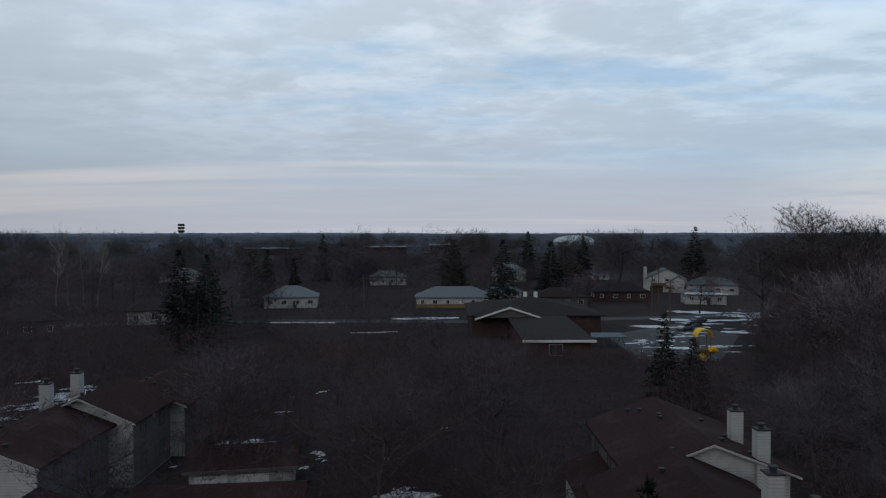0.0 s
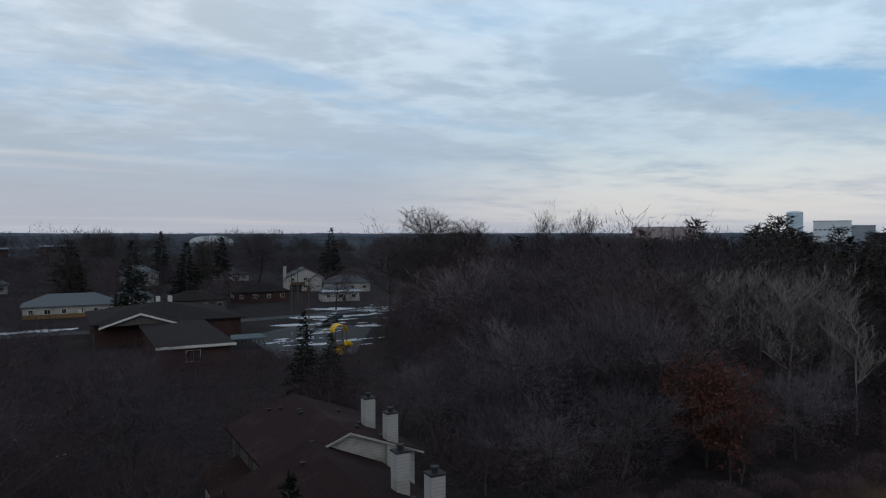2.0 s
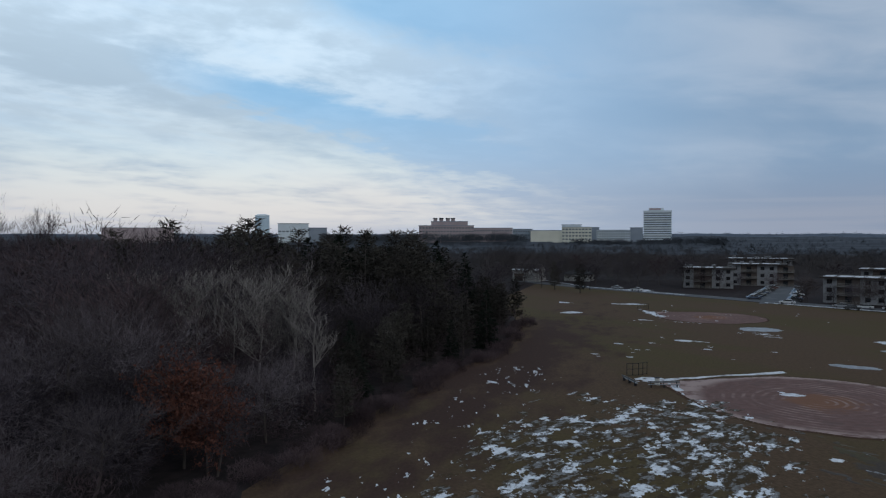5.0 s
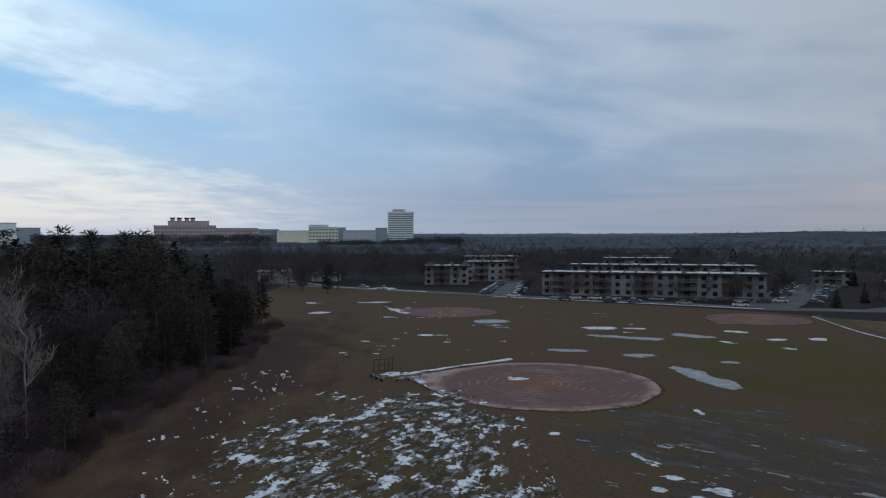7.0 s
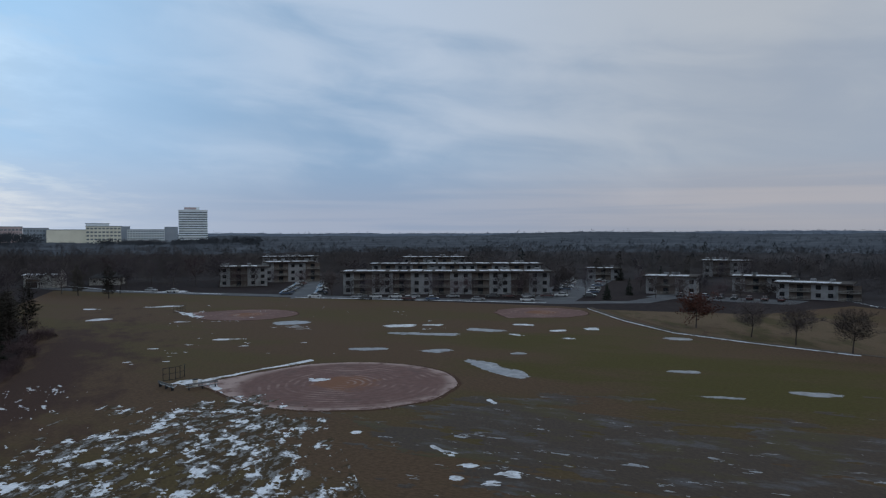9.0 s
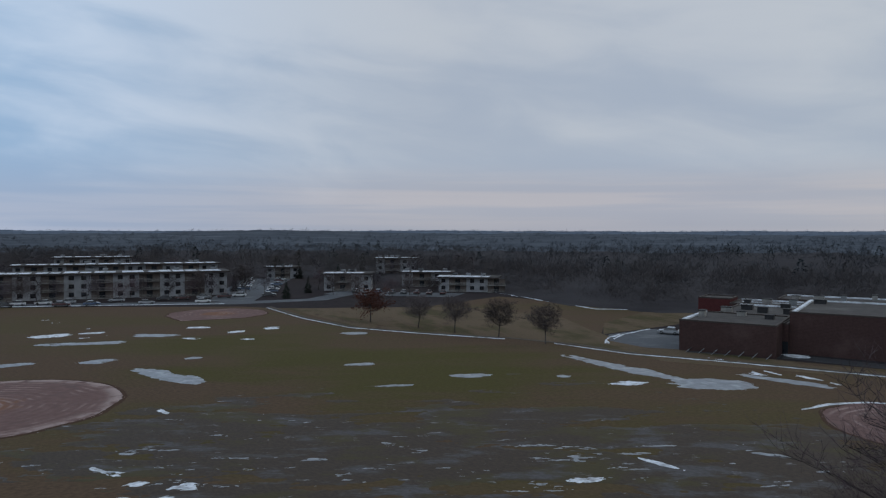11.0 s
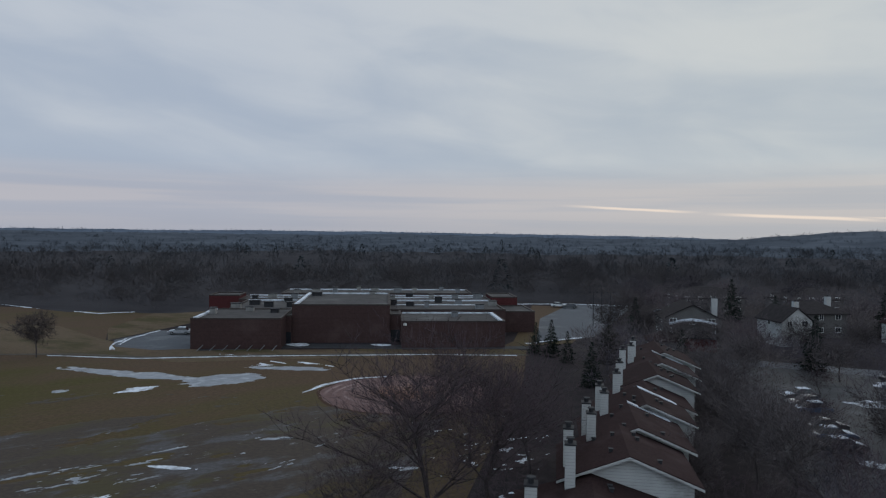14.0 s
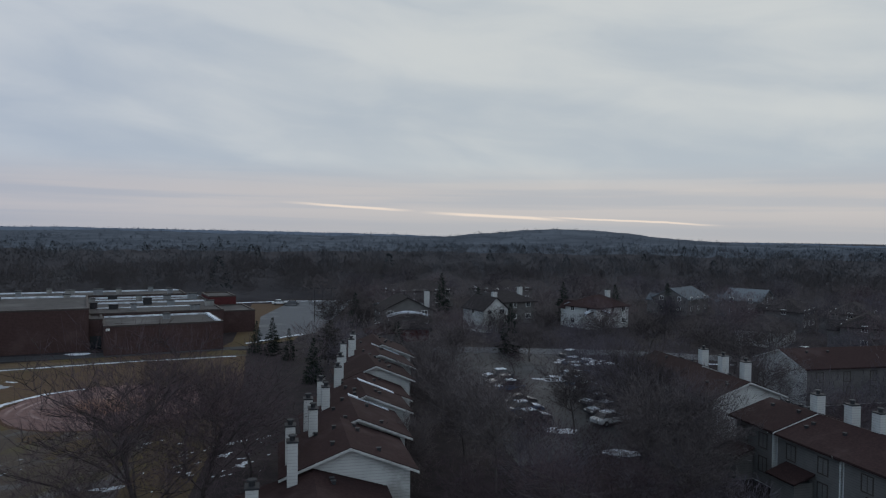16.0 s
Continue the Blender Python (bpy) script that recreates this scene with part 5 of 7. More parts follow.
for i in range(4):
    part("hoop", Shape().tube((i * 1.6 - 3, 0, 0), (i * 1.6 - 2.2, 0, 2.2), 0.07, 0.07, 6).tube((i * 1.6 - 2.2, 0, 2.2), (i * 1.6 - 1.4, 0, 0), 0.07, 0.07, 6), "teal", play2)
part("canopy", Shape().slab([(-3.4, -1.4, 1.9), (3.4, -1.4, 1.9), (2.8, 1.4, 2.4), (-2.8, 1.4, 2.4)], 0.12), "teal", play2)


def pole(x, y, h, label="wooden utility pole with a crossarm"):
    t = thing("utility_pole", pose(x, y, 0, 0, 0, 20), label, "utility pole", "utility poles")
    part("post", Shape().tube((0, 0, 0), (0, 0, h), 0.17, 0.11, 8), "wood", t)
    part("crossarm", Shape().box(-1.2, 1.2, -0.06, 0.06, h - 0.9, h - 0.75), "wood", t)


for x, y in ((55, 184), (52, 160), (66, 214), (-20, 176), (90, 190)):
    pole(x, y, 11)


# ---------------------------------------------------------------- apartment blocks
def apartment(x, y, length, depth, rot, floors=3, label="three-storey white apartment block with balconies and a snowy flat roof", storey=2.6):
    """Block with its long front along local x, front at local y = 0 facing -y."""
    t = thing("apartment_building", pose(x, y, 0, 0, 0, rot), label, "apartment building", "apartment blocks")
    h = floors * storey
    part("wall", Shape().box(-length / 2, length / 2, 0, depth, 0, h), "render", t)
    part("roof", Shape().box(-length / 2 - 0.9, length / 2 + 0.9, -1.5, depth + 0.9, h, h + 0.45), "flat_roof", t)
    for i in range(int(length / 4)):
        a = -length / 2 - 0.6 + i * 4 + random.Random(i + int(x)).uniform(0, 1.2)
        part("roof_snow", Shape().box(a, a + random.Random(i * 3 + int(y)).uniform(2.6, 4.1), -1.45, random.Random(i + 9).uniform(3.0, 8.5), h + 0.45, h + 0.58), "snow", t)
    part("fascia", Shape().box(-length / 2 - 0.95, length / 2 + 0.95, -1.6, -1.5, h - 0.05, h + 0.25), "dark_trim", t)
    bays = max(4, int(length / 3.4))
    bw = length / bays
    rng = random.Random(int(x * 7 + y))
    slab = Shape().box(-bw * 0.92, bw * 0.92, -1.3, 0, -0.08, 0.1).mesh("balcony", M["concrete"])
    rail = Shape()
    rail.box(-bw * 0.92, bw * 0.92, -1.27, -1.24, 0.45, 0.62)
    rail.box(-bw * 0.92, bw * 0.92, -1.3, -1.24, 0.95, 1.05)
    for i in range(9):
        xx = -bw * 0.9 + i * bw * 1.8 / 8
        rail.box(xx - 0.03, xx + 0.03, -1.29, -1.25, 0.1, 0.95)
    rail_me = rail.mesh("railing", M["concrete"])
    panel = Shape().box(-bw * 0.9, bw * 0.9, -0.04, 0, 0.1, storey - 0.15).mesh("panel", M["brown_panel"])
    door_me = Shape().box(-0.9, 0.9, -0.07, -0.04, 0.12, 2.15).mesh("balcony_door", M["glass"])
    for f in range(floors):
        z = f * storey
        for b in range(bays):
            xx = -length / 2 + (b + 0.5) * bw
            if b % 4 in (1,):
                px = xx + bw / 2
                part("wall_panel", panel, "brown_panel", t, at=pose(px, 0, z))
                bal = part("balcony", slab, "concrete", t, at=pose(px, 0, z))
                part("railing", rail_me, "concrete", bal)
                part("balcony_door", door_me, "glass", t, at=pose(px, 0, z))
            elif b % 4 in (3, 0):
                window(t, xx, 0, z + 1.45, 1.5, 1.35, 0, "dark_trim")
        for yy in (depth * 0.3, depth * 0.7):
            window(t, -length / 2, yy, z + 1.45, 1.3, 1.3, -90, "dark_trim")
            window(t, length / 2, yy, z + 1.45, 1.3, 1.3, 90, "dark_trim")
    for i in range(4):
        part("roof_box", Shape().box(-0.8, 0.8, -0.6, 0.6, 0, 1.0), "metal", t, at=pose(rng.uniform(-length * 0.45, length * 0.45), depth / 2, h + 0.45))
    return t


apartment(236.5, -72, 73, 13, -108, 3)
apartment(284, -91, 72, 13, -108, 3, storey=2.8, label="three-storey white apartment block behind another block")
apartment(346, -99, 32, 13, -107, 3, storey=3.1, label="three-storey pale apartment block far behind the others")
apartment(300, -4, 19, 13, -92, 3, label="three-storey brown and white apartment block beside a drive")
apartment(322, -24, 21, 13, -94, 3, storey=2.9, label="three-storey pale apartment block with snow on its roof")
apartment(392, -30, 30, 13, -95, 3, storey=3.0, label="three-storey pale apartment block far off")
apartment(287, -163, 15, 12, -120, 2, label="two-storey pale apartment block beyond the parking lot")
apartment(209, -183, 20, 12, -134, 2, storey=2.7, label="two-storey white apartment block beside a sloping lot")
apartment(180, -177, 21, 12, -142, 2, storey=2.5, label="two-storey white apartment block at the edge of the woods")
apartment(267, -214, 20, 12, -132, 3, storey=2.9, label="three-storey white apartment block behind others")
apartment(212, -147, 17, 12, -130, 2, storey=3.0, label="two-storey dark apartment block before others")


# ---------------------------------------------------------------- brick school
SCHOOL = pose(49.5, -128.5, 0, 0, 0, 180 + 13.6)     # local x to the right along the front, local -y towards the field
SCHOOL = Matrix.Translation((49.5, -128.5, 0)) @ Matrix(((-0.972, 0.235, 0, 0), (-0.235, -0.972, 0, 0), (0, 0, 1, 0), (0, 0, 0, 1)))


def block(name, u0, u1, v0, v1, h, label, wall="brick", edge=True, snow_edges="", units=0, seed=0, recess=()):
    """A flat-roofed brick block of the school with parapet and roof plant."""
    t = thing("school_block", SCHOOL, label, "school building", "brick school")
    rng = random.Random(seed)
    part("wall", Shape().box(u0, u1, v0, v1, 0, h), wall, t)
    part("roof", Shape().box(u0 + 0.35, u1 - 0.35, v0 + 0.35, v1 - 0.35, h, h + 0.06), "flat_roof", t)
    pr = Shape()
    pr.box(u0 - 0.05, u1 + 0.05, v0 - 0.05, v0 + 0.35, h, h + 0.28).box(u0 - 0.05, u1 + 0.05, v1 - 0.35, v1 + 0.05, h, h + 0.28)
    pr.box(u0 - 0.05, u0 + 0.35, v0 + 0.35, v1 - 0.35, h, h + 0.28).box(u1 - 0.35, u1 + 0.05, v0 + 0.35, v1 - 0.35, h, h + 0.28)
    part("parapet", pr, "dark_trim", t)
    for e in snow_edges:
        s = Shape()
        if e == "l":
            s.box(u0 + 0.35, u0 + 1.0, v0 + 0.6, v1 - 0.5, h + 0.06, h + 0.36)
        elif e == "r":
            s.box(u1 - 1.0, u1 - 0.35, v0 + 0.6, v1 - 0.5, h + 0.06, h + 0.36)
        elif e == "b":
            s.box(u0 + 0.4, u1 - 0.4, v1 - 0.9, v1 - 0.35, h + 0.06, h + 0.34)
        elif e == "m":
            s.box(u0 + 1.4, u1 - 3, (v0 + v1) / 2, (v0 + v1) / 2 + 0.5, h + 0.06, h + 0.20)
        part("roof_snow", s, "snow", t)
    for i in range(units):
        w, d, hh = rng.uniform(0.9, 2.2), rng.uniform(0.9, 1.8), rng.uniform(0.7, 1.3)
        x, y = u0 + (i + rng.uniform(0.25, 0.75)) * (u1 - u0) / units, rng.uniform(v0 + 2, v1 - 2)
        un = part("roof_unit", Shape().box(-w / 2, w / 2, -d / 2, d / 2, 0, hh), rng.choice(("metal", "dark_metal", "dark_metal", "concrete")), t, at=pose(x, y, h + 0.06))
        part("unit_cap", Shape().box(-w / 2 - 0.12, w / 2 + 0.12, -d / 2 - 0.12, d / 2 + 0.12, hh, hh + 0.14), "dark_metal", un)
    return t


blk = block("a", -17.1, -1.0, -7.4, 9.5, 5.4, "dark brick school wing with a flat roof", snow_edges="l", units=3, seed=1)
for i in range(7):
    part("ground_strut", Shape().tube((-15.5 + i * 2.2, -9.4, 0), (-14.9 + i * 2.2, -7.5, 0.7), 0.08, 0.08, 6), "metal", blk)
blk = block("g", 0, 18.8, 0, 27, 7.2, "tall dark brick school gymnasium with a flat roof", snow_edges="lb", units=2, seed=2)
blk = block("b", 21, 40.4, -6.6, 8.0, 4.8, "dark brick school wing with a snow-edged flat roof", snow_edges="br", units=1, seed=3)
part("wall_lamp", Shape().box(21.3, 21.9, -6.9, -6.6, 4.2, 4.6), "white_trim", blk)
blk = block("c", -1.0, 0.0, -1.0, 9.4, 5.2, "dark brick link between school wings", seed=4)
part("door", Shape().box(-0.95, -0.05, -1.06, -1.0, 0.05, 2.2), "glass", blk)
blk = block("d", 18.8, 21.0, 1.0, 9.0, 5.2, "dark brick link between school wings", seed=5)
part("door", Shape().box(19.0, 20.8, 0.94, 1.0, 0.05, 2.4), "glass", blk)
block("e", -14, -0.02, 9.6, 29, 5.4, "dark brick school block with roof plant", snow_edges="b", units=5, seed=6)
block("f", 18.82, 43, 8.1, 29, 5.4, "dark brick school block with roof plant", snow_edges="bm", units=7, seed=7)
block("h", -16, 43, 29.2, 41, 5.5, "dark brick school block with roof plant", snow_edges="mb", units=11, seed=8)
block("i", -8, 40, 41.2, 54, 6.0, "dark brick school block with snow-edged roof", snow_edges="b", units=9, seed=9)
block("j", -23, -16.05, 30, 38, 6.4, "red brick end block of the school", wall="brick_red", seed=10)
block("k", 43.05, 49, 27, 38, 6.4, "red brick end block of the school", wall="brick_red", seed=11)
block("l", 43.05, 50.5, 14, 26.9, 4.4, "low dark brick school block", seed=12)


def light_pole(x, y, h):
    t = thing("lamp_post", pose(x, y, 0), "slender grey parking lot lamp post", "lamp post", "lamp posts")
    part("post", Shape().tube((0, 0, 0), (0, 0, h), 0.09, 0.06, 8), "dark_metal", t)
    part("arm", Shape().box(-0.9, 0.9, -0.05, 0.05, h, h + 0.08), "dark_metal", t)
    for x in (-0.85, 0.85):
        part("lamp_head", Shape().box(x - 0.3, x + 0.3, -0.15, 0.15, h - 0.1, h + 0.02), "dark_metal", t)


for x, y in ((-9.6, -168), (-13.5, -168), (-13, -190)):
    light_pole(x, y, 8)

# backstops and benches by the ball fields
for bx, by, rot in ((108.6, 8.2, -50), (204.0, 14, -50), (6.5, -104, 130)):
    t = thing("backstop", pose(bx, by, 0, 0, 0, rot), "chain-link backstop on steel posts", "backstop", "backstops")
    for i in range(5):
        part("post", Shape().tube((i * 0.9 - 1.8, 0.2 * abs(i - 2), 0), (i * 0.9 - 1.8, 0.2 * abs(i - 2), 1.9), 0.05, 0.05, 6), "dark_metal", t)
    for z in (0.1, 1.0, 1.85):
        part("rail", Shape().tube((-1.8, 0.4, z), (0, 0, z), 0.04, 0.04, 6).tube((0, 0, z), (1.8, 0.4, z), 0.04, 0.04, 6), "dark_metal", t)
for bx, by, rot in ((102.4, 8.9, 30), (101.0, 4.2, -70)):
    t = thing("bench", pose(bx, by, 0, 0, 0, rot), "grey players' bench on steel legs beside the infield", "bench", "players' benches")
    part("seat", Shape().box(-2.2, 2.2, -0.16, 0.16, 0.42, 0.47), "metal", t)
    part("backrest", Shape().box(-2.2, 2.2, 0.2, 0.25, 0.62, 0.88), "metal", t)
    for xx in (-1.8, 0, 1.8):
        part("leg", Shape().box(xx - 0.04, xx + 0.04, -0.14, 0.24, 0, 0.42).box(xx - 0.04, xx + 0.04, 0.18, 0.25, 0.42, 0.9), "dark_metal", t)
t = thing("trash_barrel", pose(102.6, 5.2, 0), "pale barrel beside the ball field", "trash barrel")
part("body", Shape().tube((0, 0, 0), (0, 0, 1.0), 0.36, 0.36, 12), "white_trim", t)
part("rim", Shape().tube((0, 0, 1.0), (0, 0, 1.08), 0.4, 0.4, 12), "dark_metal", t)


# ---------------------------------------------------------------- parked cars
def car_shape():
    body, cabin = Shape(), Shape()
    prof = [(-2.25, 0.35), (-2.28, 0.72), (-2.1, 0.86), (-1.45, 0.93), (1.05, 0.92), (2.0, 0.80), (2.25, 0.62), (2.25, 0.35)]
    n = len(prof)
    pts = [(x, y * (0.94 if z > 0.8 else 1.0), z) for y in (-0.88, 0.88) for x, z in prof]
    body.add(pts, [tuple(range(n)), tuple(range(2 * n - 1, n - 1, -1))] + [(i, i + n, (i + 1) % n + n, (i + 1) % n) for i in range(n)])
    low, top = [(-1.75, 0.92), (1.15, 0.92)], [(-1.2, 1.42), (0.35, 1.44)]
    body.add([(x, y, z) for y in (-0.62, 0.62) for x, z in ((top[0][0], 1.40), (top[1][0], 1.42), (top[1][0] - 0.1, 1.47), (top[0][0] + 0.1, 1.46))],
             [(0, 1, 2, 3), (7, 6, 5, 4), (0, 4, 5, 1), (1, 5, 6, 2), (2, 6, 7, 3), (3, 7, 4, 0)])
    cabin.add([(low[0][0], -0.78, 0.9), (low[1][0], -0.78, 0.9), (low[1][0], 0.78, 0.9), (low[0][0], 0.78, 0.9), (top[0][0], -0.6, 1.4), (top[1][0], -0.6, 1.42), (top[1][0], 0.6, 1.42), (top[0][0], 0.6, 1.4)],
              [(0, 1, 5, 4), (1, 2, 6, 5), (2, 3, 7, 6), (3, 0, 4, 7), (4, 5, 6, 7)])
    wheel = Shape().tube((0, -0.11, 0), (0, 0.11, 0), 0.33, 0.33, 12)
    hub = Shape().tube((0, -0.125, 0), (0, 0.125, 0), 0.18, 0.18, 8)
    return body, cabin, wheel, hub


CARS = {}


def car(x, y, heading, paint, words, snowy=False):
    key = (paint, snowy)
    m = pose(x, y, 0.06, 0, 0, heading)
    if key in CARS:
        return copy_thing(CARS[key], m)
    body, cabin, wheel, hub = car_shape()
    t = thing("car", m, "parked " + words + " on the asphalt" + (" with snow on its roof" if snowy else ""), "car", "parked cars")
    part("body", body, paint, t)
    part("cabin_glass", cabin, "glass", t)
    wm, hm = wheel.mesh("wheel", M["tyre"]), hub.mesh("rim", M["metal"])
    for wx in (-1.38, 1.4):
        for wy in (-0.8, 0.8):
            w = part("wheel", wm, "tyre", t, at=pose(wx, wy, 0.33))
            part("rim", hm, "metal", w)
    for wy in (-0.6, 0.6):
        part("headlight", Shape().box(2.2, 2.28, wy - 0.18, wy + 0.18, 0.6, 0.72), "white_trim", t)
    if snowy:
        part("roof_snow", Shape().box(-1.1, 0.28, -0.58, 0.58, 1.46, 1.54), "snow", t)
        part("bonnet_snow", Shape().slab([(1.1, -0.7, 0.97), (2.0, -0.7, 0.86), (2.0, 0.7, 0.86), (1.1, 0.7, 0.97)], 0.05), "snow", t)
    CARS[key] = t
    return t


PAINTS = [("car_white", "white car"), ("car_silver", "silver car"), ("car_dark", "black car"), ("car_dark", "black car"), ("car_blue", "dark blue car"), ("car_red", "dark red car"), ("car_silver", "silver car")]
rng = random.Random(5)


def car_row(x0, y0, x1, y1, n, heading, snowy=0.3, skip=0.15):
    for i in range(n):
        if rng.random() < skip:
            continue
        k = (i + rng.uniform(0.4, 0.6)) / n
        p, w = rng.choice(PAINTS)
        car(x0 + (x1 - x0) * k, y0 + (y1 - y0) * k, heading + rng.uniform(-3, 3) + rng.choice((0, 180)), p, w, rng.random() < snowy)


car_row(231, -36, 213, -104, 11, 72, 0.15, 0.25)
car_row(226.5, -38, 198, -98, 9, 72, 0.2, 0.45)
car(237.5, -26, 80, "car_white", "white car", True)
car_row(246, -29, 300, -37, 12, 100, 0.4, 0.2)
car_row(244, -16, 310, -29, 12, 100, 0.4, 0.2)
car_row(206, -101, 290, -149, 14, 60, 0.5, 0.2)
car_row(200, -108, 280, -158, 12, 60, 0.5, 0.3)
car_row(176, -164, 204, -142, 8, -50, 0.4, 0.2)
car_row(262, 8, 286, 34, 3, 56, 0.3, 0.2)
PAINTS = PAINTS[:5]
car_row(-27.5, -68, -33, -103, 9, 12, 0.7, 0.2)
car_row(-36.5, -70, -45, -100, 8, 16, 0.8, 0.2)
car_row(-43, -92, -51, -114, 6, 20, 0.7, 0.1)
car_row(77, -133, 72, -137.5, 2, 15, 0.2, 0.0)
car_row(52, 152, 62, 168, 4, 40, 0.4, 0.2)
car_row(-14, -200, 0, -212, 4, 0, 0.1, 0.4)
car(-94, -108, 30, "car_white", "white car")
car(-101, -104, 30, "car_silver", "silver car")


# ---------------------------------------------------------------- skyline to the east, over a kilometre off
FAR = 1200.0


def far_block(b0, b1, z0, z1, mat, label, depth=40, dist=FAR, name="office_building", rows=0, cols=0):
    """A distant block between two bearings."""
    mid = (b0 + b1) / 2
    w = dist * radians(b1 - b0)
    x, y = polar(mid, dist)
    t = thing(name, pose(x, y, 0, 0, 0, -mid), label, "office building", "distant offices")
    part("wall", Shape().box(-w / 2, w / 2, 0, depth, 0, z1), mat, t)
    part("roof", Shape().box(-w / 2 - 0.6, w / 2 + 0.6, -0.6, depth + 0.6, z1, z1 + 0.8), "haze_grey", t)
    if rows:
        pane = Shape().box(-w / cols * 0.33, w / cols * 0.33, -0.3, 0, -1.1, 1.1).mesh("window", M["office_glass"])
        for r in range(rows):
            for c in range(cols):
                part("window", pane, "glass", t, at=pose(-w / 2 + (c + 0.5) * w / cols, 0, z1 - (r + 0.6) * (z1 - z0) / rows))
    return t


# striped white tower
tx, ty = polar(87.05, FAR)
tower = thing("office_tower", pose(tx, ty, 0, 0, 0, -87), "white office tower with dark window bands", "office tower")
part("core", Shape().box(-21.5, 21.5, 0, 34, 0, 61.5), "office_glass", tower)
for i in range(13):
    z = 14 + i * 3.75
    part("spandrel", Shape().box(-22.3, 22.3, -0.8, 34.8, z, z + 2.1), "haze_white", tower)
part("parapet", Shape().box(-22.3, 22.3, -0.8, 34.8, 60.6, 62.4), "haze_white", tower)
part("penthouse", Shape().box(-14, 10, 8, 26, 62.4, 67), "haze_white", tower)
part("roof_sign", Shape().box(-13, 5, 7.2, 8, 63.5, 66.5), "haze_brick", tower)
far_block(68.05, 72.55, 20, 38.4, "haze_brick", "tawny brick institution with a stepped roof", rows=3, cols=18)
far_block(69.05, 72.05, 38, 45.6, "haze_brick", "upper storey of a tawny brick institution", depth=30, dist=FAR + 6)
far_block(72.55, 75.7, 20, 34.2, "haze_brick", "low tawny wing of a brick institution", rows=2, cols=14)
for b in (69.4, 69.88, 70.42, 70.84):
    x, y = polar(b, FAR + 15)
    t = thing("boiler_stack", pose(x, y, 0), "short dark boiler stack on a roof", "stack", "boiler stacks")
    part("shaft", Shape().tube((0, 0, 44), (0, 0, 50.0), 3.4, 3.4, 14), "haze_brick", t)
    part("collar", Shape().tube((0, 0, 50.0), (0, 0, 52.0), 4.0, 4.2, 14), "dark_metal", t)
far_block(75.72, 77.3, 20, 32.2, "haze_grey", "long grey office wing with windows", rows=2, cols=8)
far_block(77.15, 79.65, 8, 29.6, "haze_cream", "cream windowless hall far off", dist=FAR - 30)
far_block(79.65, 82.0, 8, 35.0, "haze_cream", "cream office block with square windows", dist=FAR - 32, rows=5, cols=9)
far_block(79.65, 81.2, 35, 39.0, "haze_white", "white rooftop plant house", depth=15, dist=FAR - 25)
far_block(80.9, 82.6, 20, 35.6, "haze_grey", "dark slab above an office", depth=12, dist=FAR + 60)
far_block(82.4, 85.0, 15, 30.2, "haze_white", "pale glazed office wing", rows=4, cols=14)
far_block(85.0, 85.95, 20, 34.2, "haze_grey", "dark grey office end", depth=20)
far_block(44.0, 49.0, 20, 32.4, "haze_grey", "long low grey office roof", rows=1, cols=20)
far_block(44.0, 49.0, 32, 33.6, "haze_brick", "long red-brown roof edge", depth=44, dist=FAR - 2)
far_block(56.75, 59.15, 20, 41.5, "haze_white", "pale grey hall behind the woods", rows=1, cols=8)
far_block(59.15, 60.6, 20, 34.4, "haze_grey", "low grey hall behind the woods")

# water tank
wx, wy = polar(55.55, FAR)
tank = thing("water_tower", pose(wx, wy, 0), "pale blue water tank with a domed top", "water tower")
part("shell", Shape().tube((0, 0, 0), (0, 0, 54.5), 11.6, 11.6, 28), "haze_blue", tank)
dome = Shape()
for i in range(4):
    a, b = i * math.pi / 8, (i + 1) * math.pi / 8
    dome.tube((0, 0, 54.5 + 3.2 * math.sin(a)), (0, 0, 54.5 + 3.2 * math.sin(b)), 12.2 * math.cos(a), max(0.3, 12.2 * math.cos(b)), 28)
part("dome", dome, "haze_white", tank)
sx0, sy0 = polar(-20.5, FAR)
st = thing("sign_tower", pose(sx0, sy0, 0, 0, 0, 20), "dark lattice tower with square panels", "tower")
part("mast", Shape().box(-2.5, 2.5, -2.5, 2.5, 0, 28), "haze_grey", st)
for i in range(3):
    part("panel", Shape().box(-5, 5, -3.2, -2.5, 26.5 + i * 5, 30.5 + i * 5), "dark_metal", st)
for b, w, z in ((-5.5, 5.0, 11), (-13.5, 4.6, 10), (0.2, 2.6, 12.5)):
    shed = far_block(b - w / 2, b + w / 2, 4, z, "brick", "long low brick store with a snowy roof edge far off", depth=30, dist=600)
    part("roof_edge", Shape().box(-600 * radians(w) / 2, 600 * radians(w) / 2, -0.9, -0.6, z + 0.2, z + 0.55), "haze_grey", shed)
sx0, sy0 = polar(10.6, 900)
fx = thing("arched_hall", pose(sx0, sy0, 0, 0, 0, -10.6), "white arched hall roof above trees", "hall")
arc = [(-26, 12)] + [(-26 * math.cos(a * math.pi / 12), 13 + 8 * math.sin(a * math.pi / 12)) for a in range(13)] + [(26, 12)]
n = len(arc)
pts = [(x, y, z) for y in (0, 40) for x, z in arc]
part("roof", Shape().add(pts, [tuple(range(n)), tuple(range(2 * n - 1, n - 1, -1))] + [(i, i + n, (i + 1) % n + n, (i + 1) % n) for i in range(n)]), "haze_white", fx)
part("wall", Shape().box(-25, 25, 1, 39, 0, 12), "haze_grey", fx)


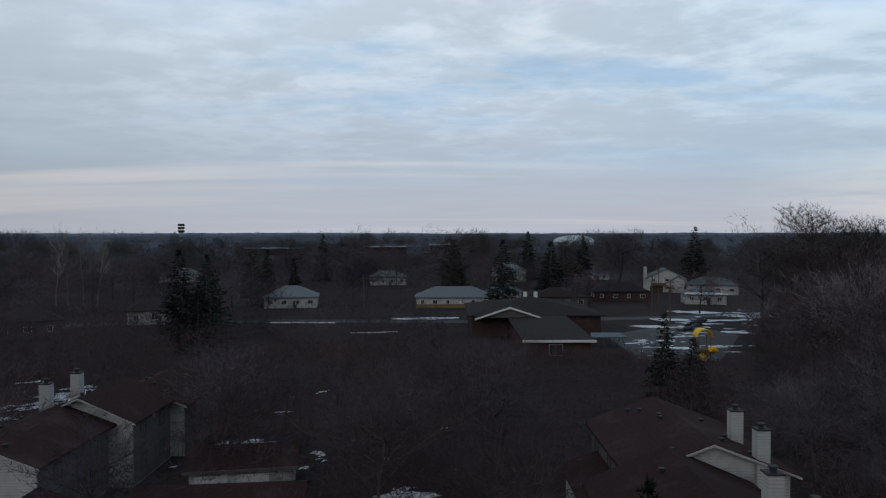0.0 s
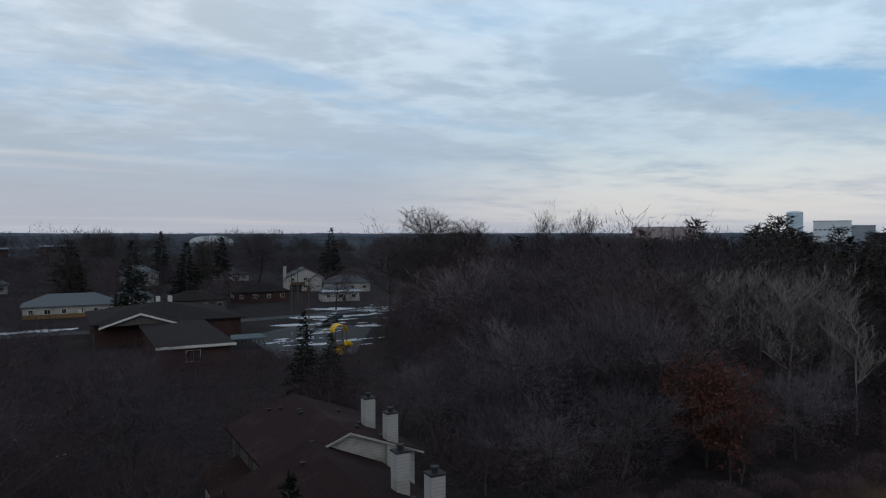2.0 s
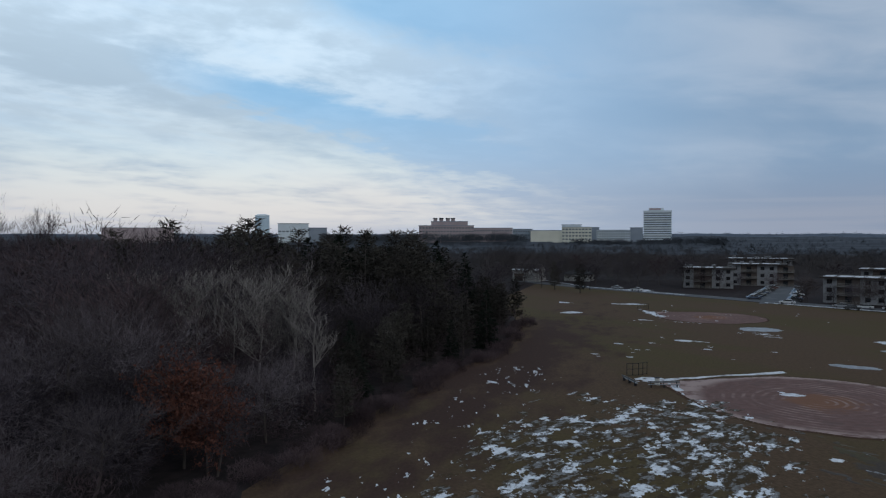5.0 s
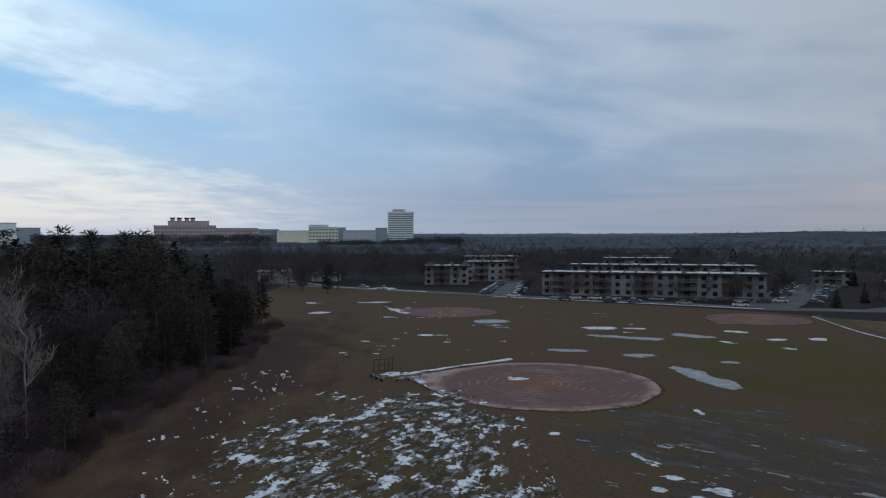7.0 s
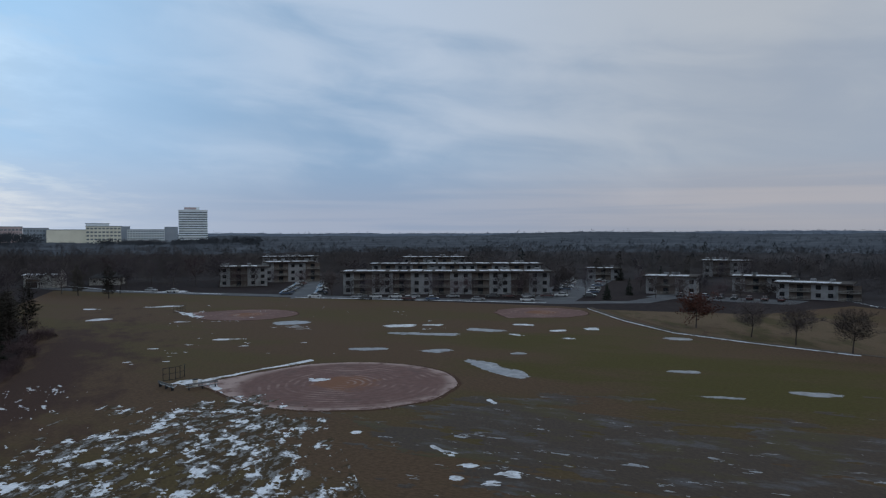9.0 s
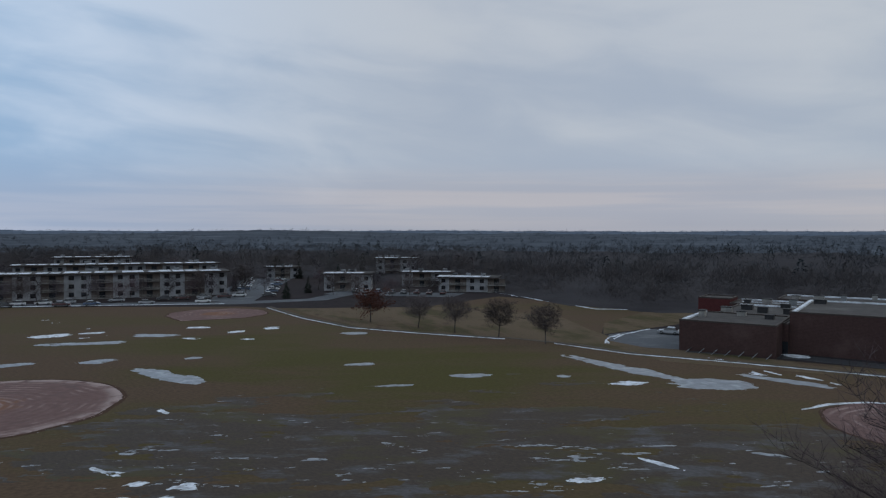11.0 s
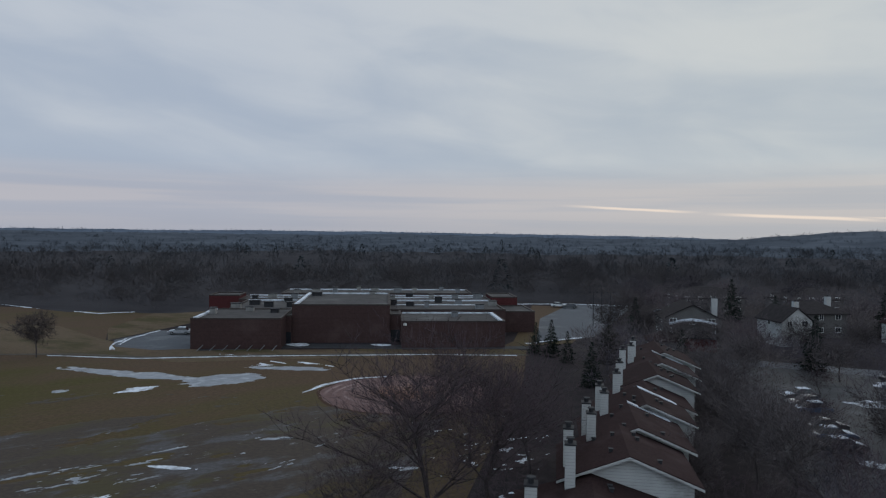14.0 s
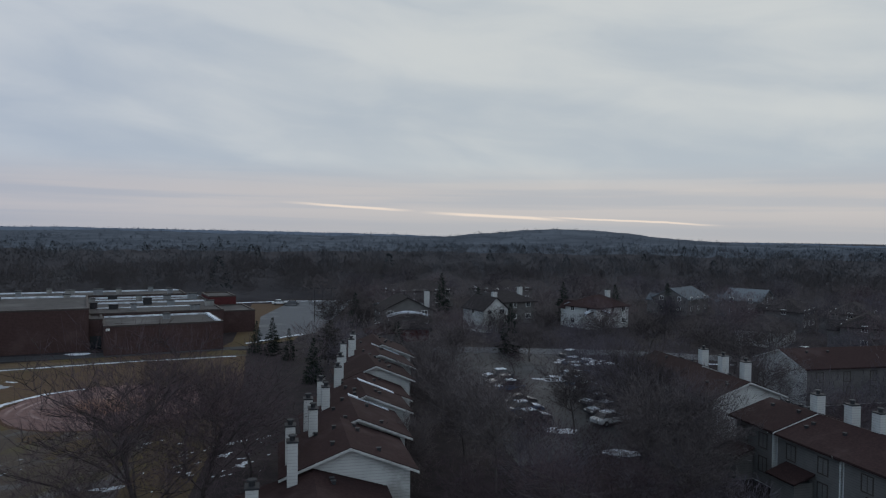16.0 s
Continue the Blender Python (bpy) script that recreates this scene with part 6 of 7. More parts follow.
# ---------------------------------------------------------------- trees
def blades(origin, direction, length, width, rng):
    """Thin tapering triangles: origins and directions as n x 3 arrays."""
    side = np.cross(direction, rng.normal(size=direction.shape))
    side /= np.linalg.norm(side, axis=1, keepdims=True) + 1e-9
    a = origin - side * width[:, None] / 2
    b = origin + side * width[:, None] / 2
    c = origin + direction * length[:, None]
    return np.stack([a, b, c], 1).reshape(-1, 3)


def grow(seed, height, spread, clear, limbs, upright=0.5, droop=0.0):
    """Trunk and limbs: a list of tapering pieces (start, end, r0, r1, level)."""
    rng = np.random.default_rng(seed)
    pieces = []

    def shoot(p, d, length, r, level):
        n = 4 if level == 0 else 3
        for i in range(n):
            d2 = d + rng.normal(size=3) * (0.05 if level == 0 else 0.16) + np.array([0, 0, (upright * 0.12 if level else 0.1) - droop * (i / n) * 0.2])
            d2 /= np.linalg.norm(d2)
            q = p + d2 * length / n
            r2 = r * (0.84 if level == 0 else 0.70)
            pieces.append((p, q, r, r2, level))
            if level < 3:
                k = {0: limbs if i >= 1 else 0, 1: 2, 2: 2}[level]
                if level == 0 and q[2] < clear * height:
                    k = 0
                for _ in range(k):
                    az = rng.uniform(0, math.tau)
                    out = np.array([math.cos(az), math.sin(az), rng.uniform(0.25, 0.9) * (0.6 + upright)])
                    out /= np.linalg.norm(out)
                    d3 = 0.45 * d2 + 0.75 * out
                    d3 /= np.linalg.norm(d3)
                    ln = {0: spread * rng.uniform(0.75, 1.15), 1: spread * 0.5 * rng.uniform(0.7, 1.2), 2: spread * 0.26 * rng.uniform(0.7, 1.2)}[level]
                    shoot(q, d3, ln, r2 * 0.55, level + 1)
            p, d, r = q, d2, r2

    shoot(np.zeros(3), np.array([0, 0, 1.0]), height * 0.8, height * 0.0155, 0)
    return pieces, rng


def tree_meshes(seed, height, spread, clear=0.22, limbs=3, upright=0.5, twigs=2600, width=0.045, reach=1.3, bark="bark", leaf="twig", leafy=0.0, droop=0.0, radius=0.42, limb_levels=2, lumpy=1.0, thin=1.0):
    pieces, rng = grow(seed, height, spread, clear, limbs, upright, droop)
    far_out = np.percentile([math.hypot(t[1][0], t[1][1]) for t in pieces if t[4] >= 2], 90)
    high = max(t[1][2] for t in pieces)
    fx, fz = radius * height / far_out, 0.97 * height / high
    pieces = [(t[0] * (fx, fx, fz), t[1] * (fx, fx, fz), t[2] * thin, t[3] * thin, t[4]) for t in pieces]
    trunk = Shape()
    for p, q, r0, r1, lv in pieces:
        if lv <= limb_levels:
            trunk.tube(p, q, max(r0, 0.018), max(r1, 0.012), 6 if lv == 0 else 4 if lv == 1 else 3, caps=False)
    # the crown: twigs along the outer limbs, and fine twigs filling its rounded body
    outer = [t for t in pieces if t[4] >= 2]
    n1 = int(twigs * 0.4)
    w = np.array([np.linalg.norm(t[1] - t[0]) for t in outer])
    pick = rng.choice(len(outer), n1, p=w / w.sum())
    k = rng.random(n1)[:, None]
    P = np.array([t[0] for t in outer])[pick]
    Q = np.array([t[1] for t in outer])[pick]
    o1 = P + (Q - P) * k
    d1 = (Q - P) / (np.linalg.norm(Q - P, axis=1, keepdims=True) + 1e-9)
    n2 = twigs - n1
    u = rng.normal(size=(n2, 3))
    u /= np.linalg.norm(u, axis=1, keepdims=True)
    ends = np.array([t[1] for t in outer])
    centre = np.array([ends[:, 0].mean() * 0.5, ends[:, 1].mean() * 0.5, height * (0.52 + 0.35 * clear)])
    size = np.array([radius * height] * 2 + [height * (0.46 - 0.3 * clear)])
    bump = 0.8 + 0.35 * np.sin(3 * u[:, 0] + seed) * np.cos(4 * u[:, 1] - seed) + 0.2 * np.sin(7 * u[:, 2] + 5 * u[:, 0])
    bump = 0.9 + lumpy * (bump - 0.9)
    o2 = centre + u * size * (bump * (0.2 + 0.8 * rng.random(n2) ** 0.45))[:, None]
    o2[:, 2] = np.maximum(o2[:, 2], 0.25 + height * clear * 0.5)
    o, d = np.concatenate([o1, o2]), np.concatenate([d1, u])
    radial = (o - centre) / (np.linalg.norm(o - centre, axis=1, keepdims=True) + 1e-9)
    dirs = d * 0.55 + radial * 0.28 + rng.normal(size=d.shape) * 0.6 + np.array([0, 0, 0.2 + 0.4 * upright - droop])
    dirs /= np.linalg.norm(dirs, axis=1, keepdims=True)
    length = reach * rng.uniform(0.4, 1.2, twigs)
    pts = blades(o, dirs, length, np.full(twigs, width) * rng.uniform(0.7, 1.3, twigs), rng)
    if leafy:
        n = int(twigs * leafy)
        sel = rng.choice(twigs, n)
        lo = o[sel] + dirs[sel] * (length[sel] * rng.random(n))[:, None]
        ld = rng.normal(size=(n, 3))
        ld /= np.linalg.norm(ld, axis=1, keepdims=True)
        pts = np.concatenate([pts, blades(lo, ld, np.full(n, 0.32), np.full(n, 0.22), rng)])
    k = height / np.percentile(pts[:, 2], 99.7)
    trunk.v = [(x * k, y * k, z * k) for x, y, z in trunk.v]
    return trunk.mesh("trunk", M[bark]), triangles("crown", pts * k, leaf)


def conifer_meshes(seed, height, radius, needles="needles", layers=26, open_crown=0.0, bare=0.05, lumps=0.25):
    rng = np.random.default_rng(seed)
    trunk = Shape().tube((0, 0, 0), (0, 0, height * 0.55), height * 0.014, height * 0.008, 7).tube((0, 0, height * 0.55), (0, 0, height * 0.98), height * 0.008, 0.02, 5)
    out = []
    for i in range(layers):
        k = bare + (1 - bare) * i / layers
        z = height * k
        r = radius * (1 - k) ** (0.8 if not open_crown else 0.45) * rng.uniform(1 - lumps, 1 + lumps)
        if open_crown:
            r *= min(1.0, 0.35 + k * 1.2)
        n = int(9 + 7 * (1 - k))
        for j in range(n):
            az = rng.uniform(0, math.tau)
            rr = r * rng.uniform(0.7, 1.1)
            d = np.array([math.cos(az), math.sin(az), -0.28 + 0.5 * k + open_crown * 0.5])
            d /= np.linalg.norm(d)
            m = max(3, int(rr * (4.6 if open_crown else 3.2)))
            s = rng.uniform(0.15, 1.0, m)[:, None]
            o = np.array([0, 0, z]) + d * rr * s
            fan = d + rng.normal(size=(m, 3)) * 0.55 - np.array([0, 0, 0.22])
            fan /= np.linalg.norm(fan, axis=1, keepdims=True)
            out.append(blades(o, fan, rng.uniform(0.5, 1.15, m) * (0.55 + 0.12 * rr), rng.uniform(0.16, 0.34, m) * (0.7 + 0.12 * rr) * (0.75 if open_crown else 1.0), rng))
    tip = np.tile(np.array([[0, 0, height * 0.93]]), (14, 1))
    td = rng.normal(size=(14, 3)) * 0.3 + np.array([0, 0, 1.0])
    out.append(blades(tip, td / np.linalg.norm(td, axis=1, keepdims=True), np.full(14, height * 0.07), np.full(14, 0.14), rng))
    return trunk.mesh("trunk", M["bark"]), triangles("crown", np.concatenate(out), needles)


def shrub_mesh(seed, height, twigs=700, leaf="twig_warm"):
    rng = np.random.default_rng(seed)
    n = twigs
    az, rad = rng.uniform(0, math.tau, n), np.sqrt(rng.random(n)) * height * 0.75
    o = np.stack([rad * np.cos(az), rad * np.sin(az), rng.random(n) ** 0.8 * height * 0.75 * (1 - (rad / height) ** 2 * 0.6)], 1)
    d = np.stack([np.cos(az) * 0.5, np.sin(az) * 0.5, np.full(n, 0.8)], 1) + rng.normal(size=(n, 3)) * 0.5
    d /= np.linalg.norm(d, axis=1, keepdims=True)
    return triangles("twigs", blades(o, d, rng.uniform(0.5, 1.1, n) * height * 0.35, rng.uniform(0.03, 0.06, n), rng), leaf)


# prototypes: name, category, label, meshes, real height
KIND = {}


def prototype(key, name, category, label, meshes, group, height):
    KIND[key] = [name, category, label, meshes, group, height, None]


BARE = "bare grey-brown deciduous tree in winter"
for i in range(5):
    prototype("bare%d" % i, "bare_tree", "tree", BARE, tree_meshes(40 + i, 14, 4.6, 0.14, 3, 0.5, 3700, 0.046, 1.15, radius=0.36 + 0.03 * i), "bare trees", 14)
for i in range(3):
    prototype("warm%d" % i, "bare_tree", "tree", "bare tree with fine reddish-brown twigs", tree_meshes(60 + i, 11, 4.2, 0.08, 3, 0.6, 3700, 0.041, 1.0, leaf="twig_warm", radius=0.48 + 0.04 * i), "bare trees", 11)
for i in range(2):
    prototype("light%d" % i, "bare_tree", "tree", "broad bare tree with pale grey twigs", tree_meshes(160 + i, 11, 4.2, 0.06, 3, 0.7, 3800, 0.034, 1.2, leaf="twig_light", radius=0.5), "bare trees", 11)
for i in range(3):
    prototype("pale%d" % i, "aspen_tree", "tree", "bare pale-barked aspen with upright limbs", tree_meshes(70 + i, 14, 3.0, 0.12, 3, 1.4, 700, 0.030, 1.2, bark="pale_bark", leaf="pale_twig", radius=0.19, limb_levels=3, thin=0.6), "pale aspens", 14)
for i in range(3):
    prototype("farbare%d" % i, "bare_tree", "tree", BARE, tree_meshes(240 + i, 14, 4.6, 0.14, 3, 0.5, 2300, 0.062, 1.2, radius=0.38 + 0.04 * i, limb_levels=1), "bare trees", 14)
    prototype("farwarm%d" % i, "bare_tree", "tree", "bare tree with fine reddish-brown twigs", tree_meshes(260 + i, 11, 4.2, 0.08, 3, 0.6, 2300, 0.055, 1.05, leaf="twig_warm", radius=0.48 + 0.04 * i, limb_levels=1), "bare trees", 11)
for i in range(2):
    prototype("tall%d" % i, "tall_tree", "tree", "tall bare cottonwood standing above the woods", tree_meshes(80 + i, 27, 5.6, 0.42, 3, 1.5, 3000, 0.05, 1.5, leaf="twig_dark", radius=0.2, limb_levels=3), "tall trees", 27)
for i in range(2):
    prototype("dense%d" % i, "bare_tree", "tree", "dark bare tree with a dense twiggy crown", tree_meshes(180 + i, 11, 4.4, 0.10, 4, 0.5, 6000, 0.047, 1.0, leaf="twig_mid", radius=0.46 + 0.05 * i), "bare trees", 11)
for i in range(2):
    prototype("park%d" % i, "park_tree", "tree", "small round-headed bare tree in dead grass", tree_meshes(90 + i, 8.2, 2.7, 0.26, 4, 0.55, 6500, 0.036, 0.7, leaf="twig_mid", radius=0.42, lumpy=0.5), "park trees", 8.2)
prototype("dome", "tall_tree", "tree", "large bare tree with a dense rounded crown", tree_meshes(88, 22, 6.4, 0.2, 4, 0.6, 21000, 0.058, 0.75, leaf="twig_mid", radius=0.34, lumpy=0.3), "tall trees", 22)
prototype("oak", "oak_tree", "tree", "oak with withered red-brown leaves", tree_meshes(95, 10, 3.8, 0.12, 4, 0.5, 2200, 0.045, 1.0, leaf="oak_leaf", leafy=1.3, radius=0.44), "oak trees", 10)
prototype("front0", "bare_tree", "tree", "large bare tree with spreading limbs beside the townhouses", tree_meshes(101, 14, 5.6, 0.06, 4, 0.9, 6500, 0.022, 1.5, leaf="twig_warm", radius=0.5, limb_levels=3, lumpy=0.6), "bare trees", 14)
prototype("front1", "bare_tree", "tree", "large bare tree with spreading limbs beside the townhouses", tree_meshes(104, 14, 5.2, 0.06, 4, 0.9, 6500, 0.022, 1.5, leaf="twig_warm", radius=0.46, limb_levels=3, lumpy=0.6), "bare trees", 14)
for i in range(2):
    prototype("spruce%d" % i, "spruce_tree", "tree", "dark spruce with drooping branches", conifer_meshes(110 + i, 16, 4.0, layers=36), "conifers", 16)
for i in range(2):
    prototype("pine%d" % i, "pine_tree", "tree", "dark pine with a ragged crown", conifer_meshes(120 + i, 16, 4.4, "pine", 26, 0.7, 0.16, 0.35), "conifers", 16)
for i in range(2):
    prototype("shrub%d" % i, "bare_shrub", "shrub", "low dark bare shrub at the edge of woods", (None, shrub_mesh(130 + i, 3.2, leaf="twig_warm")), "shrubs", 3.2)


def plant(key, x, y, height, turn=None, squash=1.0, r=random.Random(77)):
    if math.hypot(x, y) > 100 and key[:4] in ("bare", "warm"):
        key = "far" + key[:4] + str(int(key[4:]) % 3)      # lighter meshes further off
    spec = KIND[key]
    name, category, label, (trunk, crown), group, h0, first = spec
    s = height / h0
    m = pose(x, y, -0.05, r.uniform(-2, 2), r.uniform(-2, 2), r.uniform(0, 360) if turn is None else turn) @ Matrix.Diagonal((s * squash, s * squash, s, 1))
    if first is None:
        if trunk is None:
            ob = tagged(new(name, crown), label, category, group)
            ob.matrix_basis = m
        else:
            ob = thing(name, m, label, category, group)
            part("trunk", trunk, "", ob)
            part("crown", crown, "", ob)
        spec[6] = ob, Matrix(m)
        return ob
    if trunk is None:
        ob = tagged(new(name, crown), label, category, group)
        ob.matrix_basis = m
        return ob
    ob = thing(name, m, label, category, group)
    part("trunk", trunk, "", ob)
    part("crown", crown, "", ob)
    return ob


rng = random.Random(21)
taken = []


def free(x, y, gap):
    for a, b in taken:
        if (a - x) ** 2 + (b - y) ** 2 < gap * gap:
            return False
    taken.append((x, y))
    return True


# woods between the townhouses and the field
WOODS = [(27, 46), (34, 42), (48, 37.5), (70, 36.5), (97, 39), (122, 36), (166, 40), (176, 62), (160, 140), (120, 176), (84, 172), (56, 128), (50, 96), (30, 66)]
def crown_top(x, y):
    """How high the woods grow at a place: low at the rim, as high as twenty metres within."""
    e, dist = edge_distance(WOODS, x, y), math.hypot(x, y)
    top = min(22.0, 8.0 + 0.40 * e) if y < 75 else min(23.5, 9 + 0.55 * e)
    if x > 112:
        top = min(22.0, 11.0 + 0.6 * e)
    if math.degrees(math.atan2(x, y)) < 40:
        top = min(top, 7.5 + 0.082 * dist)
    if 47 < math.degrees(math.atan2(x, y)) < 63 and dist < 86:
        top = min(top, 21.0 - 0.15 * dist)
    return top


def piny(x, y):
    return y < 115 and (x > 100 or x > 1.8 * y)


def woods_key(x, y, pick):
    if piny(x, y) and pick < 0.86:
        return rng.choice(("pine0", "pine1", "spruce0"))
    if x > 78 and y > 60 and pick < 0.16:
        return rng.choice(("pine0", "pine1"))
    if 45 < x < 88 and x < 1.9 * y and pick < 0.15:
        return "pale%d" % rng.randrange(3)
    if math.hypot(x, y) < 84 and pick < 0.68:
        return "light%d" % rng.randrange(2)
    if pick < 0.6:
        return "warm%d" % rng.randrange(3)
    return "bare%d" % rng.randrange(5)


count = tries = 0
while count < 235 and tries < 9000:
    tries += 1
    x, y = rng.uniform(26, 178), rng.uniform(34, 178)
    if not inside(WOODS, x, y):
        continue
    dist = math.hypot(x, y)
    e = edge_distance(WOODS, x, y)
    if e > 32 and rng.random() < 0.7:
        continue
    if not free(x, y, 4.2 + dist * 0.010):
        continue
    plant(woods_key(x, y, rng.random()), x, y, crown_top(x, y) * rng.uniform(0.82, 1.04), squash=rng.uniform(0.95, 1.2))
    count += 1
for i in range(110):
    k = i / 109
    line = [(32, 41), (48, 35.5), (70, 34.5), (97, 36), (122, 33.5), (167, 38)]
    s = k * (len(line) - 1)
    j = min(int(s), len(line) - 2)
    x = line[j][0] + (line[j + 1][0] - line[j][0]) * (s - j)
    y = line[j][1] + (line[j + 1][1] - line[j][1]) * (s - j)
    plant("shrub%d" % (i % 2), x + rng.uniform(-1.5, 1.5), y + rng.uniform(-1.5, 2.5), rng.uniform(0.9, 2.4))


def at_bearing(key, bearing, dist, height, turn=None, squash=1.0):
    x, y = polar(bearing, dist)
    taken.append((x, y))
    return plant(key, x, y, height, turn, squash)


# trees that stand out of the woods
at_bearing("bare0", 24.6, 165, 24.4)
at_bearing("light1", 29.8, 118, 19.0, squash=1.0)
at_bearing("light0", 34.0, 122, 18.0, squash=1.0)
at_bearing("dome", 28.2, 165, 27.0)
at_bearing("dome", 30.6, 168, 24.4, squash=0.8)
at_bearing("dome", 26.0, 175, 20.0)
at_bearing("tall0", 37.3, 150, 27.2, squash=0.9)
at_bearing("tall1", 39.6, 152, 26.8, squash=0.85)
at_bearing("pine0", 53.0, 172, 23.5, squash=1.3)
at_bearing("pine1", 54.6, 170, 24.0, squash=1.2)
at_bearing("pine0", 56.3, 168, 22.0, squash=1.3)
at_bearing("pine1", 62.0, 175, 23.5)
at_bearing("pine0", 66.2, 178, 22.5, squash=1.2)
at_bearing("pine1", 67.2, 172, 22.5, squash=1.1)
for b, d, h in ((50.6, 90, 18.5), (51.8, 94, 18), (53.2, 88, 17.5), (54.4, 92, 19), (55.2, 87, 18), (56.4, 90, 17), (57.6, 86, 16), (58.6, 89, 17.5), (59.6, 85, 15.5), (49.4, 96, 18), (47.6, 100, 17.5)):
    at_bearing("pale%d" % (d % 3), b, d, h, squash=1.1)
for i in range(12):
    at_bearing("pale%d" % (i % 3), 43 + i * 1.35 + rng.uniform(-0.5, 0.5), rng.uniform(100, 128), rng.uniform(17, 19.5))
at_bearing("oak", 49.6, 67, 11.0, squash=0.85)
at_bearing("oak", 51.3, 64, 8.5, squash=0.9)
at_bearing("oak", 126.6, 165.9, 8.8, squash=1.25)
for b, d, h, key in ((130.5, 155.4, 7.6, "park0"), (133.5, 147.6, 8.2, "park1"), (137.1, 141.6, 8.0, "park0"), (140.9, 134.4, 8.0, "park1")):
    at_bearing(key, b, d, h, squash=1.05)
# trees between the camera and the south row
at_bearing("front0", 170.6, 43, 16.2, squash=0.85)
at_bearing("front1", 175.4, 48, 15.0, squash=0.8)
at_bearing("front1", 165.3, 42, 9.5, squash=0.9)
at_bearing("warm1", 178.4, 62, 11)
at_bearing("warm2", 173.4, 63, 10.5)
at_bearing("warm0", 169.5, 62, 8.5)
at_bearing("spruce0", 180.0, 124, 6.6, squash=1.1)
at_bearing("spruce1", 178.7, 127, 5.6, squash=1.1)
at_bearing("spruce0", 181.3, 118, 5.4)
at_bearing("spruce1", 183.2, 100, 6.4, squash=1.1)
at_bearing("pine0", 184.4, 112, 7.4, squash=1.2)
# spruces in the gardens to the north
at_bearing("spruce1", 16.2, 27.5, 12.0, squash=0.8)
at_bearing("spruce0", 17.7, 86, 12.0, squash=1.0)
at_bearing("spruce1", 19.8, 84, 9.5, squash=1.2)
at_bearing("spruce0", -20.4, 150, 18.5, squash=1.2)
at_bearing("spruce1", -18.5, 150, 17.5, squash=1.2)
at_bearing("spruce0", -19.4, 132, 12.5, squash=1.5)
at_bearing("pine0", -15.4, 215, 17, squash=1.3)
at_bearing("spruce1", -14.2, 215, 17)
at_bearing("pine1", 0.6, 225, 20, squash=1.2)
at_bearing("spruce0", 1.3, 228, 16)
at_bearing("spruce1", 4.9, 196, 20, squash=1.15)
at_bearing("spruce0", 8.7, 240, 19, squash=1.4)
at_bearing("pine1", 10.0, 246, 19, squash=1.3)
at_bearing("spruce1", 11.2, 250, 21)
at_bearing("spruce0", 19.7, 290, 24.5, squash=1.1)
at_bearing("spruce1", 6.9, 330, 23)
at_bearing("spruce1", -9.8, 330, 22)
at_bearing("spruce0", -12.0, 230, 14)
at_bearing("bare2", 0.0, 330, 25, squash=1.5)
at_bearing("bare3", -7.8, 330, 25, squash=1.8)
at_bearing("bare1", 14.0, 300, 22, squash=1.5)
for b in (-29.0, -28.2, -27.2, -26.3):
    at_bearing("pale%d" % (int(-b) % 3), b, 240, 24, squash=0.9)
# dark evergreens by the apartments and the south-west houses
for b, d, h in ((119.9, 230, 6.2), (115.9, 262, 6.5), (121.6, 250, 6), (124.0, 300, 8), (120.9, 330, 8), (199.2, 126, 9), (207.6, 170, 10), (203.5, 176, 10), (186.5, 158, 8), (190.0, 118, 6.5), (196.5, 166, 9), (211.5, 182, 10), (193.6, 190, 11)):
    at_bearing("spruce%d" % (int(d) % 2), b, d, h, squash=1.1)

# broad bare trees round the townhouse car park, south-west
for b, d, h, w in ((198.2, 57, 10.6, 0.85), (195.6, 64, 9.8, 0.9), (193.9, 74, 9.4, 0.9), (204.5, 76, 8.5, 0.9), (209.0, 88, 8.4, 0.9), (218.9, 90, 8.6, 1.0), (209.6, 66, 8.8, 1.0), (214.6, 60, 7.4, 1.0), (212.4, 54, 7.0, 1.0),
                   (192.6, 88, 8.6, 1.0), (191.6, 100, 8.0, 1.0), (200.8, 118, 7.2, 1.1), (194.6, 112, 7.6, 1.1), (189.6, 132, 7.4, 1.2), (193.0, 138, 7.0, 1.2), (198.0, 138, 7.4, 1.2), (202.4, 142, 7.0, 1.2), (206.0, 132, 7.6, 1.3),
                   (210.2, 130, 8.0, 1.3), (213.8, 122, 8.4, 1.3), (216.4, 108, 9.0, 1.2), (219.0, 126, 9.0, 1.2), (187.4, 140, 8.0, 1.1), (184.6, 152, 8.4, 1.2), (186.2, 176, 9.5, 1.2), (190.6, 56, 7.6, 0.9)):
    at_bearing(("dense0", "dense1")[d // 2 % 2], b, d, h, squash=w)
for b, d, h, w in ((203.4, 50, 7.4, 1.1), (208.2, 48, 7.6, 1.2), (205.8, 58, 6.6, 1.1), (197.2, 47, 6.8, 1.0), (201.0, 64, 6.6, 1.0)):
    at_bearing(("warm0", "warm1")[d % 2], b, d, h, squash=w)

# gardens and yards to the north
KEEP = [(1, 33, 112, 178), (-9, 16, 180, 216), (-54, -36, 182, 216), (26, 66, 108, 186), (-36, -22, 40, 78), (9, 24, 20, 60), (48, 100, 205, 270), (26, 44, 196, 212)]
count = 0
tries = 0
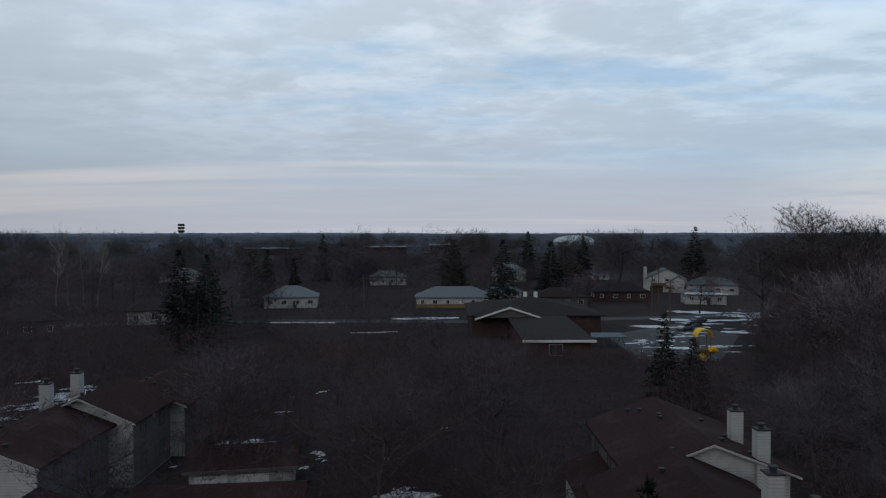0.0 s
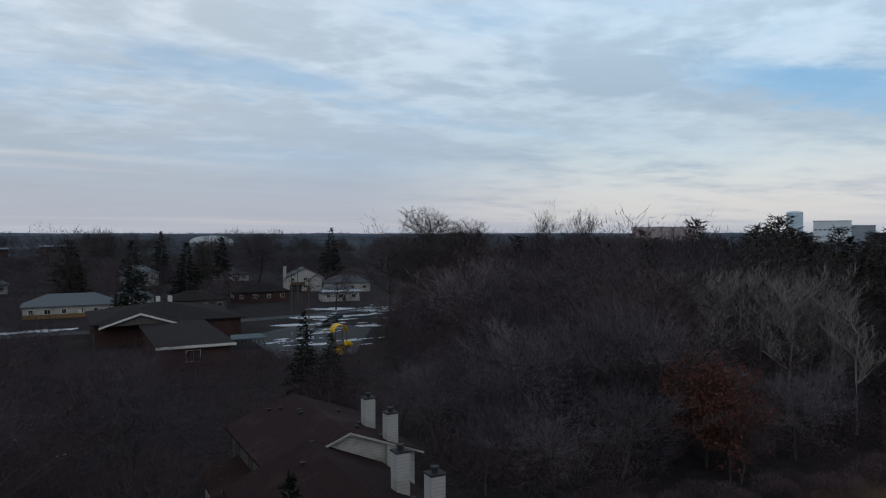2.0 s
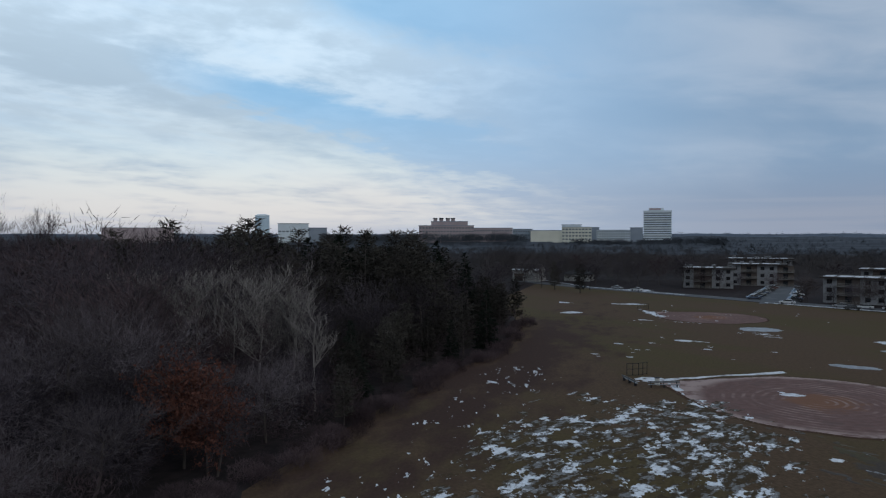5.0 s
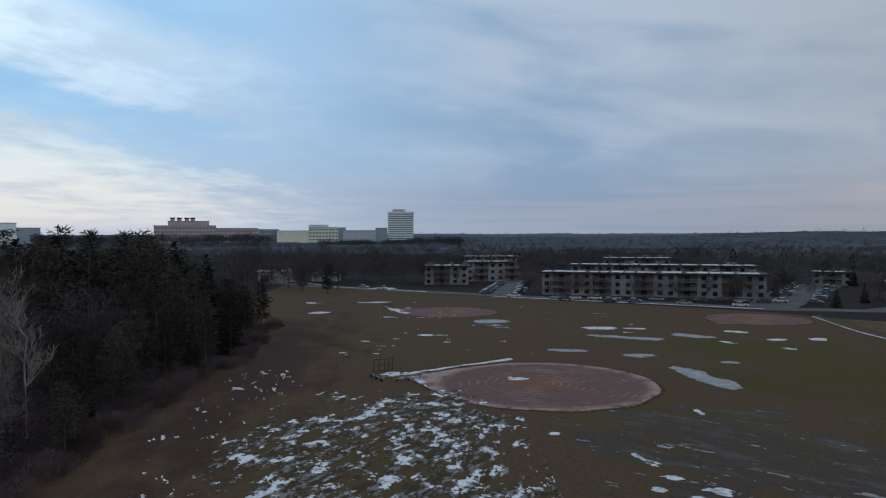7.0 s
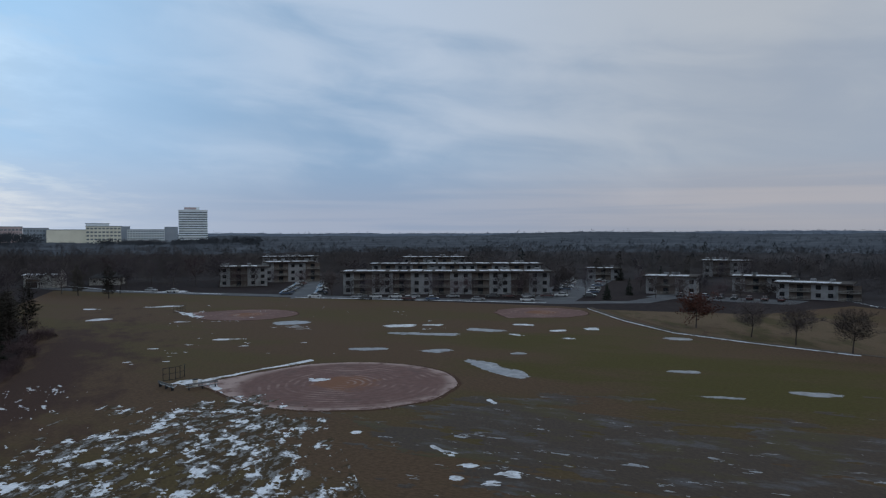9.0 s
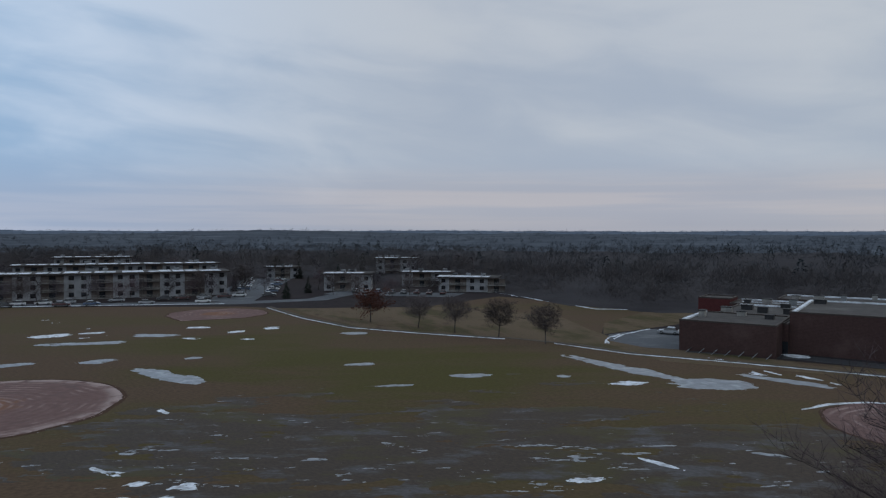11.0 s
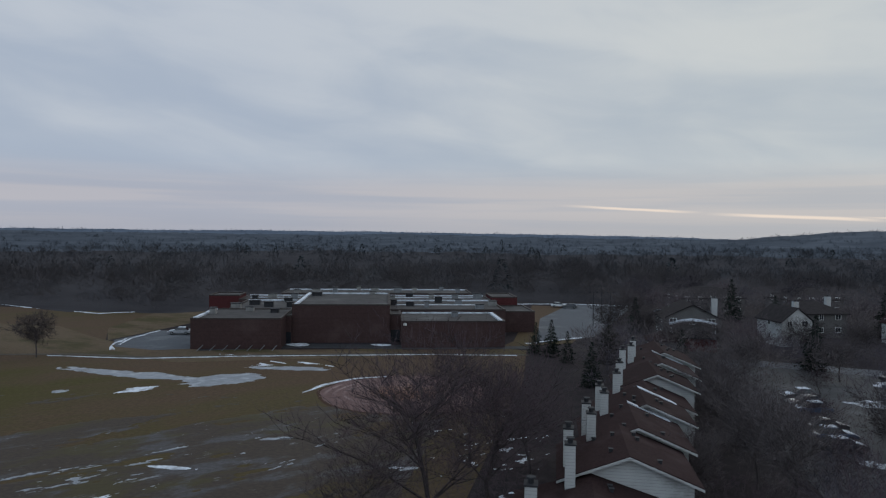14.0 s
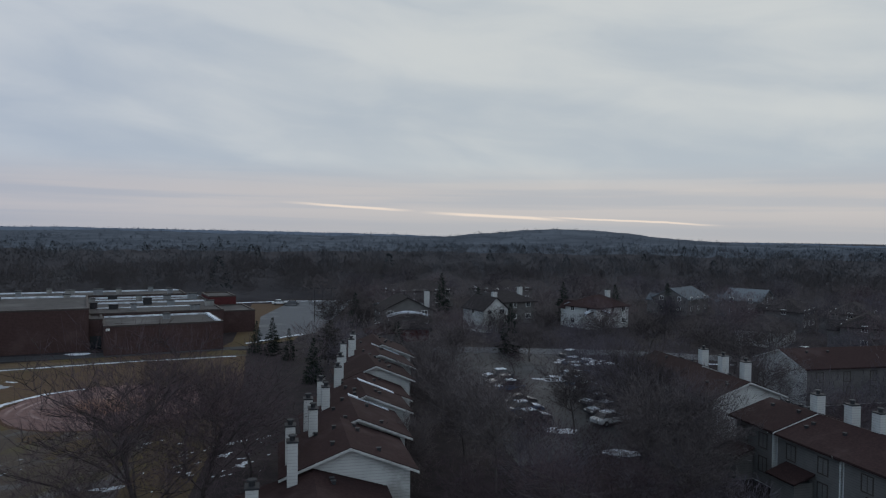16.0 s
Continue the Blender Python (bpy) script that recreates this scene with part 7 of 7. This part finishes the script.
while count < 80 and tries < 6000:
    tries += 1
    brg, dist = rng.uniform(-36, 22), rng.uniform(46, 330)
    x, y = polar(brg, dist)
    if any(a < x < b and c < y < d for a, b, c, d in KEEP) or inside(WOODS, x, y):
        continue
    if not free(x, y, 5.5 + dist * 0.02):
        continue
    if dist < 165:
        h = min(12.5, 20.0 - (0.135 if -16 < brg < 21 else 0.10) * dist) * rng.uniform(0.8, 1.05)
        if h < 4:
            continue
    elif dist < 206 and -14 < brg < 10:
        continue
    else:
        h = rng.uniform(10, 16.5)
    plant(rng.choice(("warm0", "warm1", "warm2", "bare0", "bare1", "bare2", "bare3", "bare4")), x, y, h, squash=rng.uniform(0.95, 1.25))
    count += 1
# yards and car park trees to the south-west
KEEP = [(-56, -39, -86, -20), (-16, 3, -94, -24), (-78, -60, -80, -40), (-34, -18, -156, -130), (-60, -40, -170, -140), (-84, -64, -158, -142)]
count = tries = 0
while count < 62 and tries < 6000:
    tries += 1
    brg, dist = rng.uniform(184, 232), rng.uniform(44, 250)
    x, y = polar(brg, dist)
    if any(a < x < b and c < y < d for a, b, c, d in KEEP):
        continue
    if not free(x, y, 5.2 + dist * 0.035):
        continue
    if brg > 211 and dist < 78:
        continue
    lot = 201 < brg < 213 and dist < 126
    if lot and rng.random() < 0.85:
        continue
    h = min(11.5, max(5.0, 20.5 - 0.165 * dist)) * rng.uniform(0.8, 1.05) if dist < 120 else rng.uniform(7, 10.5)
    plant(rng.choice(("warm0", "warm1", "bare0", "bare1", "bare2", "bare4")), x, y, h, squash=rng.uniform(1.0, 1.3))
    count += 1
# bare trees before the apartments
for i, b in enumerate((99.2, 100.6, 102.4, 103.6, 105.4, 107.6, 109.2, 111.0, 112.6, 114.2, 115.6, 90.2, 91.6, 93.0, 95.4)):
    at_bearing(("bare0", "bare2", "warm1")[i % 3], b, (231 if b > 97 else 284) / math.cos(math.radians(b - 107)), 7.2 + (i * 7 % 5) * 0.5, squash=0.8)
for i, (b, d) in enumerate(((77.5, 330), (79.4, 312), (81.0, 330), (82.3, 306), (84.0, 322), (85.6, 300), (87.2, 315), (88.9, 296))):
    at_bearing(("bare1", "bare3", "warm0", "bare4")[i % 4], b, d, 11.0 + (i * 5 % 4), squash=0.9)
for i, (b, d, h) in enumerate(((97.6, 246, 9.5), (101.2, 240, 8.5), (106.2, 236, 9.0), (108.4, 240, 8.0), (113.4, 246, 9.5), (116.8, 244, 11.0), (118.2, 250, 8.0), (122.4, 262, 9.0), (123.6, 240, 8.0), (125.2, 235, 8.5), (126.9, 248, 9.0), (128.4, 232, 7.5), (129.8, 238, 8.0), (131.6, 236, 7.0))):
    at_bearing(("dense0", "dense1", "farbare0", "farwarm1")[i % 4], b, d, h, squash=0.9)
# street trees round the apartments
count = tries = 0
while count < 38 and tries < 3000:
    tries += 1
    brg, dist = rng.uniform(74, 138), rng.uniform(252, 420)
    x, y = polar(brg, dist)
    if not free(x, y, 9):
        continue
    if brg > 98 and dist < 300 and rng.random() < 0.8:
        continue
    plant(rng.choice(("bare0", "bare1", "bare2", "warm0", "pine0")), x, y, rng.uniform(7, 11.5) if brg > 88 else rng.uniform(9, 14), squash=rng.uniform(0.9, 1.2))
    count += 1
# twiggy crowns before the gable ends along the car park
for x, y, h, key, turn in ((-36.4, -62.5, 10.2, "dense0", 40), (-37.4, -55.5, 9.0, "dense1", 150), (-31.5, -55.0, 6.8, "dense0", 250)):
    plant(key, x, y, h, turn, 0.95)


# ---------------------------------------------------------------- woods out to the skyline
BRG = np.array([-45, -20, 0, 20, 40, 60, 75, 90, 100, 118, 130, 137, 143, 150, 158, 168, 176, 186, 192, 200, 215, 240.0])
START = np.array([330, 335, 340, 330, 230, 225, 330, 345, 380, 350, 300, 245, 207, 196, 206, 222, 226, 224, 240, 255, 235, 250.0])
RISE = np.array([26, 24, 22, 20, 20, 20, 20, 20, 18, 22, 24, 24, 24, 24, 26, 25, 22, 16, 8, 0, -7, -9.0])


def land(b, r):
    """The height of the ground towards a bearing at a distance: low ridges far off, and two nearer hills."""
    up = np.interp(b, BRG, RISE) * np.clip((r - 700) / 2300, 0, 1) ** 1.2
    roll = 6 * (value_noise(b, r / 60, 5.0, 33) - 0.5) + 4 * (value_noise(b, r / 60, 2.0, 34) - 0.5)
    return up + roll * np.clip((r - 500) / 1200, 0, 1) + 30 * np.exp(-(((b - 203) / 9) ** 2)) * np.exp(-(((r - 1500) / 420) ** 2)) + 10 * np.exp(-(((b - 119) / 7) ** 2)) * np.exp(-(((r - 1700) / 500) ** 2))


nb, nr = 1200, 84
B = np.linspace(-45, 240, nb)
start = np.interp(B, BRG, START) + 6 * (value_noise(B * 3, B * 0, 4, 3) - 0.5)
K = np.linspace(0, 1, nr) ** 1.4
R = start[:, None] * (4300 / start[:, None]) ** K[None, :]
A = np.radians(B)[:, None]
X, Y = R * np.sin(A), R * np.cos(A)
crowns = 3.0 + 3.2 * fractal(X, Y, 17, 5, 3) * (0.65 + 0.7 * value_noise(X, Y, 120, 9)) + 3.0 * np.clip((R - 500) / 900, 0, 1)
Z = land(np.repeat(B[:, None], nr, 1), R) + crowns
Z *= np.clip((R - start[:, None] - 15) / 70, 0.04, 1)
Z[:, 0] = -0.2
Z[:, 1] = np.where(R[:, 1] - R[:, 0] < 4, Z[:, 1] * 0.75, Z[:, 1])
# Split by distance; the outer belts take the colours that carry haze.
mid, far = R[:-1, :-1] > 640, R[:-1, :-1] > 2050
single("woods", grid_mesh("woods", X, Y, Z, mid & ~far, "woods_hazed"), "woods_hazed", "winter woods further off, with blue-grey haze in their colour", "woods", kind="stuff")
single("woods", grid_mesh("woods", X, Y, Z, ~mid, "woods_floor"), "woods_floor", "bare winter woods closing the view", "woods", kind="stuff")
single("backdrop", grid_mesh("backdrop", X, Y, Z, far, "woods_far"), "woods_far", "wooded ridges on the skyline, with blue-grey haze in their colour", "distant woods", kind="structure")


def fuzz(name, n, b0, b1, r0, r1, per, mat, seed, hmin, hmax, label, width, past=1.0, even=1.3):
    """Loose bare crowns over the woods: upright sprays of twigs, each crown rounded at its top."""
    g2 = np.random.default_rng(seed)
    b = g2.uniform(b0, b1, n)
    lo = np.maximum(np.interp(b, BRG, START) + past, r0)
    r = lo + (np.maximum(r1, lo + 90) - lo) * g2.random(n) ** even
    x, y = r * np.sin(np.radians(b)), r * np.cos(np.radians(b))
    h = g2.uniform(hmin, hmax, n) * (0.72 + 0.56 * value_noise(x, y, 90, 9))
    idx = np.repeat(np.arange(n), per)
    m = n * per
    u = g2.normal(size=(m, 3))
    u /= np.linalg.norm(u, axis=1, keepdims=True)
    u[:, 2] = np.where(g2.random(m) < 0.55, np.abs(u[:, 2]), u[:, 2])
    rad = (0.2 + 0.8 * g2.random(m) ** 0.45)[:, None]
    wide = g2.uniform(0.26, 0.46, n)
    size = h[idx][:, None] * np.stack([wide[idx], wide[idx], np.full(m, 0.40)], 1)
    o = np.stack([x, y, land(b, r) + h * 0.52], 1)[idx] + u * size * rad
    d = u * 0.7 + g2.normal(size=(m, 3)) * 0.45 + np.array([0, 0, 0.45])
    d /= np.linalg.norm(d, axis=1, keepdims=True)
    pts = blades(o, d, h[idx] * g2.uniform(0.08, 0.20, m), g2.uniform(0.6, 1.4, m) * width, g2)
    single(name, triangles(name, pts, mat), mat, label, "woods", kind="stuff")


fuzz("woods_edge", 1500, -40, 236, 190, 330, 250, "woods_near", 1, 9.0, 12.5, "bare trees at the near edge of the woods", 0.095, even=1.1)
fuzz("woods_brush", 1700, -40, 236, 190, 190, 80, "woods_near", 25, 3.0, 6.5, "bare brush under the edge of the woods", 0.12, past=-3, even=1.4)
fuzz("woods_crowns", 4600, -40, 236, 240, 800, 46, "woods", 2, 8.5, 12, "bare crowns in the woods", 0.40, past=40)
fuzz("woods_crowns", 6500, -40, 236, 640, 2050, 18, "woods_hazed", 3, 9, 13, "bare crowns in the distant woods", 0.85)
fuzz("far_trees", 260, 60, 76.9, 980, 1140, 70, "woods_hazed", 24, 20, 25, "tall bare trees before the distant offices", 0.7)
fuzz("far_trees", 200, 80.5, 92, 980, 1140, 70, "woods_hazed", 26, 13, 18, "tall bare trees before the distant offices", 0.7)
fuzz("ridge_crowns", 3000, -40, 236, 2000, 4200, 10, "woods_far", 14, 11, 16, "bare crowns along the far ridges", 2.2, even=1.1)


g2 = np.random.default_rng(9)
n, per = 75, 190
b = g2.uniform(-40, 236, n)
r = np.interp(b, BRG, START) + 10 + g2.random(n) ** 1.1 * 700
h = g2.uniform(9, 15, n)
idx = np.repeat(np.arange(n), per)
k = g2.random(n * per) ** 1.3
az = g2.uniform(0, math.tau, n * per)
wide = g2.uniform(0.24, 0.44, n)[idx]
rad = (1 - k) ** 0.8 * h[idx] * wide * g2.uniform(0.4, 1.05, n * per)
o = np.stack([(r * np.sin(np.radians(b)))[idx] + rad * np.cos(az), (r * np.cos(np.radians(b)))[idx] + rad * np.sin(az), land(b, r)[idx] + h[idx] * (0.12 + 0.85 * k)], 1)
d = np.stack([np.cos(az), np.sin(az), np.full(n * per, -0.1)], 1) + g2.normal(size=(n * per, 3)) * 0.3
d /= np.linalg.norm(d, axis=1, keepdims=True)
single("far_evergreens", triangles("far_evergreens", blades(o, d, g2.uniform(0.6, 1.3, n * per), g2.uniform(0.5, 1.0, n * per), g2), "far_needles"), "far_needles", "dark evergreens scattered through the woods", "woods", kind="stuff")
fuzz("skyline_trees", 210, -40, 46, 380, 720, 420, "woods_near", 4, 16.5, 25, "tall bare trees among far gardens", 0.24)


def thicket(name, places, per, mat, label, width, seed, length=(0.10, 0.22)):
    """Bare crowns too close together to count: places are (x, y, height, radius)."""
    g2 = np.random.default_rng(seed)
    P = np.array(places)
    idx = np.repeat(np.arange(len(P)), per)
    m = len(idx)
    u = g2.normal(size=(m, 3))
    u /= np.linalg.norm(u, axis=1, keepdims=True)
    h, r = P[idx, 2], P[idx, 3]
    k = 0.25 + 0.75 * g2.random(m) ** 0.45
    o = np.stack([P[idx, 0] + u[:, 0] * r * k, P[idx, 1] + u[:, 1] * r * k, h * 0.52 + u[:, 2] * h * 0.42 * k], 1)
    o[:, 2] = np.maximum(o[:, 2], 0.1)
    d = u * 0.7 + g2.normal(size=(m, 3)) * 0.45 + np.array([0, 0, 0.5])
    d /= np.linalg.norm(d, axis=1, keepdims=True)
    pts = blades(o, d, np.maximum(0.6, h * g2.uniform(*length, m)), g2.uniform(0.6, 1.4, m) * width, g2)
    single(name, triangles(name, pts, mat), mat, label, "thicket", kind="stuff")


inner, brush = [], []
while len(inner) < 520:
    x, y = rng.uniform(26, 178), rng.uniform(34, 178)
    if inside(WOODS, x, y) and edge_distance(WOODS, x, y) > 4:
        h = crown_top(x, y) * rng.uniform(0.52, 0.76)
        inner.append((x, y, h, h * 0.30))
while len(brush) < 420:
    x, y = rng.uniform(26, 178), rng.uniform(34, 178)
    if inside(WOODS, x, y) and (edge_distance(WOODS, x, y) < 14 or rng.random() < 0.2):
        h = rng.uniform(2.5, 6)
        brush.append((x, y, h, h * 0.6))
dark = [q for q in inner if piny(q[0], q[1])]
inner = [q for q in inner if not piny(q[0], q[1])]
thicket("pine_interior", dark, 420, "pine", "dark pines packed together inside the woods", 0.16, 15, (0.05, 0.10))
# Darker than the outer crowns: shade within the woods is in the colour.
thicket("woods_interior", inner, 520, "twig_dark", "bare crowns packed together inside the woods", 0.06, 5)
thicket("undergrowth", brush, 200, "twig_warm", "bare brush along the edge of the woods", 0.05, 6)
yards = []
while len(yards) < 330:
    brg, dist = rng.uniform(-36, 24), rng.uniform(44, 160)
    x, y = polar(brg, dist)
    if any(a - 1 < x < b + 1 and c - 1 < y < d + 1 for a, b, c, d in ((1, 33, 114, 178), (-37, -22, 40, 78), (9, 24, 20, 60), (26, 66, 112, 186))) or inside(WOODS, x, y):
        continue
    h = min(rng.uniform(3.0, 7.5), max(2.0, 19.5 - 0.14 * dist))
    yards.append((x, y, h, h * 0.62))
for i in range(46):
    x, y = rng.uniform(-34, 16.5), rng.uniform(88, 113)
    h = rng.uniform(5.0, 7.4)
    yards.append((x, y, h, h * 0.62))
for i in range(12):
    x, y = rng.uniform(21, 31), rng.uniform(100, 113)
    yards.append((x, y, 3.2, 2.4))
for i in range(14):
    h = rng.uniform(5.5, 7.5)
    yards.append((rng.uniform(-16, 4), rng.uniform(116, 150), h, h * 0.6))
while len(yards) < 500:
    x, y = polar(rng.uniform(-36, -20), rng.uniform(84, 185))
    h = rng.uniform(5.5, 8.5)
    yards.append((x, y, h, h * 0.5))
thicket("garden_brush", yards, 270, "twig_warm", "bare brush and small trees between gardens", 0.048, 7)
yards = []
while len(yards) < 420:
    brg, dist = rng.uniform(-36, 22), rng.uniform(120, 345)
    x, y = polar(brg, dist)
    if any(a < x < b and c < y < d for a, b, c, d in ((0, 34, 114, 178), (-11, 18, 176, 216), (-54, -36, 184, 216), (26, 66, 112, 186), (50, 104, 200, 272), (24, 46, 190, 212))) or inside(WOODS, x, y):
        continue
    h = rng.uniform(4, 8) if dist < 215 else rng.uniform(7, 13)
    yards.append((x, y, h, h * 0.55))
thicket("far_gardens", yards, 170, "twig", "bare trees and brush among far gardens", 0.08, 12)
yards = []
while len(yards) < 300:
    brg, dist = rng.uniform(183, 234), rng.uniform(110, 260)
    x, y = polar(brg, dist)
    if any(a < x < b and c < y < d for a, b, c, d in ((-36, -16, -160, -118), (-60, -40, -170, -126), (-84, -62, -160, -128), (-26, 4, -222, -134), (-100, -50, -128, -92))):
        continue
    h = rng.uniform(5.0, 9.0)
    yards.append((x, y, h, h * 0.6))
thicket("far_gardens", yards, 220, "twig_mid", "dull bare trees and brush among far gardens", 0.08, 13)
low = [(rng.uniform(-36, -16), rng.uniform(-141, -131)) for _ in range(16)] + [(rng.uniform(-56, -40), rng.uniform(-143, -130)) for _ in range(14)] + [(rng.uniform(-80, -62), rng.uniform(-146, -130)) for _ in range(14)]
thicket("front_gardens", [(x, y, rng.uniform(2.2, 4.2), 2.4) for x, y in low], 170, "twig", "bare garden brush before white houses", 0.055, 16)
yards = []
while len(yards) < 200:
    brg, dist = rng.uniform(184, 232), rng.uniform(46, 150)
    x, y = polar(brg, dist)
    if any(a - 1 < x < b + 1 and c - 1 < y < d + 1 for a, b, c, d in ((-57, -38, -86, -20), (-17, 4, -94, -24), (-46, -24, -118, -62), (-34, -18, -156, -128), (-84, -64, -158, -142), (-90, -60, -112, -92), (-57, -26, -62, -20))):
        continue
    h = rng.uniform(2.5, 6.5)
    yards.append((x, y, h, h * 0.62))
for i in range(44):
    x, y = rng.uniform(-42, -36), rng.uniform(-88, -56)
    h = rng.uniform(5.5, 7.8)
    yards.append((x, y, h, h * 0.55))
for i in range(30):
    x, y = rng.uniform(-36, -28), rng.uniform(-60, -40)
    h = rng.uniform(2.0, 3.6)
    yards.append((x, y, h, h * 0.6))
thicket("garden_brush", yards, 300, "twig", "bare brush between townhouse yards", 0.045, 8)
yards = []
while len(yards) < 150:
    brg, dist = rng.uniform(73, 99), rng.uniform(285, 430)
    x, y = polar(brg, dist)
    if any(a < x < b and c < y < d for a, b, c, d in ((296, 330, -40, 10), (376, 412, -52, -8), (232, 332, -46, -12))) or (brg > 87 and dist < 330 and rng.random() < 0.75):
        continue
    h = rng.uniform(9.5, 16.0) if brg < 88 else rng.uniform(8, 13)
    yards.append((x, y, h, h * 0.42))
while len(yards) < 230:
    brg, dist = rng.uniform(99, 135), rng.uniform(318, 420)
    x, y = polar(brg, dist)
    h = rng.uniform(8, 13)
    yards.append((x, y, h, h * 0.42))
thicket("street_woods", yards, 260, "woods_near", "bare trees behind the street and the apartments", 0.12, 17)
